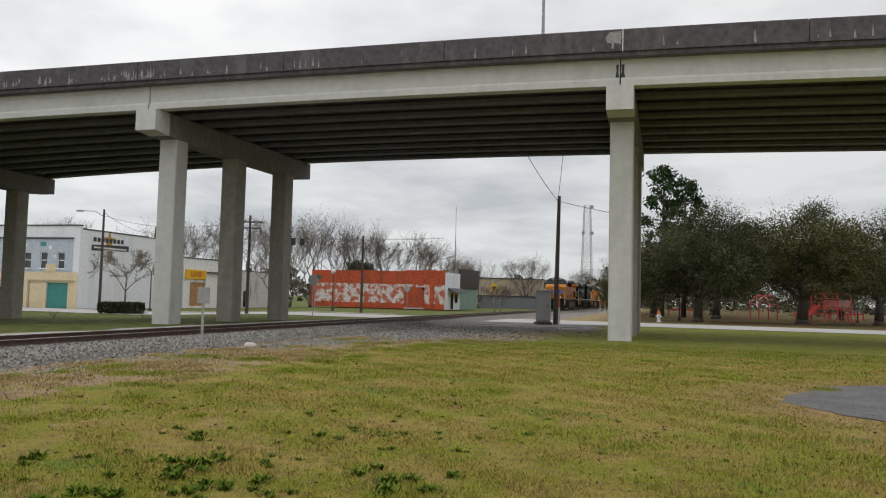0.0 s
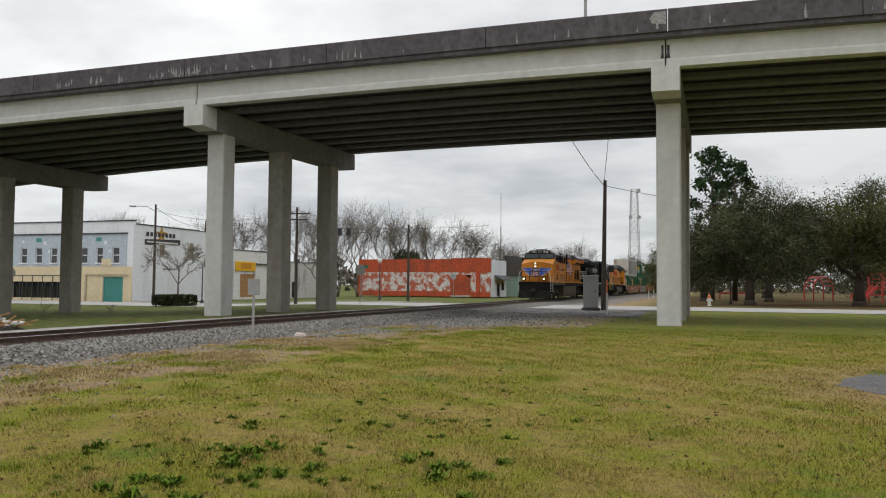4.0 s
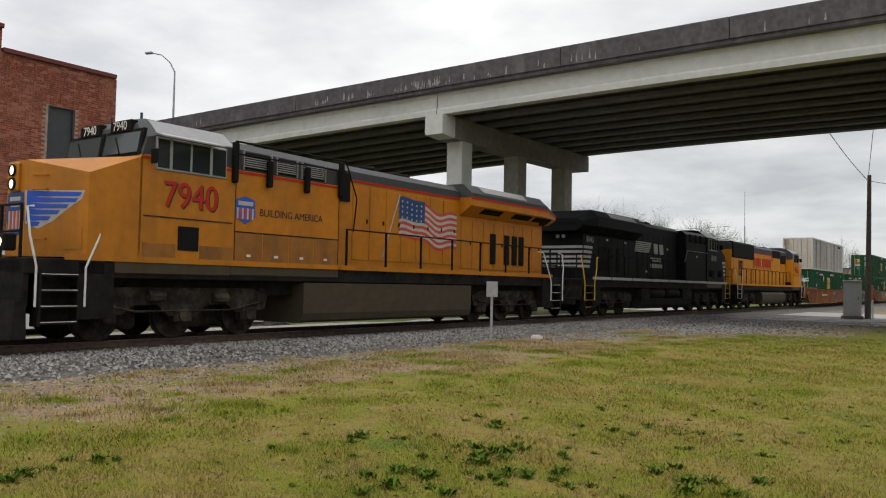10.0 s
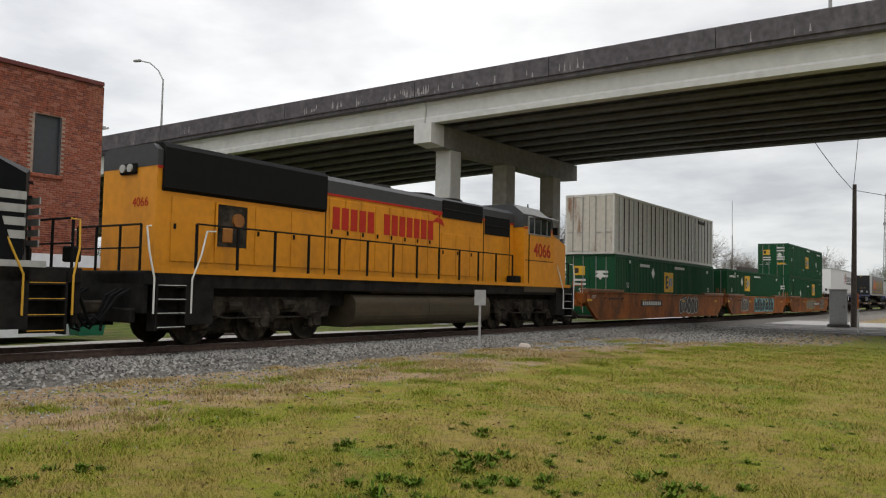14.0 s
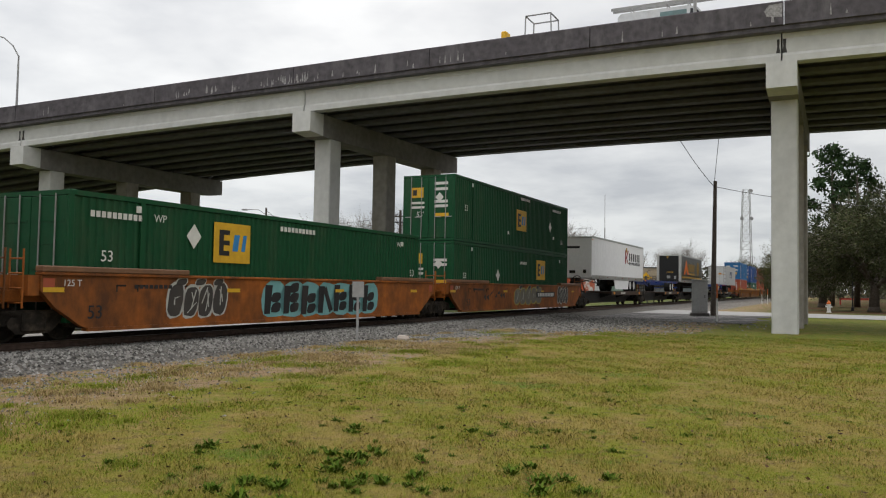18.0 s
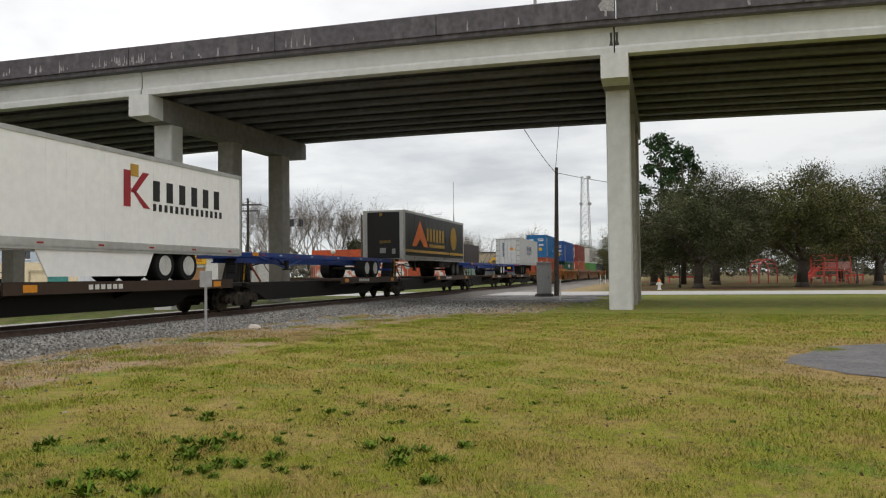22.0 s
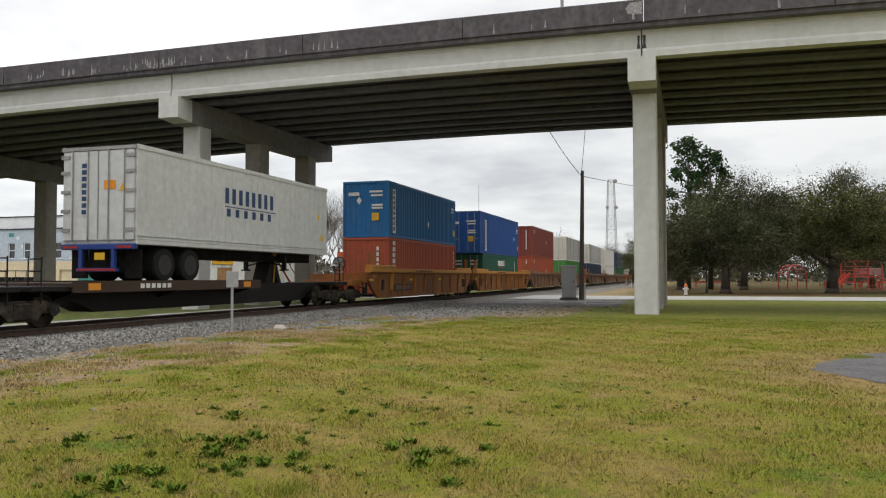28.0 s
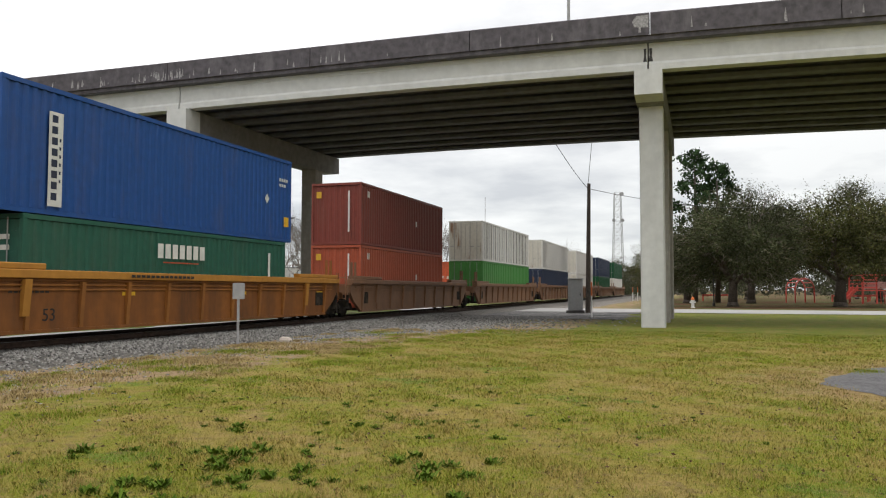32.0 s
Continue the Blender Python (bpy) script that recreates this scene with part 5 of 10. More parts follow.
            part("skirt", Mesh().soft(5.3, 8.9, *sorted((s * 1.38, s * 1.485)), 1.42, 1.68, 0.02), TANK_BROWN, aux)
    else:
        for s in (-1, 1):
            part("raised_handrail", Mesh().pipe([(9.25, s * 1.5, 2.78), (8.8, s * 1.5, 3.42), (5.3, s * 1.52, 3.42)], 0.014, 6), STEEL_GREY, c)
            for a, b in ((4.3, 4.9), (2.6, 3.2)):
                louvres(c, 1.5, a, b, 2.05, 2.45, k=5)
    rows_of_doors(c, 1.02, 9.9, 15.0, 7, 1.95, 4.05, body)
    rows_of_doors(c, 1.02, 15.3, 20.8, 8, 1.85, 3.5, body)
    for k in (17.1, 18.05, 18.6, 19.1):
        louvres(c, 1.045, k, k + 0.36, 2.05, 3.13, k=3)
    for k in (16.1, 18.2, 19.7):
        for s in (-1, 1):
            g = Mesh().add([(k, s * 1.09, 3.67), (k + 1.3, s * 1.09, 3.67), (k + 1.3, s * 1.44, 3.905), (k, s * 1.44, 3.905)], [(0, 1, 2, 3)])
            part("radiator_grille", g, GRILLE, wings)
            wings.children[-1].location = (0, s * 0.015, -0.012)
    part("exhaust_pipe", Mesh().soft(12.4, 13.3, -0.4, 0.4, 4.58, 4.78, 0.05), BLACK_STEEL, c)
    part("air_conditioner", Mesh().soft(3.6, 4.6, -0.5, 0.5, 4.74, 4.86, 0.05), roof, c)
    hn = Mesh()
    for yy in (-0.2, 0.0, 0.2):
        hn.rod((11.1, yy, 4.76), (11.7, yy, 4.78), 0.03, 6, 0.09)
    hn.soft(11.2, 11.3, -0.3, 0.3, 4.58, 4.74, 0.02)
    part("air_horn", hn, BLACK_STEEL, c)
    if yellow:
        tank = Mesh().prism([(-1.42, 0.32), (-1.48, 0.5), (-1.48, 1.28), (1.48, 1.28), (1.48, 0.5), (1.42, 0.32), (1.2, 0.25), (-1.2, 0.25)], "x", 7.65, 15.3)
        part("fuel_tank", tank, TANK_BROWN, c, "slab-sided fuel tank with dusty brown grime")
    else:
        part("fuel_tank", Mesh().prism([(-1.32, 0.3), (-1.42, 0.5), (-1.42, 0.8), (1.42, 0.8), (1.42, 0.5), (1.32, 0.3)], "x", 7.9, 15.3), BLACK_STEEL, c, "low black fuel tank under the air tanks")
        for s in (-1, 1):
            for a, b in ((9.75, 11.65), (12.05, 13.95)):
                part("air_reservoir", Mesh().lathe([(0.16, a), (0.27, a + 0.08), (0.29, a + 0.2), (0.29, b - 0.2), (0.27, b - 0.08), (0.16, b)], 14, (0, s * 1.18, 1.06), "x"), BLACK_STEEL, c, smooth=True)
            for a, b in ((14.2, 15.3), (7.9, 9.4)):
                part("equipment_box", Mesh().soft(a, b, *sorted((s * 0.9, s * 1.45)), 0.7, 1.3, 0.03), BLACK_STEEL, c)
    three_axle_truck(c, 4.3)
    three_axle_truck(c, L - 4.3)
    platform(c, 0, 1, rails, plow=yellow)
    platform(c, L, -1, rails)
    walkway_rail(c, 9.2, L - 1.8, 8, GRILLE)
    # lamps and number boards
    lit = LAMP_ON if yellow else LAMP_OFF
    hl = part("headlight_housing", Mesh().soft(1.07, 1.2, -0.16, 0.16, 2.98, 3.56, 0.03), body, c)
    for zz in (3.13, 3.40):
        part("headlight_rim", Mesh().lathe([(0.125, 1.08), (0.125, 1.03), (0.095, 1.03), (0.095, 1.08)], 16, (0, 0, zz), "x"), GRILLE, hl)
        part("headlight", Mesh().rod((1.045, 0, zz), (1.08, 0, zz), 0.092, 16), lit, hl)
    for s in (-1, 1):
        d = part("ditch_light_housing", Mesh().soft(0.42, 0.66, s * 0.95 - 0.16, s * 0.95 + 0.16, 1.78, 2.1, 0.03), GRILLE, c)
        part("ditch_light", Mesh().rod((0.39, s * 0.95, 1.94), (0.45, s * 0.95, 1.94), 0.085, 14), lit, d)
        nb = part("number_board", Mesh().soft(2.98, 3.16, *sorted((s * 0.2, s * 0.98)), 4.42, 4.68, 0.02), GRILLE, cab)
        ob = part("lettering", words(number, 0.27, MARK_WHITE, 0.95), None, nb)
        ob.matrix_basis = pose(2.972, s * 0.58, 4.55, 0, 0, -90)
    return c, cab, near, L


def wavy_flag(c, x0, z0, w, h, y, side):
    """A streaming striped flag painted on the hood side."""
    f = lambda a: 0.10 * math.sin(a * 2.2) + 0.05 * math.sin(a * 5 + 1) - 0.07 * a
    k = 18
    for i in range(13):
        m = Mesh()
        rows = []
        for zz in (z0 + h * i / 13, z0 + h * (i + 1) / 13):
            rows.append([(x0 + w * j / k, side * y, zz + f(w * j / k)) for j in range(k + 1)])
        m.sheet(rows if side < 0 else rows[::-1])
        part("flag_stripe", m, FLAG_RED if i % 2 == 0 else FLAG_WHITE, c)
    rows = [[(x0 + w * 0.42 * j / 8, side * (y + 0.006), zz + f(w * 0.42 * j / 8)) for j in range(9)] for zz in (z0 + h * 0.46, z0 + h * 1.02)]
    canton = part("flag_canton", Mesh().sheet(rows if side < 0 else rows[::-1]), FLAG_BLUE, c)
    st = Mesh()
    for a in range(5):
        for b in range(4):
            x, z = x0 + w * 0.42 * (a + 0.6) / 5.4, z0 + h * (0.50 + 0.13 * b)
            z += f(x - x0)
            st.box(x - 0.03, x + 0.03, side * (y + 0.012) - 0.002, side * (y + 0.012) + 0.002, z - 0.03, z + 0.03)
    part("star_field", st, FLAG_WHITE, canton)
    part("flag_pole", Mesh().rod((x0 - 0.75, side * (y + 0.005), z0 - h * 0.5), (x0 + 0.02, side * (y + 0.005), z0 + h * 1.1), 0.018, 5), STEEL_GREY, c)


def build_locomotives():
    c, cab, side, L = ge_loco("yellow and grey diesel locomotive with lit headlights and a waving flag", UP_YELLOW, UP_GREY, UP_YELLOW, "7940", -1, RAIL_WHITE, True)
    for s in (-1, 1):
        side_text(cab, "7940", 4.16 - s * 0.035, 3.06, 0.80, NUMBER_SHADE, s, 1.509, 0.9)
        side_text(cab, "7940", 4.16, 3.09, 0.80, RED_LINE, s, 1.515, 0.9)
        sh = part("shield_emblem", Mesh().prism([(5.42, 3.2), (5.40, 2.8), (5.70, 2.63), (6.0, 2.8), (5.98, 3.2), (5.70, 3.28)], "y", *sorted((s * 1.462, s * 1.478))), WING_BLUE, c)
        for i in range(7):
            part("shield_stripe", Mesh().box(5.44 + i * 0.075, 5.49 + i * 0.075, *sorted((s * 1.478, s * 1.484)), 2.74, 3.0), FLAG_RED if i % 2 else FLAG_WHITE, sh)
        part("shield_bar", Mesh().box(5.48, 5.92, *sorted((s * 1.478, s * 1.484)), 3.06, 3.16), FLAG_WHITE, sh)
        side_text(c, "BUILDING AMERICA", 7.2, 2.93, 0.25, SLOGAN_INK, s, 1.468, 0.95)
        wavy_flag(c, 11.95, 2.66, 3.05, 1.2, 1.052, s)
    # winged shield on the nose, spread over its two facets
    em = part("nose_shield", Mesh().prism([(-0.3, 2.95), (-0.33, 2.42), (-0.2, 2.16), (0, 2.06), (0.2, 2.16), (0.33, 2.42), (0.3, 2.95), (0, 3.03)], "x", 1.138, 1.15), FLAG_BLUE, c, "blue shield with red and white stripes")
    for i in range(7):
        part("shield_stripe", Mesh().box(1.128, 1.138, -0.25 + i * 0.072, -0.195 + i * 0.072, 2.24, 2.6), FLAG_RED if i % 2 else FLAG_WHITE, em)
    part("shield_bar", Mesh().box(1.128, 1.138, -0.2, 0.2, 2.8, 2.88).box(1.128, 1.138, -0.16, 0.16, 2.68, 2.75), FLAG_WHITE, em)
    for s in (-1, 1):
        spread = [(0.0, 3.0), (0.94, 3.0), (0.90, 2.84), (0.66, 2.62), (0.46, 2.40), (0.22, 2.24), (0.02, 2.34)]
        ring = list(range(len(spread)))
        part("wing_backing", Mesh().add([nose_at(q, s, z, 0.006) for q, z in spread], [ring if s > 0 else ring[::-1]]), FLAG_WHITE, em)
        for i, (q0, q1, z) in enumerate(((0.03, 0.90, 2.90), (0.03, 0.84, 2.78), (0.03, 0.70, 2.66), (0.03, 0.56, 2.54), (0.03, 0.42, 2.42), (0.05, 0.26, 2.31))):
            z -= 0.03
            feather = [(q0, z), (q0, z + 0.125), (q1 * 0.35, z + 0.108), (q1, z + 0.095), (q1 - 0.04, z + 0.02)]
            ring = list(range(5))
            part("wing_feather", Mesh().add([nose_at(q, s, w, 0.012) for q, w in feather], [ring[::-1] if s > 0 else ring]), WING_BLUE, em)
    on_train(c, -57.8, 0, 0)

    c, cab, side, L = ge_loco("black diesel locomotive with white nose stripes running long hood first", NS_BLACK, NS_BLACK, DULL_WHITE, "8143", 1, HANDRAIL_YELLOW, False)
    for s in (-1, 1):
        side_text(cab, "8143", 4.05, 3.14, 0.48, DULL_WHITE, s, 1.512, 1.0)
        side_text(c, "8143", 20.3, 3.38, 0.36, DULL_WHITE, s, 1.05, 1.0)
        # the railway's striped mark and name as plain pale shapes
        for a, b in ((12.1, 12.75), (11.3, 11.95)):
            part("logo_block", Mesh().prism([(a, 3.08), (b - 0.1, 3.08), (b, 3.6), (a + 0.1, 3.6)], "y", *sorted((s * 1.045, s * 1.056))), DULL_WHITE, c)
        for i in range(6):
            z = 3.10 + i * 0.092
            part("stripe", Mesh().prism([(13.35 - 0.06 * i, z), (15.25 - 0.03 * i, z), (15.25 - 0.03 * i, z + 0.06), (13.35 - 0.06 * i, z + 0.06)], "y", *sorted((s * 1.045, s * 1.056))), DULL_WHITE, c)
        for n, x0, x1, z in ((7, 11.65, 13.15, 2.68), (8, 11.45, 13.2, 2.36)):
            for i in range(n):
                w = (x1 - x0) / n
                part("name_bar", Mesh().prism([(x0 + i * w + 0.04, z), (x0 + (i + 1) * w - 0.04, z), (x0 + (i + 1) * w - 0.01, z + 0.2), (x0 + i * w + 0.07, z + 0.2)], "y", *sorted((s * 1.045, s * 1.056))), DULL_WHITE, c)
        for i in range(4):
            z = 2.15 + i * 0.24
            part("stripe", Mesh().prism([(1.78, z), (2.05 + 0.1 * i, z), (2.1 + 0.1 * i, z + 0.15), (1.78, z + 0.15)], "y", *sorted((s * 1.5, s * 1.512))), DULL_WHITE, c)
        for i in range(5):
            z = 2.15 + i * 0.21
            part("stripe", Mesh().prism([(20.36 - 0.07 * i, z), (20.94, z), (20.94, z + 0.115), (20.33 - 0.07 * i, z + 0.115)], "y", *sorted((s * 1.045, s * 1.057))), DULL_WHITE, c)
        for xx, zz in ((7.0, 3.1), (10.6, 3.35), (16.3, 3.4), (18.4, 3.42), (13.6, 2.1)):
            part("sticker", Mesh().box(xx, xx + 0.22, *sorted((s * 1.046, s * 1.056)) if xx > 8.9 else sorted((s * 1.47, s * 1.478)), zz, zz + 0.09), DULL_WHITE, c)
    for i in range(5):
        z = 2.15 + i * 0.21
        part("end_stripe", Mesh().box(20.94, 20.955, -1.0, 1.0, z, z + 0.115), DULL_WHITE, c)
        part("nose_stripe", Mesh().box(1.13, 1.16, -0.8, 0.8, z - 0.1, z + 0.03), DULL_WHITE, c)
    hb = part("rear_headlight_housing", Mesh().soft(20.93, 21.05, -0.3, 0.3, 3.4, 3.62, 0.03), GRILLE, c)
    for yy in (-0.14, 0.14):
        part("rear_headlight", Mesh().rod((21.04, yy, 3.51), (21.09, yy, 3.51), 0.085, 12), LAMP_OFF, hb)
    on_train(c, -12.2, 0, 0, 180)

    # the third: a yellow unit, also long hood first
    L = 21.9
    c = thing("diesel_locomotive", "yellow and grey diesel locomotive with red lettering bars on its hood", "locomotive", "locomotives of the train")
    cab = cab_end(c, "rounded", FRESH_YELLOW, UP_GREY, 1.5, -0.3)
    fr = part("frame", Mesh().soft(1.5, L - 1.4, -1.46, 1.46, 1.30, 1.64, 0.02), BLACK_STEEL, c)
    part("underframe", Mesh().box(1.6, L - 1.5, -1.05, 1.05, 0.9, 1.3), BLACK_STEEL, fr)
    for s in (-1, 1):
        part("side_stripe", Mesh().box(1.1, L - 0.8, *sorted((s * 1.49, s * 1.515)), 1.62, 1.74), FRESH_YELLOW, fr)
    loft(h := Mesh(), [(5.05, 1.02, 1.66, 4.42, 0.14), (L - 1.15, 1.02, 1.66, 4.42, 0.14)])
    part("engine_hood", h, FRESH_YELLOW, c)
    loft(h := Mesh(), [(5.04, 1.035, 4.0, 4.5, 0.15), (L - 1.14, 1.035, 4.0, 4.5, 0.15)])
    part("hood_roof", h, UP_GREY, c)
    for s in (-1, 1):
        part("hood_red_line", Mesh().box(5.05, L - 1.15, *sorted((s * 1.044, s * 1.022)), 3.94, 4.0), RED_LINE, c)
        for i in range(13):
            if i == 5:
                continue
            x = (15.0 - i * 0.375) if s > 0 else (10.4 + i * 0.375)
            part("letter_bar", Mesh().box(x - 0.14, x + 0.14, *sorted((s * 1.045, s * 1.056)), 3.02, 3.64), RED_LINE, c)
        bolt = [(9.75, 3.98), (10.5, 3.98), (10.35, 3.86), (10.02, 3.86), (10.42, 3.62), (10.1, 3.62), (9.72, 3.52), (9.86, 3.74), (10.1, 3.76)]
        part("red_flash", Mesh().prism(bolt, "y", *sorted((s * 1.046, s * 1.054))), RED_LINE, c)
        for x in (5.35, 7.2, 9.95, 15.38):
            part("panel_seam", Mesh().box(x, x + 0.035, *sorted((s * 1.02, s * 1.034)), 1.75, 3.94), GRIME, c)
        side_text(cab, "4066", 3.64 - s * 0.03, 2.995, 0.74, NUMBER_SHADE, s, 1.509, 0.95)
        side_text(cab, "4066", 3.64, 3.02, 0.74, RED_LINE, s, 1.512, 0.95)
        hole = part("open_panel", Mesh().box(18.2, 19.1, *sorted((s * 1.046, s * 1.052)), 2.3, 3.3), GRIME, c, "open hood panel with machinery behind")
        part("panel_edge", Mesh().box(18.14, 18.2, *sorted((s * 1.046, s * 1.075)), 2.26, 3.34).box(19.1, 19.16, *sorted((s * 1.046, s * 1.075)), 2.26, 3.34).box(18.2, 19.1, *sorted((s * 1.046, s * 1.075)), 3.3, 3.34), FRESH_YELLOW, hole)
        part("machinery", Mesh().rod((18.5, s * 1.05, 2.95), (18.5, s * 1.12, 2.95), 0.17, 12).soft(18.65, 18.95, *sorted((s * 1.05, s * 1.10)), 2.4, 2.75, 0.03), WELL_RIB, hole)
        part("cab_step", Mesh().soft(5.1, 5.6, *sorted((s * 1.05, s * 1.4)), 1.75, 2.0, 0.02), GRILLE, c)
    prof = [(-1.02, 3.45), (-1.12, 3.52), (-1.12, 4.42), (-1.0, 4.54), (1.0, 4.54), (1.12, 4.42), (1.12, 3.52), (1.02, 3.45)]
    part("radiator_flare", Mesh().prism(prof, "x", 15.45, 20.62), GRILLE, c, "dark radiator intake screen")
    louvres(c, 1.02, 5.4, 7.15, 3.45, 4.12, k=1)
    louvres(c, 1.035, 7.35, 9.85, 3.82, 4.4, k=1)
    rows_of_doors(c, 1.02, 10.0, 15.3, 8, 1.9, 3.86, FRESH_YELLOW)
    rows_of_doors(c, 1.02, 7.3, 9.9, 3, 1.9, 3.3, FRESH_YELLOW)
    rows_of_doors(c, 1.02, 15.5, L - 1.5, 4, 1.9, 3.35, FRESH_YELLOW)
    for k in (8.2, 9.9, L - 5.3, L - 3.6):
        part("roof_fan", Mesh().lathe([(0.62, 4.48), (0.62, 4.6), (0.55, 4.64), (0.1, 4.64)], 20, (k, 0, 0)), BLACK_STEEL, c)
    part("exhaust_pipe", Mesh().soft(11.6, 12.5, -0.3, 0.3, 4.48, 4.68, 0.05), BLACK_STEEL, c)
    tank = []
    for cy, cz, a0 in ((-1.06, 0.72, 180), (1.06, 0.72, 270), (1.2, 0.94, 0), (-1.2, 0.94, 90)):
        r = 0.42 if cz < 0.8 else 0.28
        tank += [(cy + r * math.cos(radians(a0 + 15 * i)), cz + r * math.sin(radians(a0 + 15 * i))) for i in range(7)]
    part("fuel_tank", Mesh().prism(tank, "x", 7.45, 14.6), TANK_BROWN, c, "rounded fuel tank coated in brown dust")
    for x in (7.45, 11.0, 14.5):
        part("tank_band", Mesh().prism([(y * 1.006, 0.72 + (z - 0.72) * 1.012) for y, z in tank], "x", x, x + 0.09), TANK_BROWN, c)
    for s in (-1, 1):
        part("air_reservoir", Mesh().rod((8.0, s * 1.3, 1.4), (13.8, s * 1.3, 1.4), 0.14, 10), TANK_BROWN, c)
    three_axle_truck(c, 4.2)
    three_axle_truck(c, L - 4.2)
    platform(c, 0, 1, RAIL_WHITE)
    platform(c, L, -1, RAIL_WHITE)
    walkway_rail(c, 5.9, L - 1.9, 13, GRILLE)
    hb = part("rear_headlight_housing", Mesh().soft(L - 1.17, L - 1.07, -0.3, 0.3, 3.85, 4.1, 0.03), GRILLE, c)
    for yy in (-0.14, 0.14):
        part("rear_headlight", Mesh().rod((L - 1.08, yy, 3.98), (L - 1.03, yy, 3.98), 0.095, 12), LAMP_OFF, hb)
    ob = part("lettering", words("4066", 0.3, RED_LINE), None, c)
    ob.matrix_basis = pose(L - 1.14, 0.45, 3.2, 0, 0, 90)
    on_train(c, 9.85, 0, 0, 180)


build_locomotives()


# ---- spine cars, trailers and chassis ----
SPINE = colour("black_spine_car_paint", (0.012, 0.011, 0.0105), spec=0.2, stain=(0.035, 0.023, 0.017), stain_amount=0.6)
DECK_RUST = colour("rusty_deck_steel", (0.052, 0.033, 0.024), spec=0.2, stain=(0.022, 0.017, 0.014), stain_amount=0.6)
CHASSIS_BLUE = colour("blue_chassis_paint", (0.015, 0.045, 0.20), rough=0.4)
ORANGE_MARK = colour("orange_reflector", (0.62, 0.24, 0.02))
RUBBER = colour("tyre_rubber", (0.012, 0.012, 0.012), rough=0.9, spec=0.2, stain=(0.03, 0.027, 0.024))
RIM_WHITE = colour("white_wheel_rim", (0.50, 0.50, 0.48), stain=(0.12, 0.11, 0.10), stain_amount=0.5, stain_scale=3)
RIM_DARK = colour("dark_wheel_rim", (0.022, 0.022, 0.022), stain=(0.04, 0.035, 0.03))
TRAILER_BLACK = colour("black_trailer_skin", (0.014, 0.014, 0.014), rough=0.3, stain_amount=0.1)
REEFER_WHITE = colour("pale_grey_reefer_skin", (0.50, 0.51, 0.50), stain_amount=0.2)
GOLD = colour("gold_lettering", (0.42, 0.25, 0.04))
LOGO_ORANGE = colour("orange_triangle_paint", (0.72, 0.16, 0.02))
LOGO_RED = colour("dark_red_lettering", (0.30, 0.02, 0.03))
INK = colour("black_lettering", (0.02, 0.02, 0.022))
NAVY_INK = colour("navy_lettering", (0.02, 0.05, 0.12))
ALUMINIUM = colour("aluminium_trim", (0.52, 0.52, 0.5), metal=0.6, rough=0.35)


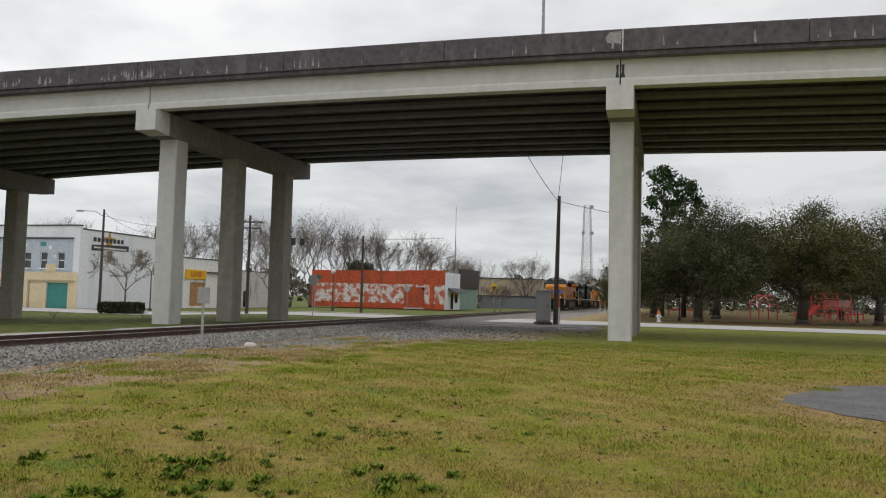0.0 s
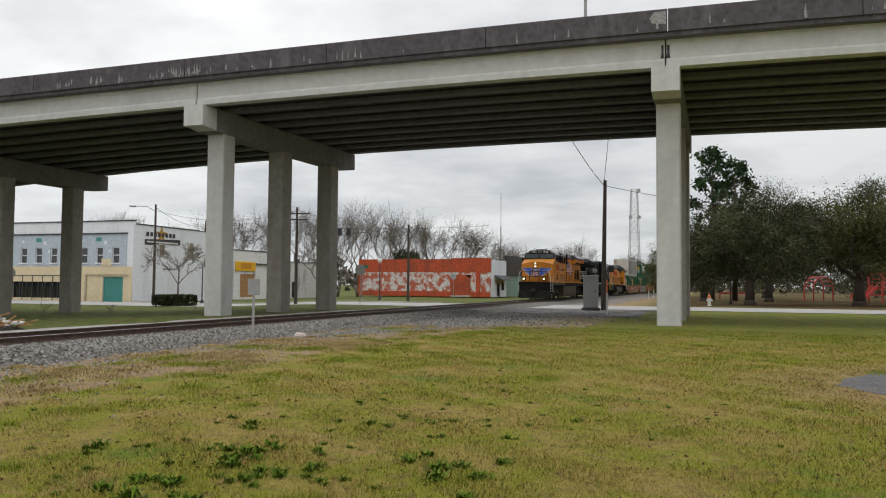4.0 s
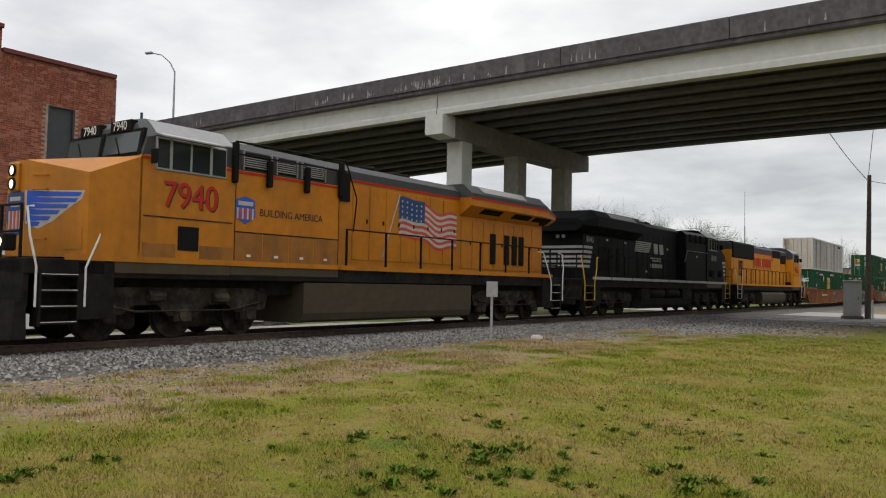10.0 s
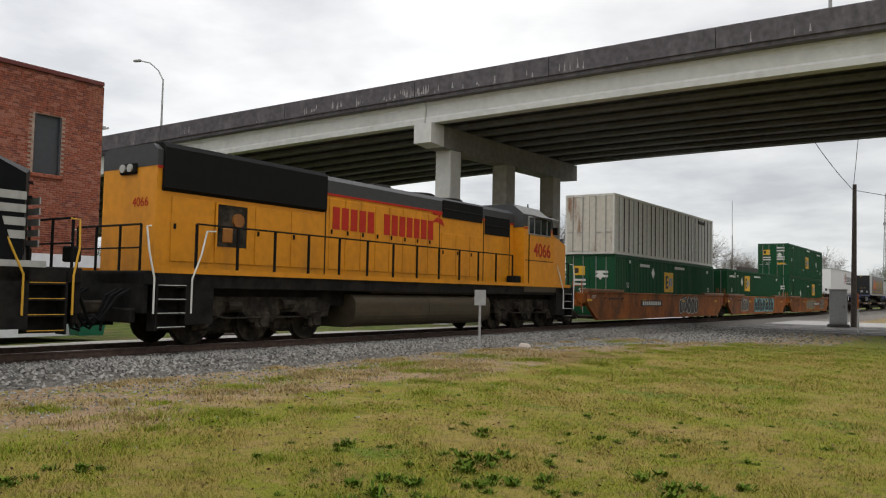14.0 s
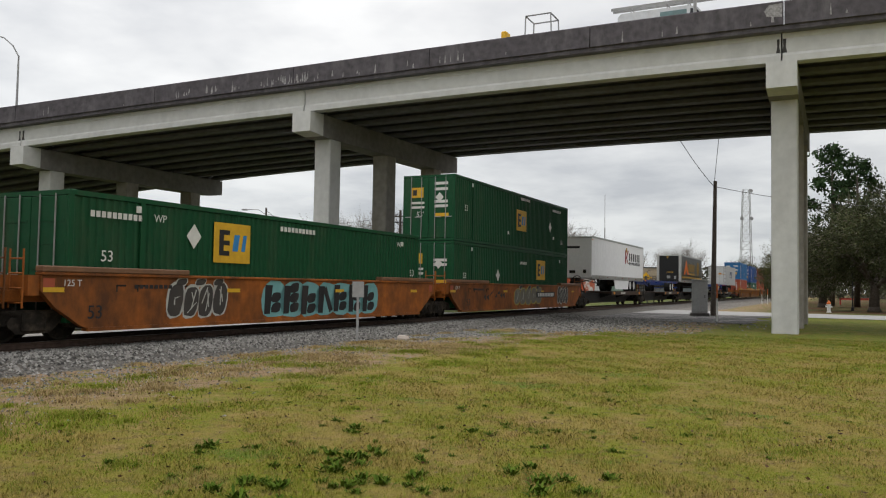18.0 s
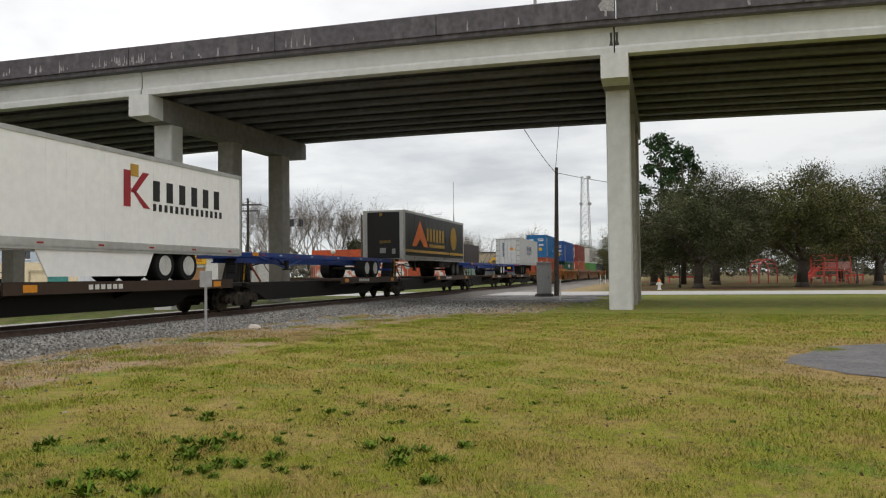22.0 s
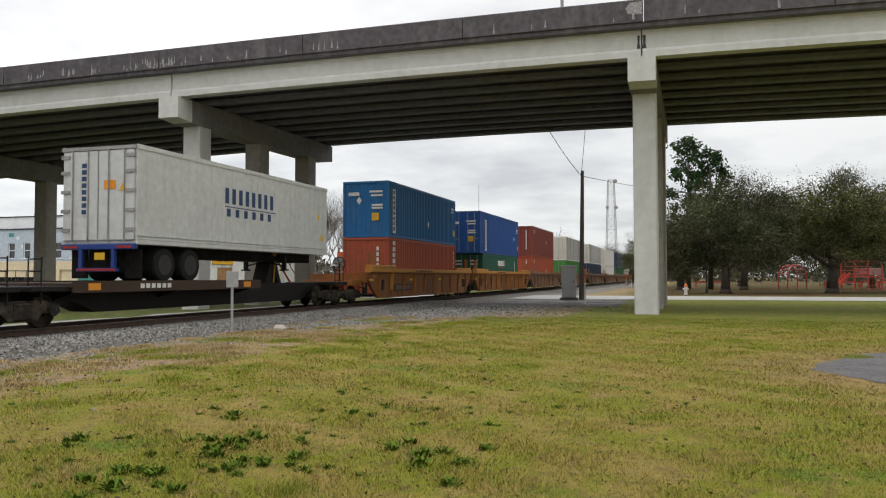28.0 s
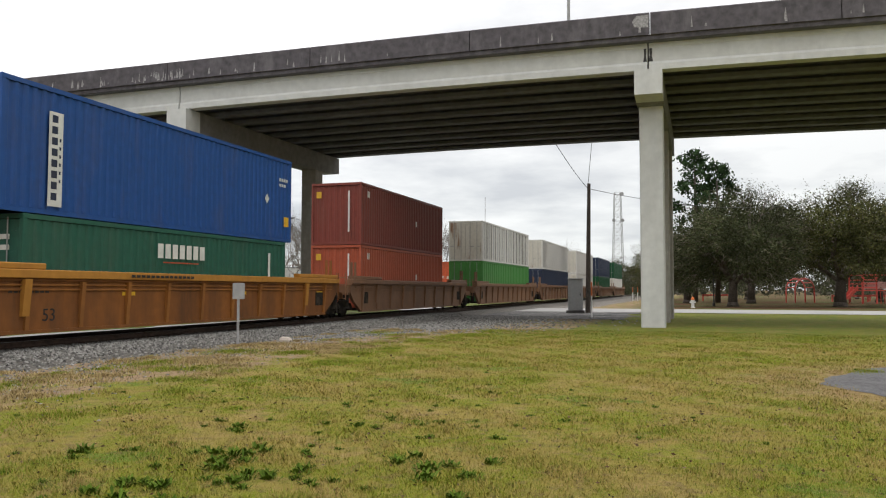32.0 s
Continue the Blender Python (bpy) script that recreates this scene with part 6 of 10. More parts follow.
def spine_car(s0, s1, first, last, deck_at, hitch_at):
    L = s1 - s0
    c = thing("spine_car", "low black spine car with a trailer hitch and rusty wheel decks", "rail car", "freight cars of the train")
    part("centre_sill", Mesh().prism([(0.2, 0.62), (2.2, 0.62), (3.0, 0.30), (L - 3.0, 0.30), (L - 2.2, 0.62), (L - 0.2, 0.62), (L - 0.2, 1.02), (0.2, 1.02)], "y", -0.42, 0.42), SPINE, c)
    a, b = deck_at
    dk = part("wheel_deck", Mesh().soft(a, b, -1.3, 1.3, 0.98, 1.12, 0.02).box(a, b, -1.34, -1.28, 0.86, 1.16).box(a, b, 1.28, 1.34, 0.86, 1.16), DECK_RUST, c, "rusty wheel deck")
    for k in (0.08, 0.9):
        part("reflector", Mesh().box(a + (b - a) * k - 0.22, a + (b - a) * k + 0.22, -1.352, -1.34, 0.92, 1.10), ORANGE_MARK, dk)
    for i in range(6):
        part("number_bar", Mesh().box(a + (b - a) * 0.28 + i * 0.24, a + (b - a) * 0.28 + 0.16 + i * 0.24, -1.35, -1.34, 0.95, 1.08), MARK_WHITE, dk)
    for x in (a + 0.3, (a + b) / 2, b - 0.3):
        part("outrigger", Mesh().prism([(-1.3, 0.98), (-0.3, 0.98), (-0.3, 0.6), (-1.2, 0.88)], "x", x - 0.06, x + 0.06), SPINE, dk)
        part("outrigger", Mesh().prism([(0.3, 0.98), (1.3, 0.98), (1.2, 0.88), (0.3, 0.6)], "x", x - 0.06, x + 0.06), SPINE, dk)
    for e in (0.0, L):
        part("end_platform", Mesh().soft(max(0, e - 1.3), min(L, e + 1.3), -1.2, 1.2, 0.9, 1.04, 0.02), SPINE, c)
    h = Mesh()
    x = hitch_at
    h.prism([(x - 0.28, 1.02), (x + 0.2, 1.02), (x + 0.5, 2.1), (x + 0.22, 2.16)], "y", -0.3, 0.3)
    h.prism([(x + 0.8, 1.02), (x + 1.05, 1.02), (x + 0.55, 2.1), (x + 0.35, 2.1)], "y", -0.25, 0.25)
    h.soft(x - 0.1, x + 1.0, -0.45, 0.45, 2.08, 2.2, 0.03)
    hitch = part("trailer_hitch", h, SPINE, c)
    part("hitch_strut", Mesh().rod((x + 1.7, -0.3, 1.06), (x + 0.6, -0.3, 1.95), 0.045, 6).rod((x + 1.7, 0.3, 1.06), (x + 0.6, 0.3, 1.95), 0.045, 6), RUST_RED, hitch, "rust-red folding strut")
    part("hitch_marker", Mesh().soft(x - 0.12, x + 0.2, -0.5, -0.46, 2.06, 2.2, 0.01), MARK_YELLOW, hitch)
    part("hitch_lever", Mesh().rod((x + 0.25, -0.36, 1.05), (x + 0.4, -0.36, 2.05), 0.03, 6), MARK_YELLOW, hitch)
    if first:
        bogie(c, 1.25)
    bogie(c, L + 0.15 if not last else L - 1.2)
    if first or last:
        bx = 0.25 if first else L - 0.25
        bk = Mesh().pipe([(bx, -0.9 + 0.3 * math.cos(math.pi * i / 9), 1.85 + 0.3 * math.sin(math.pi * i / 9)) for i in range(19)], 0.025, 6)
        for i in range(5):
            bk.rod((bx + 0.06, -0.9, 1.85), (bx, -0.9 + 0.3 * math.cos(i * 1.257), 1.85 + 0.3 * math.sin(i * 1.257)), 0.018, 5)
        part("brake_wheel", bk.rod((bx + 0.06, -0.9, 1.0), (bx + 0.06, -0.9, 1.85), 0.04, 6), SPINE, c)
    for e in (0.35, L - 0.35):
        rig = Mesh().rod((e, -1.15, 0.62), (e, -1.15, 1.75), 0.022, 6).rod((e, -0.75, 0.62), (e, -0.75, 1.75), 0.022, 6)
        for zz in (0.8, 1.1, 1.4, 1.7):
            rig.rod((e, -1.15, zz), (e, -0.75, zz), 0.018, 5)
        part("ladder", rig, SPINE, c)
    on_train(c, s0, 0, 0)


def road_wheels(parent, xs, rim, y=0.95, r=0.5, z=1.12):
    for x in xs:
        for s in (-1, 1):
            w = part("wheel", Mesh().lathe([(r - 0.16, -0.27), (r - 0.03, -0.26), (r, -0.2), (r, 0.2), (r - 0.03, 0.26), (r - 0.16, 0.27)], 20, (x, s * y, z + r), "y"), RUBBER, parent, "black road tyre", smooth=False)
            part("rim", Mesh().lathe([(0.31, s * 0.272), (0.31, s * 0.24), (0.27, s * 0.16), (0.2, s * 0.13), (0.13, s * 0.15), (0.01, s * 0.15)], 18, (x, s * y, z + r), "y"), rim, w)
            hub = Mesh().lathe([(0.12, s * 0.15), (0.12, s * 0.22), (0.08, s * 0.27), (0.01, s * 0.27)], 12, (x, s * y, z + r), "y")
            for h in range(6):
                ca, sa = 0.2 * math.cos(h * 1.047), 0.2 * math.sin(h * 1.047)
                hub.rod((x + ca, s * (y + 0.12), z + r + sa), (x + ca, s * (y + 0.152), z + r + sa), 0.035, 7)
            part("hub", hub, GRIME, w)
        part("axle_beam", Mesh().rod((x, -y, z + r), (x, y, z + r), 0.07, 8), GRIME, parent)


def landing_gear(parent, x, z1=2.1):
    for s in (-1, 1):
        part("landing_leg", Mesh().box(x - 0.07, x + 0.07, s * 0.85 - 0.07, s * 0.85 + 0.07, 1.55, z1).box(x - 0.13, x + 0.13, s * 0.85 - 0.13, s * 0.85 + 0.13, 1.5, 1.56), SPINE, parent)
    part("leg_brace", Mesh().rod((x, -0.8, 1.7), (x, 0.8, 2.05), 0.03, 6).rod((x, 0.8, 1.7), (x, -0.8, 2.05), 0.03, 6).rod((x - 0.9, -0.7, 2.1), (x, -0.8, 1.65), 0.03, 6), SPINE, parent)


def box_body(c, x0, x1, z0, z1, skin, trim, hw=1.28, posts=16):
    b = part("box_body", Mesh().soft(x0, x1, -hw, hw, z0, z1, 0.02), skin, c)
    for z in (z0 - 0.02, z1 - 0.10):
        part("side_rail", Mesh().box(x0 - 0.01, x1 + 0.01, -hw - 0.02, -hw + 0.01, z, z + 0.13).box(x0 - 0.01, x1 + 0.01, hw - 0.01, hw + 0.02, z, z + 0.13), trim, b)
    seams = Mesh()
    for i in range(1, posts):
        x = x0 + (x1 - x0) * i / posts
        seams.box(x - 0.012, x + 0.012, -hw - 0.004, -hw + 0.004, z0 + 0.12, z1 - 0.12)
    part("panel_seams", seams, skin, b)
    return b


def letter_bars(parent, x0, x1, z, h, n, material, y, gap=0.22):
    step = (x1 - x0) / n
    for i in range(n):
        part("letter_bar", Mesh().box(x0 + i * step, x0 + (i + 1 - gap) * step, y - 0.006, y + 0.004, z - h / 2, z + h / 2), material, parent)


TAIL_RED = colour("red_tail_lens", (0.30, 0.02, 0.015))


def chassis(s0, length, wheels, hitch_low=0.0, label="empty blue container chassis riding on a spine car"):
    c = thing("container_chassis", label, "trailer chassis", "trailers on the train")
    for s in (-1, 1):
        y = s * 0.5
        part("main_rail", Mesh().prism([(y - 0.08, 1.78), (y + 0.08, 1.78), (y + 0.08, 1.82), (y + 0.02, 1.82), (y + 0.02, 2.08), (y + 0.08, 2.08), (y + 0.08, 2.12), (y - 0.08, 2.12), (y - 0.08, 2.08), (y - 0.02, 2.08), (y - 0.02, 1.82), (y - 0.08, 1.82)], "x", 0, length), CHASSIS_BLUE, c)
    for x in (0.0, 2.6, length / 2, length - 3.0, length - 0.25):
        part("crossmember", Mesh().soft(x, x + 0.22, -1.22, 1.22, 1.95, 2.16, 0.02), CHASSIS_BLUE, c)
    sd = Mesh().box(0.2, length, -1.24, -1.16, 2.0, 2.16).box(0.2, length, 1.16, 1.24, 2.0, 2.16)
    rail = part("outer_rail", sd, CHASSIS_BLUE, c)
    for i in range(11):
        x = 0.6 + i * (length - 1.2) / 10
        part("reflector", Mesh().box(x, x + 0.2, -1.252, -1.24, 2.04, 2.10), RIM_WHITE if i % 2 else LOGO_RED, rail)
    landing_gear(c, 3.4, 1.9)
    part("brace", Mesh().rod((3.4, -0.8, 1.6), (1.6, -0.6, 2.0), 0.04, 6).rod((3.4, -0.8, 1.6), (5.2, -0.6, 1.9), 0.04, 6), CHASSIS_BLUE, c)
    road_wheels(c, wheels, RIM_WHITE)
    part("bumper", Mesh().box(length - 0.2, length - 0.05, -1.2, 1.2, 1.5, 1.62).box(length - 0.18, length - 0.08, -0.5, -0.4, 1.6, 2.0).box(length - 0.18, length - 0.08, 0.4, 0.5, 1.6, 2.0), CHASSIS_BLUE, c)
    part("marker_light", Mesh().box(-0.03, 0.3, -1.27, -1.2, 2.02, 2.15), ORANGE_MARK, c)
    on_train(c, s0, 0, 0)


def build_trailers():
    spine_car(71.6, 90.1, True, False, (7.5, 17.6), 2.6)
    spine_car(90.4, 107.7, False, False, (8.6, 16.6), 1.0)
    spine_car(108.0, 125.1, False, False, (7.0, 16.2), 1.0)
    spine_car(125.4, 143.1, False, False, (7.2, 16.6), 0.6)
    spine_car(143.4, 161.4, False, True, (1.2, 10.2), 12.6)

    c = thing("semi_trailer", "white box semi-trailer with a red and black logo", "trailer", "trailers on the train")
    b = box_body(c, 0, 15.9, 2.05, 4.86, TRAILER_WHITE, ALUMINIUM, posts=22)
    part("nose_rail", Mesh().box(-0.015, 0.0, -1.28, 1.28, 4.74, 4.86), ALUMINIUM, b)
    part("skirt", Mesh().prism([(6.2, 1.95), (6.6, 1.3), (10.5, 1.3), (10.9, 2.05), (6.2, 2.05)], "y", -1.26, -1.23), TRAILER_WHITE, c, "white side skirt")
    part("lower_rail", Mesh().box(0.2, 15.8, -1.3, -1.2, 1.98, 2.07), ALUMINIUM, c)
    road_wheels(c, (11.5, 12.75), RIM_WHITE)
    landing_gear(c, 3.2)
    part("running_gear", Mesh().box(10.6, 14.2, -0.5, 0.5, 1.7, 2.05), GRIME, c)
    # emblem and name as plain shapes
    part("emblem", Mesh().box(9.45, 9.75, -1.294, -1.284, 3.3, 4.35).prism([(9.75, 3.75), (10.3, 4.35), (10.6, 4.35), (9.95, 3.7)], "y", -1.294, -1.284).prism([(9.75, 3.85), (9.95, 3.8), (10.65, 3.3), (10.35, 3.3)], "y", -1.294, -1.284), LOGO_RED, c, "red emblem")
    part("emblem_helmet", Mesh().box(9.75, 10.1, -1.297, -1.285, 4.2, 4.55), GOLD, c)
    letter_bars(c, 10.8, 14.8, 3.86, 0.62, 6, INK, -1.288, 0.52)
    letter_bars(c, 10.8, 14.75, 3.36, 0.22, 14, INK, -1.288, 0.5)
    part("bottom_rail", Mesh().box(0.1, 15.9, -1.305, -1.285, 2.06, 2.26), ALUMINIUM, c, "dull aluminium bottom rail")
    for i in range(14):
        part("reflector", Mesh().box(0.7 + i * 1.1, 0.92 + i * 1.1, -1.31, -1.305, 2.12, 2.17), TAIL_RED if i % 2 else RIM_WHITE, c)
    part("rear_frame", Mesh().box(15.82, 15.93, -1.3, -1.2, 2.0, 4.86), ALUMINIUM, c)
    fr = part("front_mark", Mesh().box(-0.012, -0.002, 0.55, 0.75, 4.0, 4.25), LOGO_RED, c)
    part("front_mark_bar", Mesh().box(-0.012, -0.002, -0.45, 0.45, 4.05, 4.2), INK, fr)
    part("front_unit", Mesh().box(-0.08, 0.0, -0.15, 0.25, 2.35, 2.55).box(-0.05, 0.0, -0.9, -0.7, 2.35, 2.6), GRIME, c)
    part("marker_light", Mesh().box(0.1, 0.3, -1.30, -1.28, 4.62, 4.7), ORANGE_MARK, c)
    on_train(c, 73.95, 0, 0)

    chassis(90.9, 15.7, (11.75, 12.95))

    c = thing("semi_trailer", "black box semi-trailer with an orange triangle and gold lettering bars", "trailer", "trailers on the train")
    b = box_body(c, 0, 14.3, 2.25, 5.08, TRAILER_BLACK, ALUMINIUM, posts=14)
    for y0, y1 in ((-1.29, -1.0), (1.0, 1.29)):
        part("corner_post", Mesh().soft(-0.03, 0.3, y0, y1, 2.2, 5.08, 0.04), ALUMINIUM, b, "bright aluminium corner post")
    part("rear_post", Mesh().soft(14.15, 14.32, -1.295, -1.1, 2.2, 5.08, 0.02), ALUMINIUM, b)
    part("top_rail", Mesh().box(-0.01, 14.3, -1.296, -1.27, 4.96, 5.085).box(-0.02, 0, -1.2, 1.2, 4.98, 5.085), ALUMINIUM, b)
    low = part("bottom_rail", Mesh().box(-0.01, 14.3, -1.30, -1.26, 2.14, 2.40), ALUMINIUM, b)
    for i in range(12):
        part("reflector", Mesh().box(0.7 + i * 1.13, 1.0 + i * 1.13, -1.305, -1.30, 2.24, 2.30), LOGO_RED if i % 2 else RIM_WHITE, low)
    part("triangle", Mesh().prism([(1.55, 3.0), (3.2, 4.62), (4.95, 3.0), (4.0, 3.0), (3.2, 3.5), (2.4, 3.0)], "y", -1.292, -1.284), LOGO_ORANGE, c, "orange triangle")
    letter_bars(c, 4.6, 9.0, 3.82, 0.85, 6, GOLD, -1.292, 0.42)
    letter_bars(c, 5.2, 8.9, 3.12, 0.22, 16, GOLD, -1.292)
    part("gold_band", Mesh().box(0.35, 10.0, -1.292, -1.284, 2.62, 2.78).box(12.2, 14.1, -1.292, -1.284, 2.62, 2.78), GOLD, c, "thin gold band")
    globe = Mesh().lathe([(0.82, 0), (0.82, -0.006), (0.72, -0.006), (0.72, 0)], 28, (11.35, -1.284, 3.8), "y")
    g = part("globe_ring", globe, GOLD, c)
    for dx, dz, w, h in ((-0.3, 0.15, 0.35, 0.5), (0.2, 0.2, 0.45, 0.4), (0.25, -0.25, 0.25, 0.4), (-0.2, -0.3, 0.2, 0.35)):
        part("globe_land", Mesh().prism([(11.35 + dx - w / 2, 3.8 + dz), (11.35 + dx, 3.8 + dz + h / 2), (11.35 + dx + w / 2, 3.8 + dz + 0.05), (11.35 + dx + 0.05, 3.8 + dz - h / 2)], "y", -1.291, -1.284), GOLD, g)
    letter_bars(c, 10.3, 12.4, 2.7, 0.2, 10, GOLD, -1.292)
    lm = part("front_number", words("254038", 0.24, GOLD), None, c)
    lm.matrix_basis = pose(-0.012, -0.1, 3.2, 0, 0, -90)
    part("front_box", Mesh().box(-0.06, 0.0, -0.15, 0.2, 2.55, 2.85), STEEL_GREY, c)
    part("front_box", Mesh().box(-0.04, 0, -0.75, -0.55, 2.5, 2.8), STEEL_GREY, c)
    part("roundel", Mesh().rod((-0.02, 0.15, 4.85), (0.0, 0.15, 4.85), 0.1, 14), GOLD, c)
    road_wheels(c, (11.5, 12.7), RIM_DARK)
    landing_gear(c, 3.3)
    part("running_gear", Mesh().box(8.2, 13.4, -1.1, 1.1, 1.75, 2.2), GRIME, c)
    on_train(c, 108.5, 0, 0)

    chassis(125.6, 15.2, (11.8, 13.0))

    c = thing("refrigerated_trailer", "pale grey reefer container trailer with navy lettering bars", "trailer", "trailers on the train")
    b = box_body(c, 0, 12.1, 2.2, 4.98, REEFER_WHITE, REEFER_WHITE, posts=30)
    part("base_ribs", Mesh().box(0, 12.1, -1.31, -1.27, 2.2, 2.26).box(0, 12.1, -1.31, -1.27, 2.32, 2.36).box(0, 12.1, -1.31, -1.27, 2.42, 2.46), REEFER_WHITE, b)
    for s in (-1, 1):
        y0, y1 = (-1.22, -0.02) if s < 0 else (0.02, 1.22)
        d = part("door", Mesh().soft(-0.07, 0.0, y0, y1, 2.3, 4.86, 0.02), REEFER_WHITE, c)
        for k in (0.25, 0.7):
            y = y0 + (y1 - y0) * k
            part("locking_bar", Mesh().rod((-0.1, y, 2.25), (-0.1, y, 4.9), 0.022, 6), STEEL_GREY, d)
        for z in (2.6, 3.15, 3.7, 4.25, 4.7):
            yy = y0 if s < 0 else y1
            part("hinge", Mesh().box(-0.1, -0.05, yy - 0.05 if s < 0 else yy - 0.25, yy + 0.25 if s < 0 else yy + 0.05, z - 0.05, z + 0.05), STEEL_GREY, d)
    part("warning_plate", Mesh().box(-0.085, -0.07, -0.62, -0.22, 3.75, 4.0), ORANGE_MARK, c, "orange warning plate")
    part("warning_triangle", Mesh().prism([(-1.0, 3.7), (-0.74, 3.7), (-0.87, 3.95)], "x", -0.085, -0.07), MARK_YELLOW, c)
    vb = part("vertical_mark", Mesh().box(-0.085, -0.07, 0.3, 0.6, 3.0, 4.6), RIM_WHITE, c)
    for i in range(8):
        part("letter_bar", Mesh().box(-0.092, -0.084, 0.38, 0.54, 3.05 + i * 0.19, 3.18 + i * 0.19), NAVY_INK, vb)
    letter_bars(c, 4.4, 7.75, 3.98, 0.52, 8, NAVY_INK, -1.288, 0.5)
    part("name_rule", Mesh().box(4.4, 7.75, -1.292, -1.284, 3.60, 3.63), NAVY_INK, c)
    letter_bars(c, 4.5, 7.7, 3.42, 0.26, 6, NAVY_INK, -1.288, 0.6)
    part("warning_plate", Mesh().box(11.5, 11.75, -1.292, -1.284, 2.75, 3.0), MARK_YELLOW, c)
    part("warning_triangle", Mesh().prism([(11.15, 3.62), (11.4, 3.62), (11.275, 3.88)], "y", -1.292, -1.284), MARK_YELLOW, c)
    part("header_rail", Mesh().box(-0.08, 0.0, -1.28, 1.28, 4.88, 4.98), STEEL_GREY, c)
    part("rear_bumper", Mesh().soft(-0.1, 0.12, -1.25, 1.25, 2.04, 2.2, 0.02).box(-0.1, 0.0, -0.62, -0.5, 1.5, 2.05).box(-0.1, 0.0, 0.5, 0.62, 1.5, 2.05).box(-0.1, 0.02, -0.7, 0.7, 1.42, 1.52), CHASSIS_BLUE, c, "blue chassis tail with lamps")
    part("reflector_strip", Mesh().box(-0.112, -0.1, -0.66, 0.66, 1.44, 1.50), TAIL_RED, c, "red and white reflector strip")
    for y in (-1.2, 0.66):
        part("tail_lamp", Mesh().box(-0.115, -0.1, y, y + 0.5, 2.08, 2.15), TAIL_RED, c)
        part("mud_flap", Mesh().soft(0.3, 0.34, y - 0.02, y + 0.56, 1.22, 2.05, 0.01), BLACK_STEEL, c)
    part("tail_plate", Mesh().box(-0.12, -0.1, -0.3, 0.05, 1.75, 1.95), MARK_YELLOW, c)
    road_wheels(c, (1.35, 2.6), RIM_DARK)
    part("running_gear", Mesh().box(0.2, 12.0, -0.5, 0.5, 1.85, 2.2).box(0.2, 0.6, -0.5, 0.5, 1.4, 1.9), BLACK_STEEL, c)
    landing_gear(c, 9.2)
    on_train(c, 147.0, 0, 0)


build_trailers()


# ---- streets, buildings and street furniture ----
ASPHALT = paint("worn_asphalt", (0.092, 0.088, 0.088), 0.9, grain=14, vary=0.3, stain=(0.16, 0.155, 0.15), stain_scale=0.7, stain_amount=0.6, bump=0.4)
STREET = paint("pale_concrete_street", (0.36, 0.35, 0.335), 0.9, grain=5, vary=0.12, stain=(0.22, 0.21, 0.2), stain_scale=0.3, stain_amount=0.5, bump=0.2)
CROSSING = paint("gravelly_crossing_asphalt", (0.20, 0.19, 0.178), 0.95, grain=3.2, vary=0.5, stain=(0.045, 0.042, 0.042), stain_scale=0.42, stain_amount=0.85, bump=0.6, edge=(0.46, 0.58))
WALL_WHITE = paint("weathered_white_wall_paint", (0.74, 0.755, 0.78), 0.85, grain=4, vary=0.06, stain=(0.35, 0.34, 0.33), stain_scale=0.5, stain_amount=0.45, streak=4, bump=0.2, edge=(0.5, 0.8))
WALL_GREY = paint("pale_blue_grey_stucco", (0.44, 0.50, 0.56), 0.85, grain=4, vary=0.1, stain=(0.55, 0.55, 0.55), stain_scale=0.9, stain_amount=0.5, bump=0.2, edge=(0.56, 0.66))
WALL_CREAM = paint("cream_wall_paint", (0.66, 0.55, 0.36), 0.8, grain=4, vary=0.06, stain=(0.4, 0.33, 0.22), stain_scale=0.6, stain_amount=0.3, bump=0.15)
TEAL_DOOR = paint("teal_roller_door", (0.06, 0.26, 0.23), 0.6, grain=4, vary=0.08, bump=0.1)
DARK_GLASS = glass("dark_shop_glass", (0.012, 0.013, 0.015))
BRICK = paint("red_brick", (0.26, 0.075, 0.042), 0.9, grain=9, vary=0.35, stain=(0.36, 0.16, 0.10), stain_scale=1.3, stain_amount=0.6, bump=0.4)
MORTAR = paint("pale_mortar", (0.36, 0.27, 0.21), 0.95, grain=9, vary=0.2, bump=0.3)
RED_WALL = paint("peeling_red_and_white_wall_paint", (0.46, 0.080, 0.030), 0.85, grain=4, vary=0.25, stain=(0.17, 0.055, 0.03), stain_scale=0.8, stain_amount=0.75, streak=2.5, bump=0.3, edge=(0.46, 0.66))
PEEL_WHITE = paint("peeling_white_paint", (0.58, 0.55, 0.52), 0.85, grain=3, vary=0.25, stain=(0.40, 0.085, 0.038), stain_scale=1.0, stain_amount=0.95, streak=1.0, bump=0.3, edge=(0.47, 0.54))
CREAM_FAR = paint("faded_buff_wall", (0.45, 0.37, 0.27), 0.9, grain=2, vary=0.1, stain=(0.3, 0.26, 0.2), stain_scale=0.3, stain_amount=0.5)
POLE_WOOD = paint("weathered_pole_wood", (0.075, 0.06, 0.05), 0.9, grain=8, vary=0.25, bump=0.3)
DARK_TRIM = paint("dark_metal_trim", (0.05, 0.05, 0.055), 0.6, vary=0.15)
SIGN_YELLOW = paint("yellow_sign_face", (0.75, 0.42, 0.02), 0.5, vary=0.05)
SIGN_BACK = paint("bare_sign_metal", (0.32, 0.32, 0.32), 0.55, 0.1, vary=0.1)
BOARDS = paint("bare_plywood", (0.40, 0.22, 0.10), 0.8, grain=4, vary=0.2, bump=0.2)
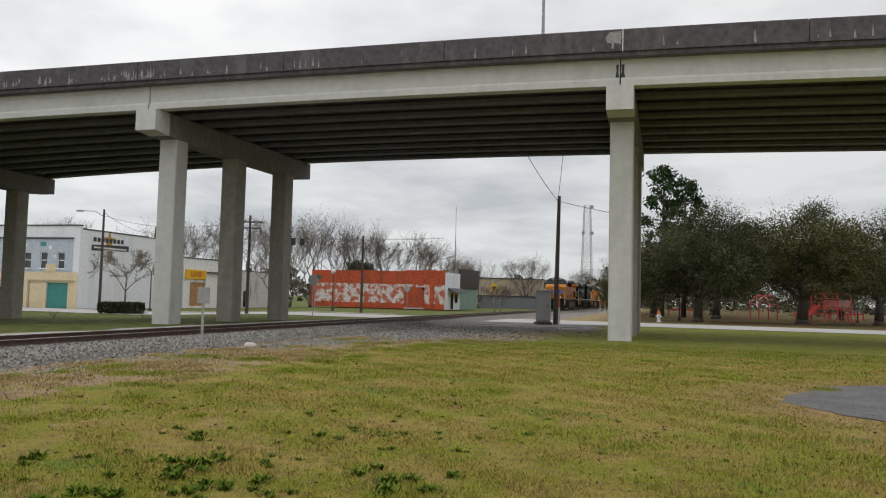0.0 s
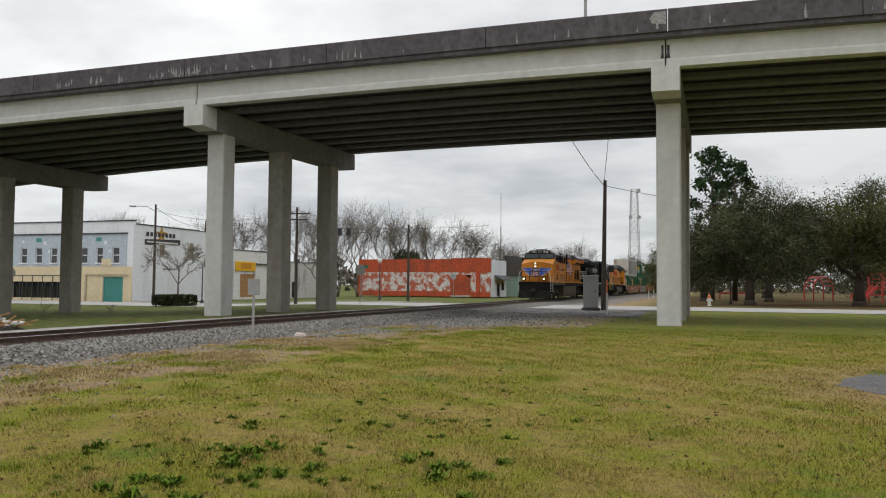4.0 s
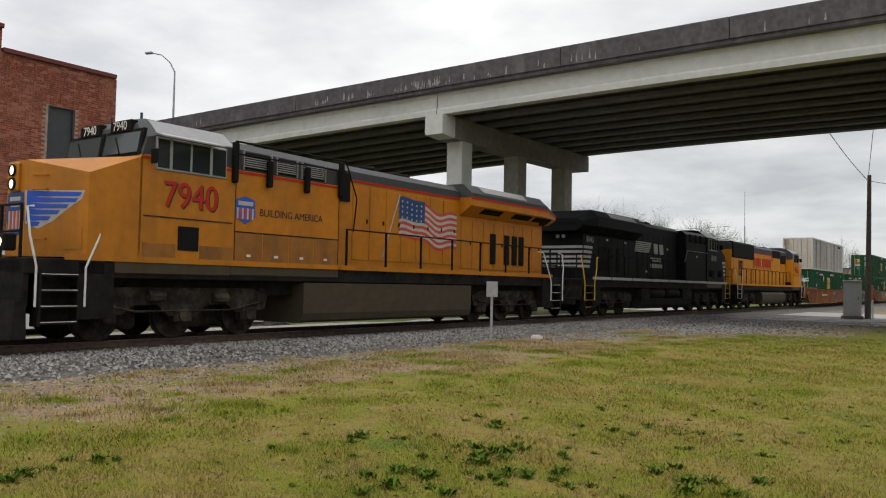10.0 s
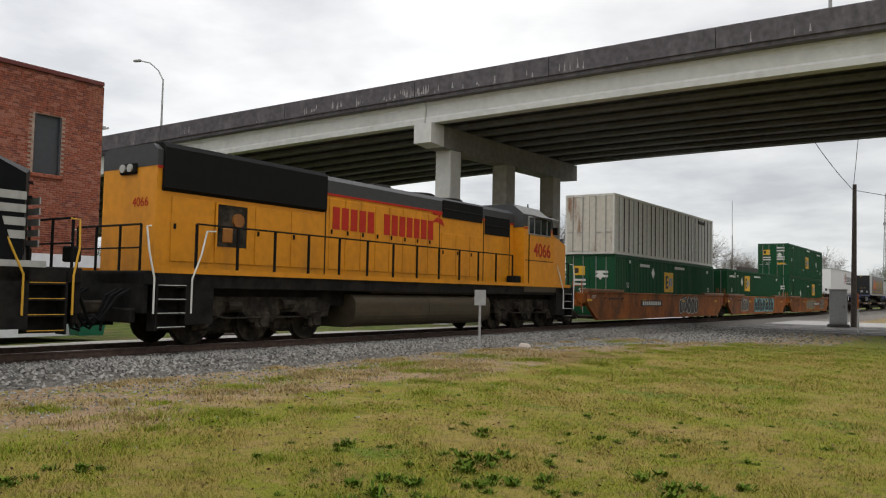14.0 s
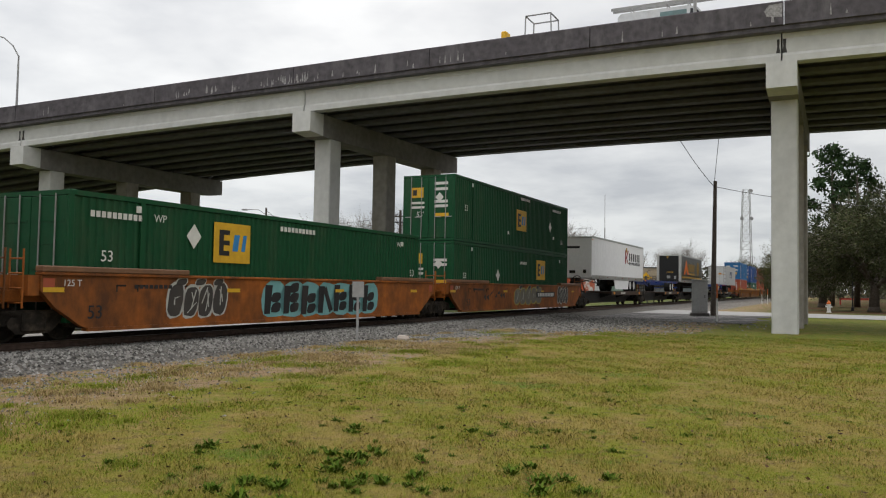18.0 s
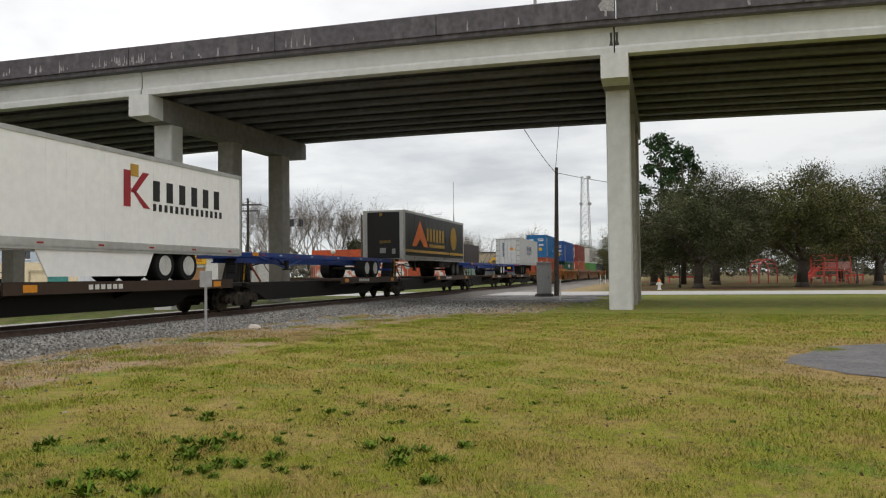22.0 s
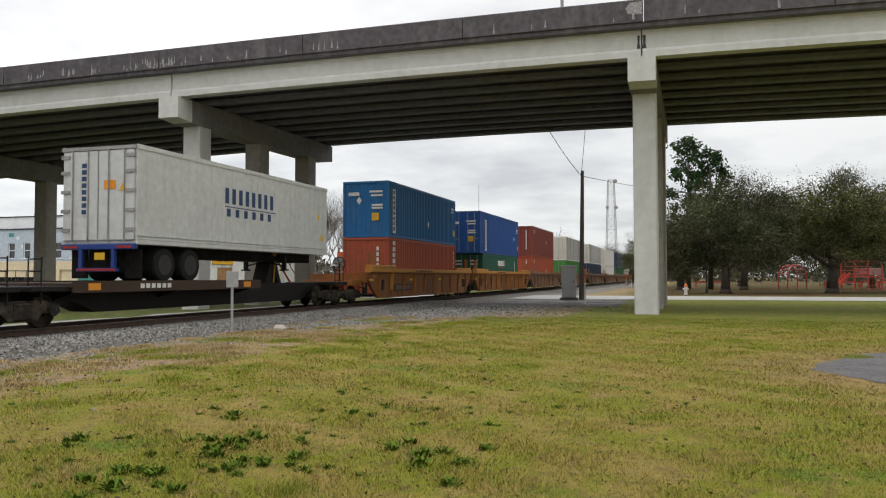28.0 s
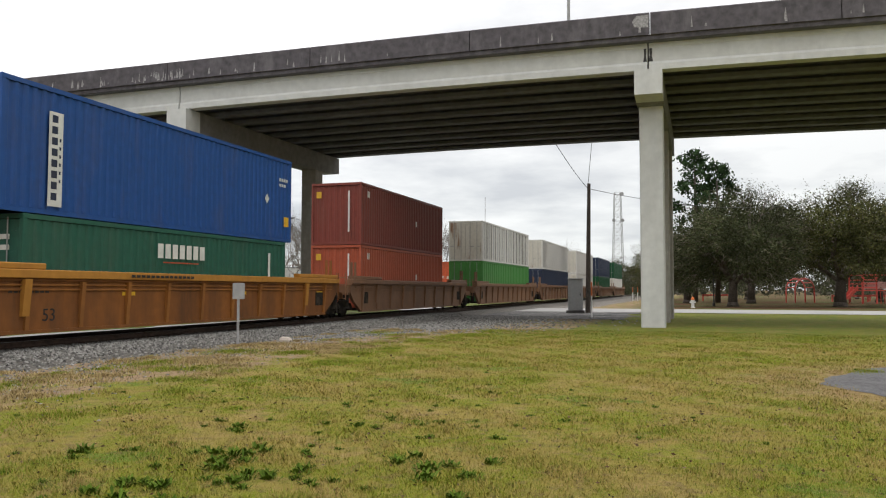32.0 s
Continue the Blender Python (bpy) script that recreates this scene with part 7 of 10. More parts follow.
CABINET_GREY = paint("grey_cabinet_paint", (0.36, 0.365, 0.36), 0.6, vary=0.06, stain=(0.22, 0.2, 0.18), stain_scale=1, stain_amount=0.3, streak=4)
BIN_GREEN = paint("green_plastic", (0.01, 0.12, 0.065), 0.45, vary=0.1)
PLAY_RED = paint("red_play_paint", (0.62, 0.10, 0.075), 0.4, vary=0.1)
PLAY_PALE = paint("faded_play_panel", (0.50, 0.27, 0.24), 0.5, vary=0.15)
HYDRANT_WHITE = paint("white_hydrant_paint", (0.66, 0.65, 0.62), 0.5, vary=0.1)
HYDRANT_ORANGE = paint("orange_hydrant_cap", (0.55, 0.14, 0.03), 0.5, vary=0.1)


def uw(u, w, z=0.0):
    p = ACROSS * w + ALONG * u
    return Vector((p.x, p.y, z))


def strip(name, u0, u1, w0, w1, lift, material, label, category, nu=24, nw=24, ragged=0.0):
    rows = []
    for i in range(nu + 1):
        row = []
        for j in range(nw + 1):
            a = u0 + (u1 - u0) * i / nu
            b = w0 + (w1 - w0) * j / nw
            if ragged and (i in (0, nu) or j in (0, nw)):
                a += ragged * noise.noise((b * 0.6, a, 7.0))
                b += ragged * noise.noise((a * 0.6, b, 9.0))
            p = uw(a, b)
            row.append((p.x, p.y, ground_z(p.x, p.y) + lift))
        rows.append(row)
    return tagged(part(name, Mesh().sheet(rows[::-1]), material), label, category, kind="structure")


strip("street", 57.0, 67.3, -90, 95, 0.035, STREET, "pale concrete cross street", "street", 6, 120)
strip("pavement", 68.6, 70.2, 24, 95, 0.06, STREET, "pale concrete pavement before the buildings", "pavement", 3, 60)
GRAVEL = paint("pale_gravel", (0.36, 0.345, 0.32), 0.95, grain=16, vary=0.4, stain=(0.17, 0.155, 0.13), stain_scale=0.8, stain_amount=0.6, bump=0.6, bump_scale=30)


def gravel_drive():
    """Pale gravel along the far shoulder of the track."""
    rows = []
    for i in range(121):
        u = -50 + i * 0.8
        row = []
        for j in range(9):
            k = j / 8
            p = uw(u, 17.6 + (4.6 + 2.8 * (1 - smooth(14, 27, u)) + 0.7 * noise.noise((u * 0.35, 4.0, 1.0))) * k)
            row.append((p.x, p.y, (1 - k) * 0.15 + k * (ground_z(p.x, p.y) + 0.012) + 0.012 * noise.noise((u * 2, j, 2.0))))
        rows.append(row)
    tagged(part("gravel_drive", Mesh().sheet(rows[::-1]), GRAVEL), "pale gravel drive along the far side of the track", "gravel", kind="structure")


gravel_drive()
strip("level_crossing", 43.0, 57.2, 4.0, 20.5, 0.03, CROSSING, "patched dark gravelly asphalt at the crossing", "road", 16, 20, 1.6)


def asphalt_pad():
    rows = []
    for k in (0.02, 0.4, 0.75, 0.9, 1.0):
        row = []
        for i in range(73):
            a = 2 * math.pi * i / 72
            r = k * (1 + (0.05 * noise.noise((math.cos(a) * 2, math.sin(a) * 2, 1)) + 0.03 * noise.noise((math.cos(a) * 9, math.sin(a) * 9, 4))) * k)
            x, y = 12.4 + 6.35 * r * math.cos(a), 13.1 + 4.6 * r * math.sin(a)
            row.append((x, y, ground_z(x, y) + (0.034 if k < 0.95 else 0.008)))
        rows.append(row)
    tagged(part("asphalt_pad", Mesh().sheet(rows), ASPHALT), "worn grey asphalt patch in the lawn", "asphalt", kind="structure")


asphalt_pad()


def house_frame(name, label, corner, yaw):
    """A building's frame: x along its front, y into it."""
    return thing(name, label, "building", at=pose(*corner, 0, 0, yaw))


ACROSS_YAW = math.degrees(math.atan2(-ACROSS.y, -ACROSS.x))  # x runs back along -ACROSS, so the front runs left to right


def wall_with_holes(b, name, x0, x1, z0, z1, y, holes, material, thick=0.3, axis="x"):
    """A wall in the xz plane at depth y, one closed mesh with real openings (a, b, c, d)."""
    xs = sorted({x0, x1, *[h[0] for h in holes], *[h[1] for h in holes]})
    zs = sorted({z0, z1, *[min(z1, max(z0, h[2])) for h in holes], *[min(z1, max(z0, h[3])) for h in holes]})
    nx, nz = len(xs) - 1, len(zs) - 1

    def solid(i, j):
        if not (0 <= i < nx and 0 <= j < nz):
            return False
        cx, cz = (xs[i] + xs[i + 1]) / 2, (zs[j] + zs[j + 1]) / 2
        return not any(h[0] < cx < h[1] and h[2] < cz < h[3] for h in holes)

    key, vs, fs = {}, [], []

    def v(i, j, k):
        if (i, j, k) not in key:
            key[i, j, k] = len(vs)
            vs.append((xs[i], y + thick * k, zs[j]) if axis == "x" else (y - thick * k, xs[i], zs[j]))
        return key[i, j, k]

    for i in range(nx):
        for j in range(nz):
            if solid(i, j):
                fs.append((v(i, j, 0), v(i + 1, j, 0), v(i + 1, j + 1, 0), v(i, j + 1, 0)))
                fs.append((v(i, j + 1, 1), v(i + 1, j + 1, 1), v(i + 1, j, 1), v(i, j, 1)))
                for di, dj, p0, p1 in ((-1, 0, (i, j + 1), (i, j)), (1, 0, (i + 1, j), (i + 1, j + 1)), (0, -1, (i, j), (i + 1, j)), (0, 1, (i + 1, j + 1), (i, j + 1))):
                    if not solid(i + di, j + dj):
                        fs.append((v(*p0, 0), v(*p0, 1), v(*p1, 1), v(*p1, 0)))
    return part(name, Mesh().add(vs, fs), material, b)


STAINED_WHITE = paint("stained_white_render", (0.74, 0.74, 0.72), 0.8, grain=4, vary=0.12, stain=(0.16, 0.155, 0.15), stain_scale=0.7, stain_amount=0.8, streak=4, edge=(0.54, 0.72))
DARK_CREAM = paint("dirty_cream_trim", (0.42, 0.37, 0.24), 0.8, grain=5, vary=0.15)


def build_two_storey():
    p = uw(70.4, 57.7)
    c0 = Vector((-37.2, 81.0, -0.45))
    L, D, H = 35.5, 18.0, 8.55
    b = house_frame("two_storey_building", "white two-storey corner building with grey upper panels and cream ground floor", c0 + ACROSS * L, ACROSS_YAW)
    holes, wins = [], []
    bays = ((10.6, 18.2), (19.0, 26.7), (27.4, 34.7))
    for k, (a, c) in zip(((12.34, 14.46, 16.55), (20.74, 22.87, 24.96), (29.11, 31.16, 33.3)), bays):
        for x in k:
            wins.append((x - 0.46, x + 0.46, 4.15, 5.8))
    holes += wins
    shop = [(10.9, 17.9, 0.35, 2.1), (19.3, 26.4, 0.35, 2.1)]
    garage = (31.7, 34.34, 0.02, 2.65)
    wall_with_holes(b, "front_wall", 0, L, 0, H, 0, holes + shop + [garage], WALL_WHITE)
    for a, c in bays:
        wall_with_holes(b, "grey_panel", a, c, 3.85, 7.2, -0.06, [w for w in wins if w[0] > a and w[1] < c], WALL_GREY, 0.055)
        part("panel_hood", Mesh().box(a - 0.1, c + 0.1, -0.16, -0.005, 7.2, 7.34), DARK_TRIM, b)
        part("vent", Mesh().box((a + c) / 2 - 0.35, (a + c) / 2 + 0.35, -0.09, -0.06, 6.45, 6.85), TEAL_DOOR, b)
        for dx, dz, r in ((0.9, 6.3, 0.28), (1.5, 5.4, 0.2), (-2.2, 6.5, 0.22)):
            x = (a + c) / 2 + dx
            part("peeling_patch", Mesh().prism([(x - r, dz), (x - r * 0.2, dz - r * 0.9), (x + r * 0.7, dz - r * 0.3), (x + r * 0.4, dz + r * 0.8), (x - r * 0.5, dz + r * 0.7)], "y", -0.066, -0.061), WALL_WHITE, b)
    wall_with_holes(b, "cream_front", 10.5, 35.45, 0, 3.75, -0.08, shop + [garage], WALL_CREAM, 0.075)
    part("cream_step", Mesh().box(31.5, 32.75, -0.1, -0.07, 3.76, 4.6), WALL_CREAM, b)
    for x0, x1, z0, z1 in ((29.4, 29.6, 0, 2.8), (29.4, 35.0, 2.8, 2.95)):
        part("cream_frame", Mesh().box(x0, x1, -0.2, -0.085, z0, z1), DARK_CREAM, b)
    for a, c, z0, z1 in wins:
        w = part("window", Mesh().box(a, c, 0.12, 0.16, z0, z1), DARK_GLASS, b)
        part("window_frame", Mesh().box(a, a + 0.07, 0.06, 0.12, z0, z1).box(c - 0.07, c, 0.06, 0.12, z0, z1).box(a + 0.07, c - 0.07, 0.06, 0.12, (z0 + z1) / 2 - 0.04, (z0 + z1) / 2 + 0.04).box(a + 0.07, c - 0.07, 0.06, 0.12, z1 - 0.08, z1), WALL_WHITE, w)
        part("window_sill", Mesh().soft(a - 0.1, c + 0.1, -0.14, 0.05, z0 - 0.12, z0, 0.02), WALL_WHITE, w)
    for a, c, z0, z1 in shop:
        w = part("shop_window", Mesh().box(a, c, 0.10, 0.14, z0, z1), DARK_GLASS, b)
        for i in range(9):
            x = a + (c - a) * i / 8
            part("mullion", Mesh().box(x - 0.04, x + 0.04, 0.02, 0.1, z0, z1), DARK_TRIM, w)
        part("shutter_rail", Mesh().box(a, c, -0.13, -0.085, z1 + 0.65, z1 + 0.72), DARK_TRIM, w)
        for i in range(6):
            x = a + (c - a) * i / 5
            part("awning_post", Mesh().box(x - 0.03, x + 0.03, -0.14, -0.085, 0.1, z1 + 0.7), DARK_TRIM, w)
    a, c, z0, z1 = garage
    g = part("roller_door", Mesh().box(a, c, 0.1, 0.15, z0, z1), TEAL_DOOR, b, "closed teal roller door")
    for i in range(12):
        z = z0 + (z1 - z0) * i / 12
        part("slat", Mesh().box(a + 0.02, c - 0.02, 0.075, 0.1, z + 0.02, z + (z1 - z0) / 12 - 0.02), TEAL_DOOR, g)
    sides = [(4.2, 5.0, 4.9, 6.7), (9.4, 10.2, 4.9, 6.7), (14.4, 15.2, 4.9, 6.7)]
    wall_with_holes(b, "side_wall", 0.3, D, 0, H - 0.35, L, sides, WALL_WHITE, 0.3, "y")
    for a, c, z0, z1 in sides:
        part("blocked_window", Mesh().box(L - 0.2, L - 0.08, a, c, z0, z1), paint_once("tan_boarding", (0.33, 0.27, 0.19)), b)
    part("back_wall", Mesh().box(0, L - 0.3, D - 0.3, D, 0, H - 0.4).box(0, 0.3, 0.3, D - 0.3, 0, H - 0.4), WALL_WHITE, b)
    part("roof", Mesh().box(0.3, L - 0.3, 0.3, D - 0.3, H - 0.9, H - 0.7), DARK_TRIM, b)
    part("coping", Mesh().box(-0.06, L + 0.06, -0.08, 0.36, H, H + 0.12).box(L - 0.36, L + 0.06, 0.36, 11.0, H - 0.35, H - 0.22).box(L - 0.36, L + 0.06, 11.0, D, H - 0.35, H - 0.28), DARK_TRIM, b)
    part("canopy", Mesh().soft(-2.6, 9.5, -1.3, -0.02, 2.05, 2.6, 0.05), DARK_TRIM, b, "dark canopy")
    part("annex_front", Mesh().box(-0.2, 10.2, -0.14, -0.005, 0, 8.3), STAINED_WHITE, b, "plain white front with dark run-off stains")
    part("annex_coping", Mesh().box(-0.25, 10.25, -0.2, 0.3, 8.56, 8.68), DARK_TRIM, b)
    part("annex_door", Mesh().box(6.4, 7.5, -0.18, -0.145, 0.05, 2.05), DARK_GLASS, b)
    # the painted sign on the side wall: a star over two bands
    sg = part("wall_sign", Mesh().prism([(1.7, 6.15), (1.7, 6.75), (7.6, 6.95), (7.6, 6.35)], "x", L + 0.004, L + 0.05), DARK_TRIM, b, "dark sign band with a star above")
    part("sign_bar", Mesh().box(L + 0.05, L + 0.06, 2.0, 7.2, 6.42, 6.58).box(L + 0.05, L + 0.06, 3.4, 6.0, 6.25, 6.34), MARK_WHITE, sg)
    star = []
    for i in range(10):
        r = 1.0 if i % 2 == 0 else 0.42
        star.append((4.4 + r * math.sin(math.pi * i / 5), 7.35 + r * math.cos(math.pi * i / 5)))
    part("sign_star", Mesh().prism(star, "x", L + 0.005, L + 0.04), GOLD, sg)
    for i in range(8):
        part("name_bar", Mesh().box(L + 0.042, L + 0.05, 1.9 + i * 0.62, 2.35 + i * 0.62, 7.1, 7.55), DARK_TRIM, sg)


def paint_once(name, base):
    return colour(name, base)


build_two_storey()


def build_low_white():
    c0 = Vector((-37.2, 81.0, -0.45)) + ALONG * 18.3
    yaw = math.degrees(math.atan2(ALONG.y, ALONG.x))
    b = house_frame("low_white_building", "streaked white low building with a yellow lease sign and boarded window", c0, yaw)
    H1, H2 = 6.3, 4.6
    holes = [(1.5, 5.0, 0.3, 3.3)]
    wall_with_holes(b, "street_wall", 0, 11, 0, H1, 0, holes, STAINED_WHITE)
    wall_with_holes(b, "lower_street_wall", 11.02, 24, 0, H2 + 0.6, 0.2, [(15, 16.2, 0.1, 2.4)], STAINED_WHITE)
    part("boarded_window", Mesh().box(1.5, 5.0, 0.1, 0.16, 0.3, 3.3), BOARDS, b, "bare plywood boarding")
    part("door", Mesh().box(15, 16.2, 0.35, 0.4, 0.1, 2.4), DARK_GLASS, b)
    part("roof", Mesh().box(0.3, 10.9, 0.3, 12, H1 - 0.7, H1 - 0.5).box(11.1, 24, 0.5, 12, H2 - 0.2, H2), DARK_TRIM, b)
    part("back_wall", Mesh().box(0, 24, 12, 12.3, 0, H2).box(23.7, 24, 0.5, 12, 0, H2), WALL_WHITE, b)
    part("coping", Mesh().box(-0.05, 11.05, -0.06, 0.35, H1, H1 + 0.12).box(11.05, 24, 0.14, 0.55, H2 + 0.6, H2 + 0.7), DARK_TRIM, b)
    part("roof_edge", Mesh().box(5.2, 10.8, -0.3, -0.01, 4.6, 4.75), DARK_TRIM, b)
    s = part("lease_sign", Mesh().soft(0.3, 4.9, -0.16, -0.02, 3.7, 4.9, 0.03), SIGN_YELLOW, b, "yellow sign with dark letters")
    lt = part("lettering", words("LEASE", 0.95, LOGO_RED, 1.0), None, s)
    lt.matrix_basis = pose(2.6, -0.17, 4.3)


build_low_white()


def build_red_building():
    c1 = Vector((0.2, 104.0, 0.12))
    L, H, D = 19.6, 5.0, 15.0
    d = (Vector((-18.2, 110.6, 0)) - Vector((0.2, 104.0, 0))).normalized()
    c0 = c1 + d * L
    yaw = math.degrees(math.atan2(-d.y, -d.x))
    b = house_frame("red_brick_building", "one-storey brick building in peeling red and white paint", c0, yaw)
    holes = [(13.9, 16.8, 0.2, 2.9)]
    wall_with_holes(b, "painted_wall", 0, L, 0, 3.25, 0, holes, PEEL_WHITE)
    part("red_band", Mesh().box(0, L, -0.03, 0.3, 3.255, H - 0.1), RED_WALL, b)
    part("base_band", Mesh().box(0, 13.9, -0.04, -0.005, 0, 0.7).box(16.8, L, -0.04, -0.005, 0, 0.7), RED_WALL, b)
    for x in (0.0, 17.6):
        part("pilaster", Mesh().soft(x, x + 0.55, -0.14, -0.005, 0, 3.25, 0.02), RED_WALL, b)
    arch = [(13.9, 0.2), (16.8, 0.2), (16.8, 2.2)] + [(15.35 + 1.45 * math.cos(a), 2.2 + 0.72 * math.sin(a)) for a in [math.pi * i / 10 for i in range(1, 10)]] + [(13.9, 2.2)]
    part("bricked_arch", Mesh().prism(arch, "y", -0.02, 0.12), RED_WALL, b, "bricked-up arched doorway in red")
    for i in range(14):
        x = L * i / 14
        z = H - 0.1 + 0.08 * noise.noise((i * 1.7, 0, 2)) + (0.12 if i > 9 else 0)
        part("coping_brick", Mesh().box(x + 0.01, x + L / 14 - 0.01, -0.05, 0.32, H - 0.098, z + 0.12), RED_WALL, b)
    part("side_wall", Mesh().box(L - 0.3, L, 0.3, 6.5, 0, 4.9), WALL_WHITE, b)
    part("side_awning", Mesh().prism([(L, 2.9), (L + 1.1, 2.35), (L + 1.1, 2.25), (L, 2.7)], "y", 1.5, 6.4), DARK_TRIM, b)
    part("side_door", Mesh().box(L + 0.002, L + 0.04, 2.6, 3.6, 0.1, 2.2).box(L + 0.002, L + 0.04, 4.4, 5.4, 0.9, 2.2), DARK_GLASS, b)
    part("shop_front", Mesh().box(L - 0.3, L + 0.1, 6.52, D, 3.0, 5.7), paint_once("dark_brown_fascia", (0.045, 0.035, 0.03)), b, "dark shop fascia")
    part("shop_wall", Mesh().box(L - 0.3, L - 0.1, 6.52, D, 0, 3.0), paint_once("sea_green_front", (0.22, 0.32, 0.27)), b)
    part("roof", Mesh().box(0.3, L - 0.3, 0.3, D - 0.3, 4.3, 4.5), DARK_TRIM, b)
    part("back_wall", Mesh().box(0, L - 0.3, D - 0.3, D, 0, 4.4).box(0, 0.3, 0.3, D - 0.3, 0, 4.4), RED_WALL, b)


build_red_building()


def far_block(corner, yaw, L, D, H, wall, label, windows=0):
    b = house_frame("far_building", label, corner, yaw)
    part("wall", Mesh().box(0, L, 0, D, 0, H), wall, b)
    part("roof", Mesh().box(-0.1, L + 0.1, -0.1, D + 0.1, H, H + 0.2), DARK_TRIM, b)
    for i in range(windows):
        x = L * (i + 0.5) / windows
        w = part("window", Mesh().box(x - 0.6, x + 0.6, -0.06, 0.0, 1.2, 2.8), DARK_GLASS, b)
        part("frame", Mesh().box(x - 0.68, x + 0.68, -0.08, -0.06, 2.8, 2.9), WALL_WHITE, w)


far_block((6.2, 150, 0), 12, 13.5, 16, 5.6, CREAM_FAR, "faded buff one-storey building down the street")
far_block((6.5, 146, 0), 10, 14, 0.2, 2.2, paint_once("weathered_grey_fence", (0.16, 0.18, 0.19)), "weathered grey board fence before a yard")
far_block((-92.5, 83.2, -0.4), 5, 21.3, 8, 3.0, colour("ochre_wall", (0.40, 0.27, 0.11), stain=(0.16, 0.10, 0.05), stain_amount=0.7, edge=(0.45, 0.65)), "low ochre wall of a yard beyond the overpass")
far_block((-90.5, 112, -0.4), 10, 7, 8, 2.9, BRICK, "low brick house beyond the overpass", 2)


def build_brick_mill():
    """The tall brick building beside the track, its lower storey painted white."""
    c = Vector((-21.42, 23.15, -0.1))
    yaw = math.degrees(math.atan2(ALONG.y, ALONG.x))
    L = 13.0
    b = house_frame("brick_building", "tall red brick building with a white-painted lower storey by the track", c - ALONG * L, yaw)
    H, band = 9.1, 2.85
    hole = (L - 2.6, L - 1.63, 5.6, 7.66)
    hole2 = (L - 8.6, L - 7.63, 5.6, 7.66)
    wall_with_holes(b, "upper_wall", 0, L - 0.09, band, H, 0.05, [hole, hole2], MORTAR, 0.35)
    wall_with_holes(b, "lower_wall", 0, L + 0.03, 0, band, 0.0, [], WALL_WHITE, 0.4)
    part("gable_wall", Mesh().box(L - 0.4, L - 0.07, 0.4, 11.9, band, H - 0.1), BRICK, b)
    part("gable_base", Mesh().box(L - 0.42, L + 0.03, 0.4, 12, 0, band), WALL_WHITE, b)
    part("back_wall", Mesh().box(0, L - 0.4, 11.6, 12, 0, H - 0.1).box(0, 0.4, 0.4, 11.6, 0, H - 0.1), BRICK, b)
    part("roof", Mesh().box(0.4, L - 0.4, 0.4, 11.6, H - 0.9, H - 0.7), DARK_TRIM, b)
    dark_red = paint_once("dark_red_coping", (0.13, 0.03, 0.025))
    part("coping", Mesh().soft(8.8, L - 0.14, -0.06, 0.42, H, H + 0.16, 0.02), dark_red, b)
    part("tower_wall", Mesh().box(0, 8.76, 0.03, 6, H, H + 0.78), BRICK, b)
    part("tower_coping", Mesh().soft(-0.05, 8.8, -0.06, 6, H + 0.78, H + 0.94, 0.02), dark_red, b)
    for a, c2, z0, z1 in (hole, hole2):
        w = part("boarded_window", Mesh().box(a, c2, 0.16, 0.22, z0, z1), paint_once("dark_grey_shutter", (0.05, 0.055, 0.06)), b, "dark grey shuttered window")
        part("window_sill", Mesh().soft(a - 0.08, c2 + 0.08, -0.06, 0.16, z0 - 0.14, z0, 0.02), BRICK, w)
        part("window_frame", Mesh().box(a, a + 0.07, 0.06, 0.16, z0, z1).box(c2 - 0.07, c2, 0.06, 0.16, z0, z1), DARK_TRIM, w)
    for x in (2.0, 5.5, 9.0):
        part("panel_joint", Mesh().box(x, x + 0.04, -0.012, 0.0, 0.05, band), DARK_TRIM, b)
    part("downpipe", Mesh().rod((L - 0.16, -0.06, 0.1), (L - 0.16, -0.06, band), 0.05, 8), WALL_WHITE, b)
    # single bricks of the stretch by the corner, then the joined rest
    rnd = random.Random(9)
    bl, bh, gap = 0.235, 0.078, 0.012
    mats = [BRICK, paint_once("pale_brick", (0.34, 0.13, 0.085)), paint_once("dark_brick", (0.17, 0.045, 0.03))]
    meshes = [Mesh().soft(0, bl - gap, -0.014, 0.06, 0, bh - gap, 0.004).data("brick", m) for m in mats]
    rest = [Mesh(), Mesh(), Mesh()]
    n = 0
    for r in range(int((H - band) / bh)):
        z = band + r * bh
        x = L - 0.09 - bl * (1 if r % 2 else 1.5)
        if r % 2 == 0:
            rest[r // 2 % 3].box(L - 0.09 - bl / 2, L - 0.102, 0.036, 0.055, z, z + bh - gap)
        while x > 4.6:
            clash = any(h[0] - bl < x < h[1] and h[2] - bh < z < h[3] for h in (hole, hole2))
            if not clash:
                k = rnd.choices((0, 1, 2), (0.72, 0.16, 0.12))[0]
                if n < 300 and x > L - 2.9 and z > 4.4:
                    ob = new("brick", meshes[k])
                    ob.parent = b
                    ob.location = (x, 0.05, z)
                    n += 1
                else:
                    dy = rnd.uniform(-0.003, 0.003)
                    rest[k].box(x, x + bl - gap, 0.036 + dy, 0.055, z, z + bh - gap)
            x -= bl
    for k in range(3):
        tagged(part("brickwork", rest[k], mats[k], b), kind="stuff")


build_brick_mill()


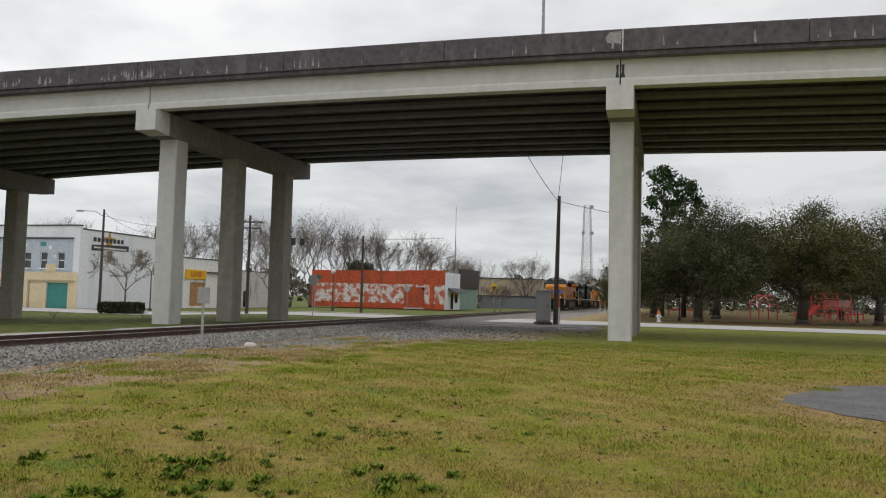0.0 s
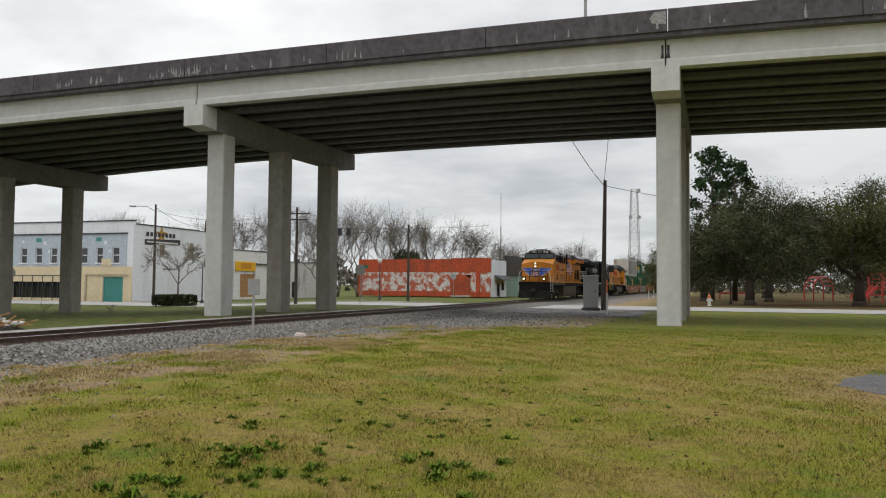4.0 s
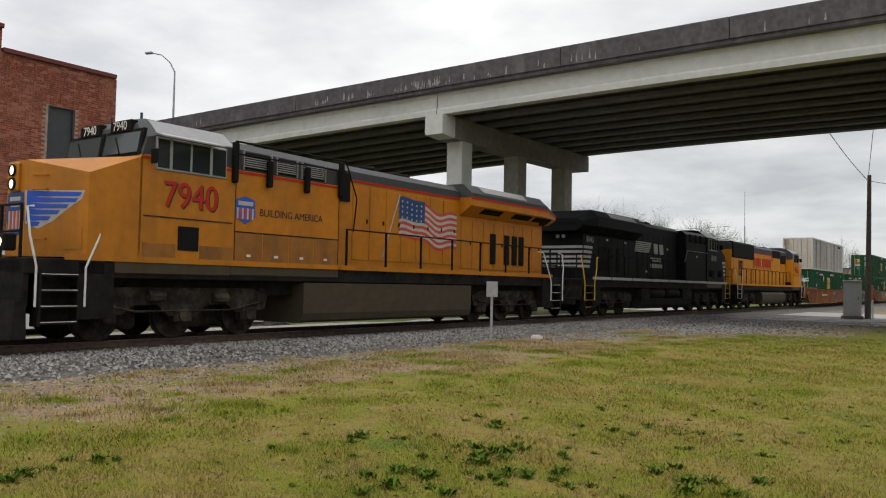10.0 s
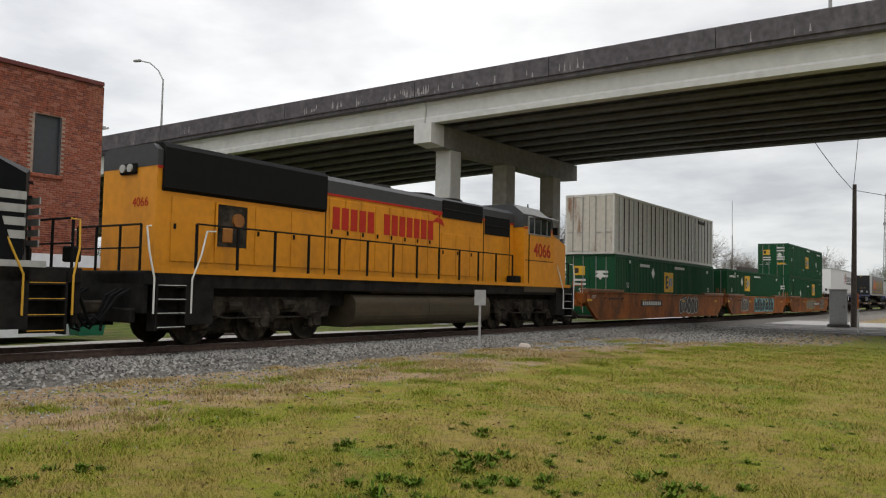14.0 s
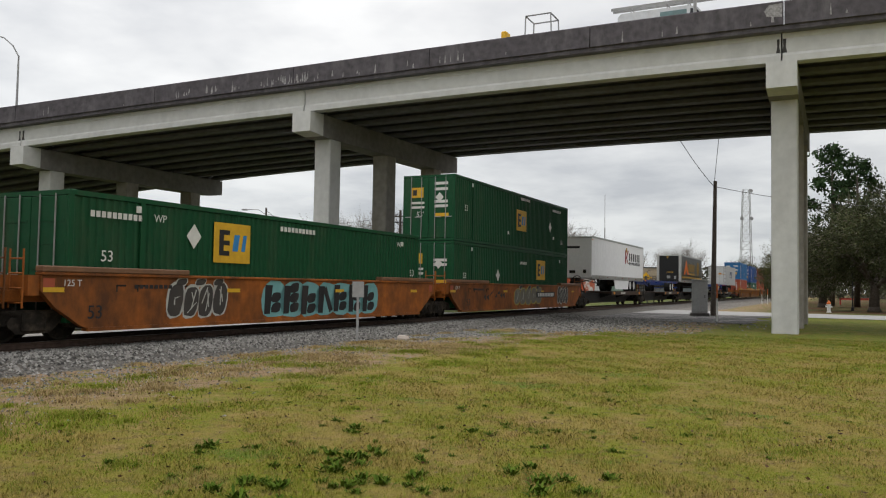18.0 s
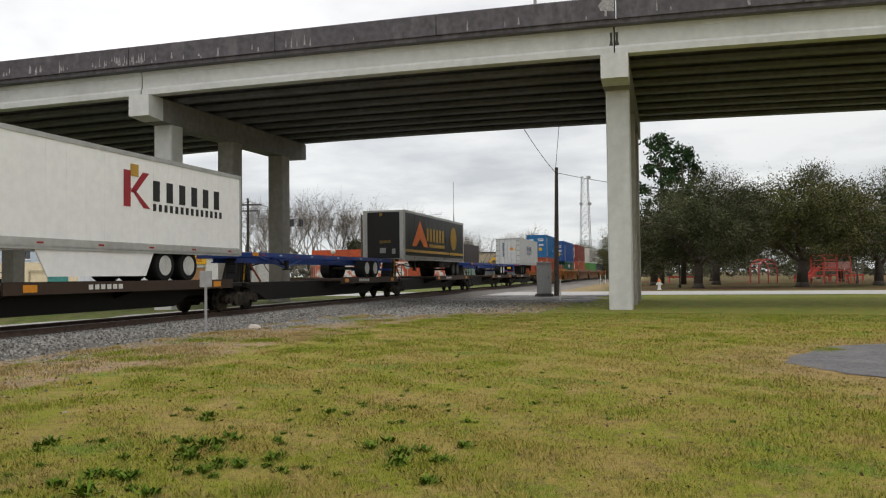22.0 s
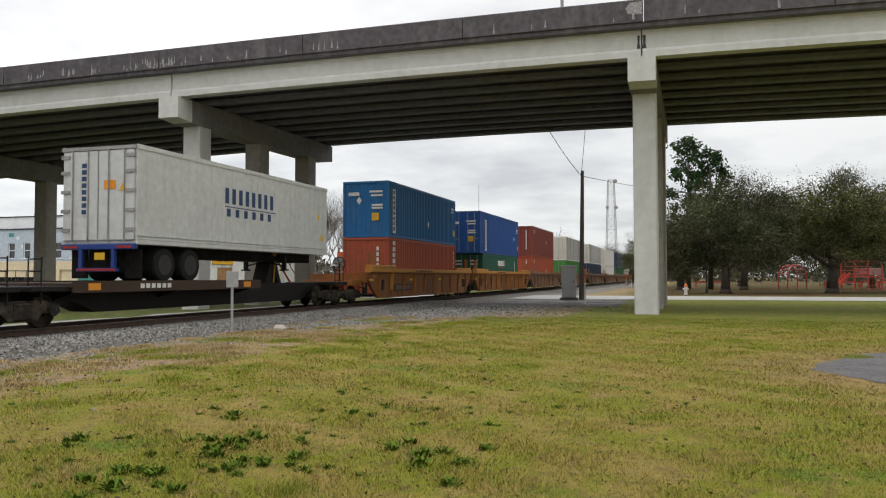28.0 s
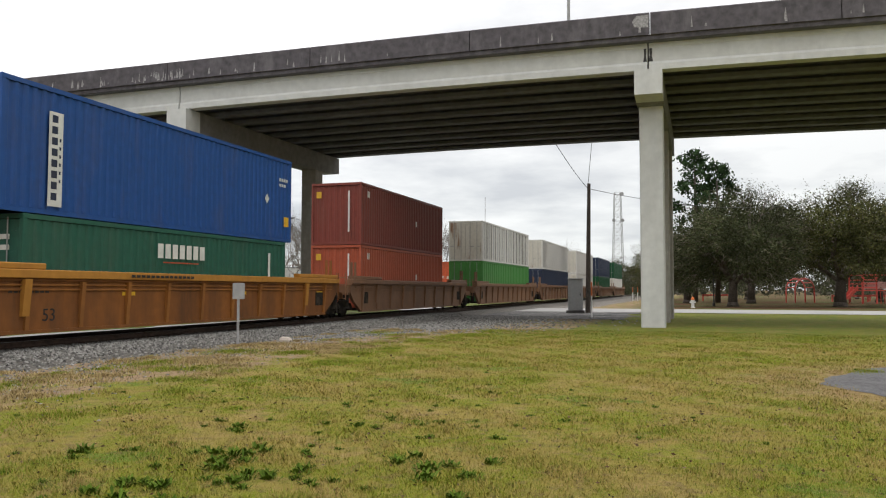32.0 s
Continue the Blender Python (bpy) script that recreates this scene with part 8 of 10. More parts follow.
def build_green_bin():
    b = thing("wheeled_bin", "two green wheeled bins pushed together against a wall", "bin", at=pose(-21.15, 22.35, -0.06, 0, 0, 68))
    part("lower_body", Mesh().prism([(-0.42, 0.0), (0.42, 0.0), (0.5, 0.42), (-0.5, 0.42)], "y", -0.4, 0.35), BIN_GREEN, b)
    part("upper_body", Mesh().prism([(-0.34, 0.42), (0.36, 0.42), (0.42, 1.05), (-0.3, 1.08)], "y", -0.36, 0.32), BIN_GREEN, b)
    part("lid", Mesh().soft(-0.4, 0.5, -0.42, 0.36, 1.05, 1.13, 0.03), BIN_GREEN, b)
    for x in (-0.24, 0.42):
        part("wheel", Mesh().rod((x, -0.5, 0.98), (x, -0.38, 0.98), 0.14, 16), RUBBER, b)


build_green_bin()


def wire(a, b, sag, r=0.012, n=14):
    pts = []
    for i in range(n + 1):
        k = i / n
        p = Vector(a).lerp(Vector(b), k)
        pts.append((p.x, p.y, p.z - sag * 4 * k * (1 - k)))
    return Mesh().pipe(pts, r, 4)


def utility_pole(x, y, h, label, arm=False, lamp=False, lean=0.0, r=0.15, transformer=False):
    z = ground_z(x, y)
    p = thing("utility_pole", label, "pole", "poles", at=pose(x, y, z, 0, lean, 0))
    part("shaft", Mesh().rod((0, 0, -0.2), (0, 0, h), r, 10, r * 0.62), POLE_WOOD, p)
    if arm:
        part("crossarm", Mesh().box(-1.1, 1.1, -0.06, 0.06, h - 0.6, h - 0.48), POLE_WOOD, p)
        for k in (-1.0, -0.4, 0.4, 1.0):
            part("insulator", Mesh().rod((k, 0, h - 0.48), (k, 0, h - 0.3), 0.04, 6), SIGN_BACK, p)
    if lamp:
        a = part("lamp_arm", Mesh().pipe([(0, 0, h - 0.7), (-0.8, 0, h - 0.2), (-2.0, 0, h - 0.15)], 0.035, 6), SIGN_BACK, p)
        part("lamp_head", Mesh().soft(-2.6, -1.95, -0.14, 0.14, h - 0.26, h - 0.1, 0.05), SIGN_BACK, a)
    if transformer:
        part("transformer", Mesh().rod((0.35, 0, h - 2.2), (0.35, 0, h - 1.4), 0.22, 12), SIGN_BACK, p)
        part("bracket", Mesh().box(-0.9, 0.9, -0.05, 0.05, h - 1.1, h - 1.0), DARK_TRIM, p)
    return p


utility_pole(7.85, 55.0, 8.95, "dark wooden utility pole beside a grey cabinet", lean=0.8, r=0.19)
utility_pole(-32.1, 74.5, 9.6, "wooden pole with a cobra-head street lamp arm", lamp=True)
utility_pole(-34.5, 93.5, 9.6, "leaning wooden utility pole by the side street", lean=2.5)
utility_pole(-16.2, 66.0, 8.2, "wooden utility pole with crossarms and transformer", arm=True, transformer=True)
utility_pole(-8.0, 78.5, 7.6, "dark wooden utility pole by the lawn")
wires = thing("overhead_wires", "thin dark overhead wires", "wires")
for a, b_, sag in (((7.9, 55.0, 8.6), (3.4, 46.0, 12.6), 0.35), ((7.9, 55.0, 8.7), (7.2, 47.0, 12.4), 0.0), ((7.9, 55.0, 8.6), (32.0, 78.0, 10.0), 0.8), ((-32.1, 74.5, 8.9), (-34.3, 93.5, 8.4), 0.5), ((-32.1, 74.5, 8.6), (-16.2, 66, 7.8), 0.9), ((-16.2, 66, 7.9), (-8.0, 78.5, 7.2), 0.5)):
    part("wire", wire(a, b_, sag, 0.02), DARK_TRIM, wires)


def build_cabinet():
    c = thing("signal_cabinet", "tall grey railway signal cabinet on a concrete base", "cabinet", at=pose(6.9, 54.2, 0, 0, 0, -8))
    part("base", Mesh().soft(-0.62, 0.62, -0.4, 0.5, -0.1, 0.22, 0.03), CROSSING, c)
    body = part("body", Mesh().soft(-0.5, 0.5, -0.32, 0.42, 0.22, 2.32, 0.03), CABINET_GREY, c)
    part("door", Mesh().soft(-0.44, 0.44, -0.345, -0.32, 0.32, 2.2, 0.012), CABINET_GREY, body)
    part("handle", Mesh().box(0.3, 0.34, -0.38, -0.345, 1.2, 1.4), DARK_TRIM, body)
    part("rain_hood", Mesh().soft(-0.54, 0.54, -0.38, 0.46, 2.32, 2.38, 0.02), CABINET_GREY, body)


build_cabinet()


def marker_stake(x, y, h, label):
    m = thing("marker_post", label, "post", "marker posts", at=pose(x, y, ground_z(x, y)))
    part("post", Mesh().rod((0, 0, -0.1), (0, 0, h * 0.62), 0.045, 8), HYDRANT_WHITE, m)
    part("cap", Mesh().rod((0, 0, h * 0.62), (0, 0, h), 0.045, 8), HYDRANT_ORANGE, m, "orange-red cap")


marker_stake(6.75, 45.8, 2.05, "white marker post with an orange-red top")
marker_stake(22.2, 112.0, 2.0, "white marker post with an orange-red top")
marker_stake(23.0, 112.5, 2.0, "white marker post with an orange-red top")


def track_sign():
    s = thing("track_sign", "back of a small square sign on a steel post", "sign", at=pose(-6.75, 22.6, 0.02, 0, 0, 22))
    part("post", Mesh().box(-0.035, 0.035, -0.03, 0.03, -0.1, 1.75), SIGN_BACK, s)
    part("plate", Mesh().soft(-0.17, 0.17, -0.045, -0.03, 1.3, 1.76, 0.006), SIGN_BACK, s)


track_sign()


def hydrant():
    h = thing("fire_hydrant", "white fire hydrant with an orange bonnet", "hydrant", at=pose(19.6, 72.0, 0))
    part("barrel", Mesh().lathe([(0.2, 0), (0.2, 0.06), (0.14, 0.08), (0.14, 0.62), (0.18, 0.64), (0.18, 0.7)], 14), HYDRANT_WHITE, h)
    part("bonnet", Mesh().lathe([(0.17, 0.7), (0.15, 0.85), (0.07, 0.95), (0.05, 1.02), (0.01, 1.03)], 14), HYDRANT_ORANGE, h)
    for s in (-1, 1):
        part("outlet", Mesh().rod((s * 0.12, 0, 0.5), (s * 0.27, 0, 0.5), 0.075, 10), HYDRANT_WHITE, h)


hydrant()


def park_lamp(x, y, h=3.9):
    z = ground_z(x, y)
    p = thing("park_lamp", "dark lamp post with a white globe", "street lamp", "globe lamps", at=pose(x, y, z))
    part("post", Mesh().lathe([(0.16, 0), (0.14, 0.3), (0.07, 0.4), (0.05, h)], 10), DARK_TRIM, p)
    part("globe", Mesh().lathe([(0.05, h), (0.2, h + 0.1), (0.26, h + 0.28), (0.2, h + 0.46), (0.05, h + 0.55)], 14), HYDRANT_WHITE, p, "white globe", smooth=True)


for x, y in ((24.0, 80.5), (48.5, 93.0), (-11.6, 84.0), (-29.2, 79.5), (-60.5, 71.0)):
    park_lamp(x, y)


def road_signs():
    s = thing("warning_sign", "yellow diamond road sign on a post", "sign", at=pose(9.0, 140, 0, 0, 0, 0))
    part("post", Mesh().rod((0, 0, 0), (0, 0, 3.2), 0.04, 6), SIGN_BACK, s)
    pl = part("plate", Mesh().prism([(-1.0, 3.6), (0, 2.6), (1.0, 3.6), (0, 4.6)], "y", -0.06, -0.03), SIGN_YELLOW, s)
    part("symbol", Mesh().box(-0.15, 0.15, -0.07, -0.06, 3.1, 4.0).box(-0.45, 0.45, -0.07, -0.06, 3.65, 3.85), DARK_TRIM, pl)
    for x, y in ((-9.7, 59.6), (-37.3, 60.0), (-4.6, 103.0)):
        r = thing("road_sign_back", "grey back of a round road sign on a post", "sign", "road signs", at=pose(x, y, ground_z(x, y)))
        part("post", Mesh().rod((0, 0, 0), (0, 0, 3.0), 0.035, 6), SIGN_BACK, r)
        part("plate", Mesh().rod((0, -0.03, 2.75), (0, -0.05, 2.75), 0.4, 14), SIGN_BACK, r)
    g = thing("street_name_sign", "small green street sign on a post", "sign", at=pose(-12.2, 76.0, 0))
    part("post", Mesh().rod((0, 0, 0), (0, 0, 3.6), 0.035, 6), SIGN_BACK, g)
    part("plate", Mesh().box(-0.6, 0.6, -0.04, -0.02, 3.2, 3.5), BIN_GREEN, g)
    # crossing signal seen side on
    x = thing("crossing_signal", "railway crossing signal with dark paired lamps", "signal", at=pose(-14.6, 69.5, 0, 0, 0, 60))
    part("mast", Mesh().rod((0, 0, 0), (0, 0, 4.3), 0.06, 8), SIGN_BACK, x)
    part("crossbar", Mesh().box(-0.8, 0.8, -0.04, 0.04, 2.9, 2.98), DARK_TRIM, x)
    for k in (-0.7, 0.7):
        part("lamp_disc", Mesh().rod((k, -0.12, 2.94), (k, -0.04, 2.94), 0.3, 14), DARK_TRIM, x)
    part("case", Mesh().soft(-0.5, -0.1, -0.2, 0.2, 0.9, 1.8, 0.02), SIGN_BACK, x)


road_signs()


SIGNAL_AT = (-14.0, 76.0, 6.7)


def hanging_signals():
    t = thing("hanging_signal", "pair of dark traffic signals hung on a wire", "traffic signal", at=pose(*SIGNAL_AT))
    for dx in (-0.45, 0.45):
        h = part("signal_head", Mesh().soft(dx - 0.2, dx + 0.2, -0.2, 0.2, -0.35, 0.35, 0.04), DARK_TRIM, t)
        for zz in (-0.22, 0.0, 0.22):
            part("visor", Mesh().rod((dx, -0.34, zz), (dx, -0.19, zz), 0.09, 8), DARK_TRIM, h)
    part("span_wire", wire((-9.0, -3.0, 0.6), (14.0, 4.0, 1.0), 0.45, 0.02), DARK_TRIM, t)


hanging_signals()


def lattice_tower(x, y, h, w0, w1, label):
    t = thing("radio_tower", label, "tower", at=pose(x, y, 0))
    legs = [(-1, -1), (1, -1), (1, 1), (-1, 1)]
    n = 14
    for a, b in legs:
        part("leg", Mesh().rod((a * w0, b * w0, 0), (a * w1, b * w1, h), 0.14, 5), SIGN_BACK, t)
    br = Mesh()
    for i in range(n):
        k0, k1 = i / n, (i + 1) / n
        r0, r1 = w0 + (w1 - w0) * k0, w0 + (w1 - w0) * k1
        for (a, b), (c, d) in zip(legs, legs[1:] + legs[:1]):
            br.rod((a * r0, b * r0, k0 * h), (c * r1, d * r1, k1 * h), 0.07, 4)
            br.rod((c * r0, d * r0, k0 * h), (a * r1, b * r1, k1 * h), 0.07, 4)
            br.rod((a * r1, b * r1, k1 * h), (c * r1, d * r1, k1 * h), 0.07, 4)
    tagged(part("bracing", br, SIGN_BACK, t), kind="stuff")
    for z, dx in ((h * 0.72, 2.2), (h - 0.8, 2.0), (h * 0.72, -2.2)):
        part("dish", Mesh().lathe([(0.9, 0.0), (0.6, 0.35), (0.1, 0.5)], 12, (dx, -w1, z), "y"), SIGN_BACK, t)


lattice_tower(72.5, 402.0, 50.6, 2.9, 1.5, "pale steel lattice radio tower on the skyline")
mast = thing("radio_mast", "thin tall radio mast on the skyline", "mast", at=pose(4.3, 300, 0))
part("shaft", Mesh().rod((0, 0, 0), (0, 0, 24), 0.22, 6).rod((0, 0, 24), (0, 0, 36.5), 0.1, 5), SIGN_BACK, mast)


def playground():
    a = thing("climbing_arch", "red tubular climbing arch in the park", "play equipment", at=pose(41.8, 103.5, 0, 0, 0, 20))
    for y in (-0.8, 0.8):
        pts = [(1.5 * math.cos(math.pi * i / 10), y, 1.6 + 1.5 * math.sin(math.pi * i / 10)) for i in range(11)]
        part("hoop", Mesh().pipe([(1.5, y, 0)] + pts + [(-1.5, y, 0)], 0.09, 8), PLAY_RED, a)
    for i in range(7):
        t = math.pi * (i + 0.5) / 7
        part("rung", Mesh().rod((1.5 * math.cos(t), -0.8, 1.6 + 1.5 * math.sin(t)), (1.5 * math.cos(t), 0.8, 1.6 + 1.5 * math.sin(t)), 0.06, 6), PLAY_RED, a)
    p = thing("play_tower", "red play tower with a slide and railings", "play equipment", at=pose(46.7, 96.0, 0, 0, 0, 10))
    for x in (-1.6, 0.2, 2.0):
        for y in (-1.2, 1.2):
            part("post", Mesh().rod((x, y, 0), (x, y, 3.55), 0.09, 8), PLAY_RED, p)
            part("post_cap", Mesh().lathe([(0.11, 3.55), (0.1, 3.65), (0.02, 3.7)], 8, (x, y, 0)), PLAY_RED, p)
    part("platform", Mesh().box(-1.6, 2.0, -1.2, 1.2, 1.5, 1.65), PLAY_RED, p)
    for y in (-1.2, 1.2):
        part("panel", Mesh().soft(0.3, 1.9, y - 0.04, y + 0.04, 1.75, 2.6, 0.03), PLAY_PALE, p, "faded panel with cut-outs")
        for zz in (1.9, 2.35, 2.8):
            part("railing", Mesh().rod((-1.6, y, zz), (0.2, y, zz), 0.06, 6), PLAY_RED, p)
        part("top_rail", Mesh().rod((-1.6, y, 3.4), (2.0, y, 3.4), 0.07, 6), PLAY_RED, p)
        part("arch_rail", Mesh().pipe([(0.2 + 0.9 + 0.9 * math.cos(math.pi * i / 8), y, 2.7 + 0.7 * math.sin(math.pi * i / 8)) for i in range(9)], 0.06, 6), PLAY_RED, p)
    bed = Mesh().prism([(-1.6, 1.65), (-2.9, 0.55), (-3.5, 0.3), (-3.9, 0.28), (-3.9, 0.34), (-3.45, 0.38), (-2.85, 0.65), (-1.6, 1.78)], "y", -0.4, 0.4)
    slide = part("slide", bed, PLAY_RED, p, "faded red slide")
    for y in (-0.46, 0.4):
        part("slide_wall", Mesh().prism([(-1.6, 1.65), (-2.9, 0.55), (-3.9, 0.28), (-3.9, 0.55), (-2.85, 0.95), (-1.6, 2.2)], "y", y, y + 0.06), PLAY_RED, slide)
    for x in (2.3, 2.8, 3.3):
        part("climber", Mesh().rod((x, -0.9, 0), (x - 0.1, -0.9, 1.9 - (x - 2.3)), 0.06, 6).rod((x, 0.9, 0), (x - 0.1, 0.9, 1.9 - (x - 2.3)), 0.06, 6).rod((x - 0.1, -0.9, 1.8 - (x - 2.3)), (x - 0.1, 0.9, 1.8 - (x - 2.3)), 0.05, 6), PLAY_RED, p)
    for x, y in ((36, 118), (52, 112), (60, 118)):
        q = thing("low_play_wall", "low red play structure in the park", "play equipment", "low play structures", at=pose(x, y, 0))
        part("rail", Mesh().box(-2.5, 2.5, -0.1, 0.1, 0.7, 0.95), PLAY_RED, q)
        for k in (-2.4, 0, 2.4):
            part("post", Mesh().box(k - 0.08, k + 0.08, -0.1, 0.1, 0, 0.9), PLAY_RED, q)


playground()


def rubble():
    r = thing("debris_pile", "pile of broken branches and white rubbish by the track", "debris pile", at=pose(-18.6, 27.2, -0.1))
    rnd = random.Random(12)
    hump = [[(-1.9 + 3.8 * i / 12, -0.9 + 1.8 * j / 8, max(0, 0.6 * (1 - ((i - 6) / 6) ** 2) * (1 - ((j - 4) / 4) ** 2) + 0.09 * noise.noise((i, j, 0)))) for i in range(13)] for j in range(9)]
    part("mound", Mesh().sheet(hump), TIE_WOOD, r)
    g = np.random.default_rng(3)
    q = np.stack([g.normal(-0.35, 0.5, 900), g.normal(-0.25, 0.32, 900), np.zeros(900)], axis=1)
    q[:, 2] = np.maximum(0.02, 0.6 * (1 - (q[:, 0] / 1.95) ** 2) * (1 - (q[:, 1] / 0.95) ** 2)) + g.uniform(0, 0.1, 900)
    tagged(part("weed_cover", pieces("weed_cover", leaf_quads(q, 0.05, g), WEED), None, r, "green weeds over the heap"), kind="stuff")
    for i in range(130):
        x, y = rnd.uniform(-1.9, 1.9), rnd.uniform(-0.9, 0.6)
        z = 0.5 * (1 - (x / 2) ** 2) * (1 - y * y) + 0.05
        a, l = rnd.uniform(0, 6.3), rnd.uniform(0.2, 0.8)
        mat = rnd.choice((HYDRANT_WHITE, HYDRANT_WHITE, POLE_WOOD)) if x < -0.5 else rnd.choice((BOARDS, BOARDS, POLE_WOOD, HYDRANT_WHITE))
        if mat is HYDRANT_WHITE:
            part("scrap", Mesh().soft(x, x + rnd.uniform(0.1, 0.3), y, y + 0.2, z, z + rnd.uniform(0.04, 0.14), 0.02), mat, r)
        else:
            part("branch", Mesh().rod((x, y, z), (x + l * math.cos(a), y + l * math.sin(a), z + rnd.uniform(-0.1, 0.25)), 0.025, 5), mat, r)


rock = part("pale_rock", Mesh().lathe([(0.05, 0), (0.21, 0.02), (0.22, 0.09), (0.15, 0.17), (0.03, 0.18)], 5), paint_once("pale_broken_stone", (0.50, 0.43, 0.37)))
rock.matrix_basis = pose(-5.74, 24.1, 0.0, 8, 4, 20) @ Matrix.Diagonal((0.95, 0.75, 0.85, 1))
tagged(rock, "pale angular rock lying at the edge of the ballast", "rock")


def bridge_lamp(x, arm):
    p0 = deck_at(x, -0.15, 2.3)
    p = thing("bridge_lamp", "tall steel street lamp on the overpass parapet", "street lamp", "overpass lamps", at=pose(p0.x, p0.y, p0.z))
    top = 2.9 if arm else 5.3
    part("pole", Mesh().rod((0, 0, -0.3), (0, 0, top), 0.07, 8, 0.045), SIGN_BACK, p)
    if arm:
        a = part("arm", Mesh().pipe([(0, 0, 2.85), (-0.3, -0.1, 3.45), (-0.85, -0.2, 3.92), (-1.5, -0.3, 4.08)], 0.04, 6), SIGN_BACK, p)
        part("head", Mesh().soft(-2.0, -1.45, -0.42, -0.2, 4.02, 4.17, 0.05), SIGN_BACK, a)


bridge_lamp(-32.2, True)
bridge_lamp(4.08, False)


# a white work truck with a ladder rack, towing a trailer over the bridge
def ride(t):
    return 12.0 * (t - 18.0) + 0.3 * (t - 18.0) ** 2 if t < 22 else 12.0 * 4 + 4.8 + 14.4 * (t - 22)


ROAD_RIDERS = []


def build_bridge_traffic():
    t = thing("work_van", "white work van with ladders on its roof rack", "van")
    white = paint_once("white_van_paint", (0.66, 0.67, 0.68))
    part("body", Mesh().prism([(-2.2, 0.45), (2.3, 0.45), (2.38, 1.1), (1.8, 1.32), (1.3, 1.95), (0.9, 2.08), (-2.05, 2.08), (-2.2, 1.9)], "y", -0.95, 0.95), white, t)
    part("side_window", Mesh().prism([(-0.3, 1.4), (0.85, 1.4), (0.85, 1.92), (-0.3, 1.92)], "y", -0.965, -0.945), paint_once("tinted_van_glass", (0.16, 0.25, 0.25)), t)
    part("door_window", Mesh().prism([(1.0, 1.4), (1.65, 1.4), (1.25, 1.9), (1.0, 1.92)], "y", -0.965, -0.945), DARK_GLASS, t)
    part("name_bar", Mesh().box(-1.8, -0.6, -0.96, -0.95, 1.55, 1.72), SIGN_BACK, t)
    part("chassis", Mesh().box(-2.0, 2.1, -0.6, 0.6, 0.3, 0.46), GRIME, t)
    for x in (-1.35, 1.45):
        for y in (-0.85, 0.85):
            w = part("wheel", Mesh().rod((x, y - 0.12, 0.34), (x, y + 0.12, 0.34), 0.34, 16), RUBBER, t)
            part("rim", Mesh().rod((x, y - 0.14, 0.34), (x, y + 0.14, 0.34), 0.2, 12), SIGN_BACK, w)
    for x in (-1.6, 0.0, 0.9):
        part("rack_bar", Mesh().rod((x, -0.9, 2.3), (x, 0.9, 2.3), 0.03, 6).rod((x, -0.9, 2.0), (x, -0.9, 2.3), 0.03, 6).rod((x, 0.9, 2.0), (x, 0.9, 2.3), 0.03, 6), SIGN_BACK, t)
    ld = Mesh()
    for y in (-0.75, -0.4):
        ld.box(-2.55, 2.1, y - 0.02, y + 0.02, 2.33, 2.45)
    for i in range(12):
        ld.rod((-2.4 + i * 0.38, -0.75, 2.38), (-2.4 + i * 0.38, -0.4, 2.38), 0.018, 5)
    part("ladder", ld, STEEL_GREY, t)
    ROAD_RIDERS.append((t, 2.6))
    r = thing("flat_trailer", "flat equipment trailer with a steel frame and yellow machine", "trailer")
    part("bed", Mesh().soft(-2.6, 1.6, -0.95, 0.95, 0.55, 0.7, 0.02), GRIME, r)
    part("drawbar", Mesh().box(1.6, 3.4, -0.08, 0.08, 0.5, 0.6), GRIME, r)
    for y in (-1.05, 1.05):
        w = part("wheel", Mesh().rod((-0.6, y - 0.1, 0.36), (-0.6, y + 0.1, 0.36), 0.36, 16), RUBBER, r)
        part("rim", Mesh().rod((-0.6, y - 0.12, 0.36), (-0.6, y + 0.12, 0.36), 0.18, 12), SIGN_BACK, w)
    fr = Mesh()
    for x in (-0.7, 0.7):
        for y in (-0.6, 0.6):
            fr.rod((x, y, 0.7), (x * 0.9, y, 2.75), 0.035, 6)
    fr.rod((-0.63, -0.6, 2.75), (0.63, -0.6, 2.75), 0.035, 6).rod((-0.63, 0.6, 2.75), (0.63, 0.6, 2.75), 0.035, 6).rod((-0.63, -0.6, 2.75), (-0.63, 0.6, 2.75), 0.035, 6).rod((0.63, -0.6, 2.75), (0.63, 0.6, 2.75), 0.035, 6)
    part("steel_frame", fr, SIGN_BACK, r)
    part("yellow_machine", Mesh().soft(-2.05, -1.75, -0.3, 0.3, 0.7, 2.3, 0.06).soft(-2.3, -1.2, -0.5, 0.5, 0.7, 1.2, 0.06), SIGN_YELLOW, r, "yellow machine")
    ROAD_RIDERS.append((r, -3.3))


build_bridge_traffic()


def rider_pose(x):
    a, b = deck_at(x - 0.5, 3.0, 1.37), deck_at(x + 0.5, 3.0, 1.37)
    d = b - a
    p = (a + b) / 2
    return pose(p.x, p.y, p.z, 0, -math.degrees(math.asin(d.z / d.length)), math.degrees(math.atan2(d.y, d.x)))


# ---- trees, hedges, weeds and grass ----


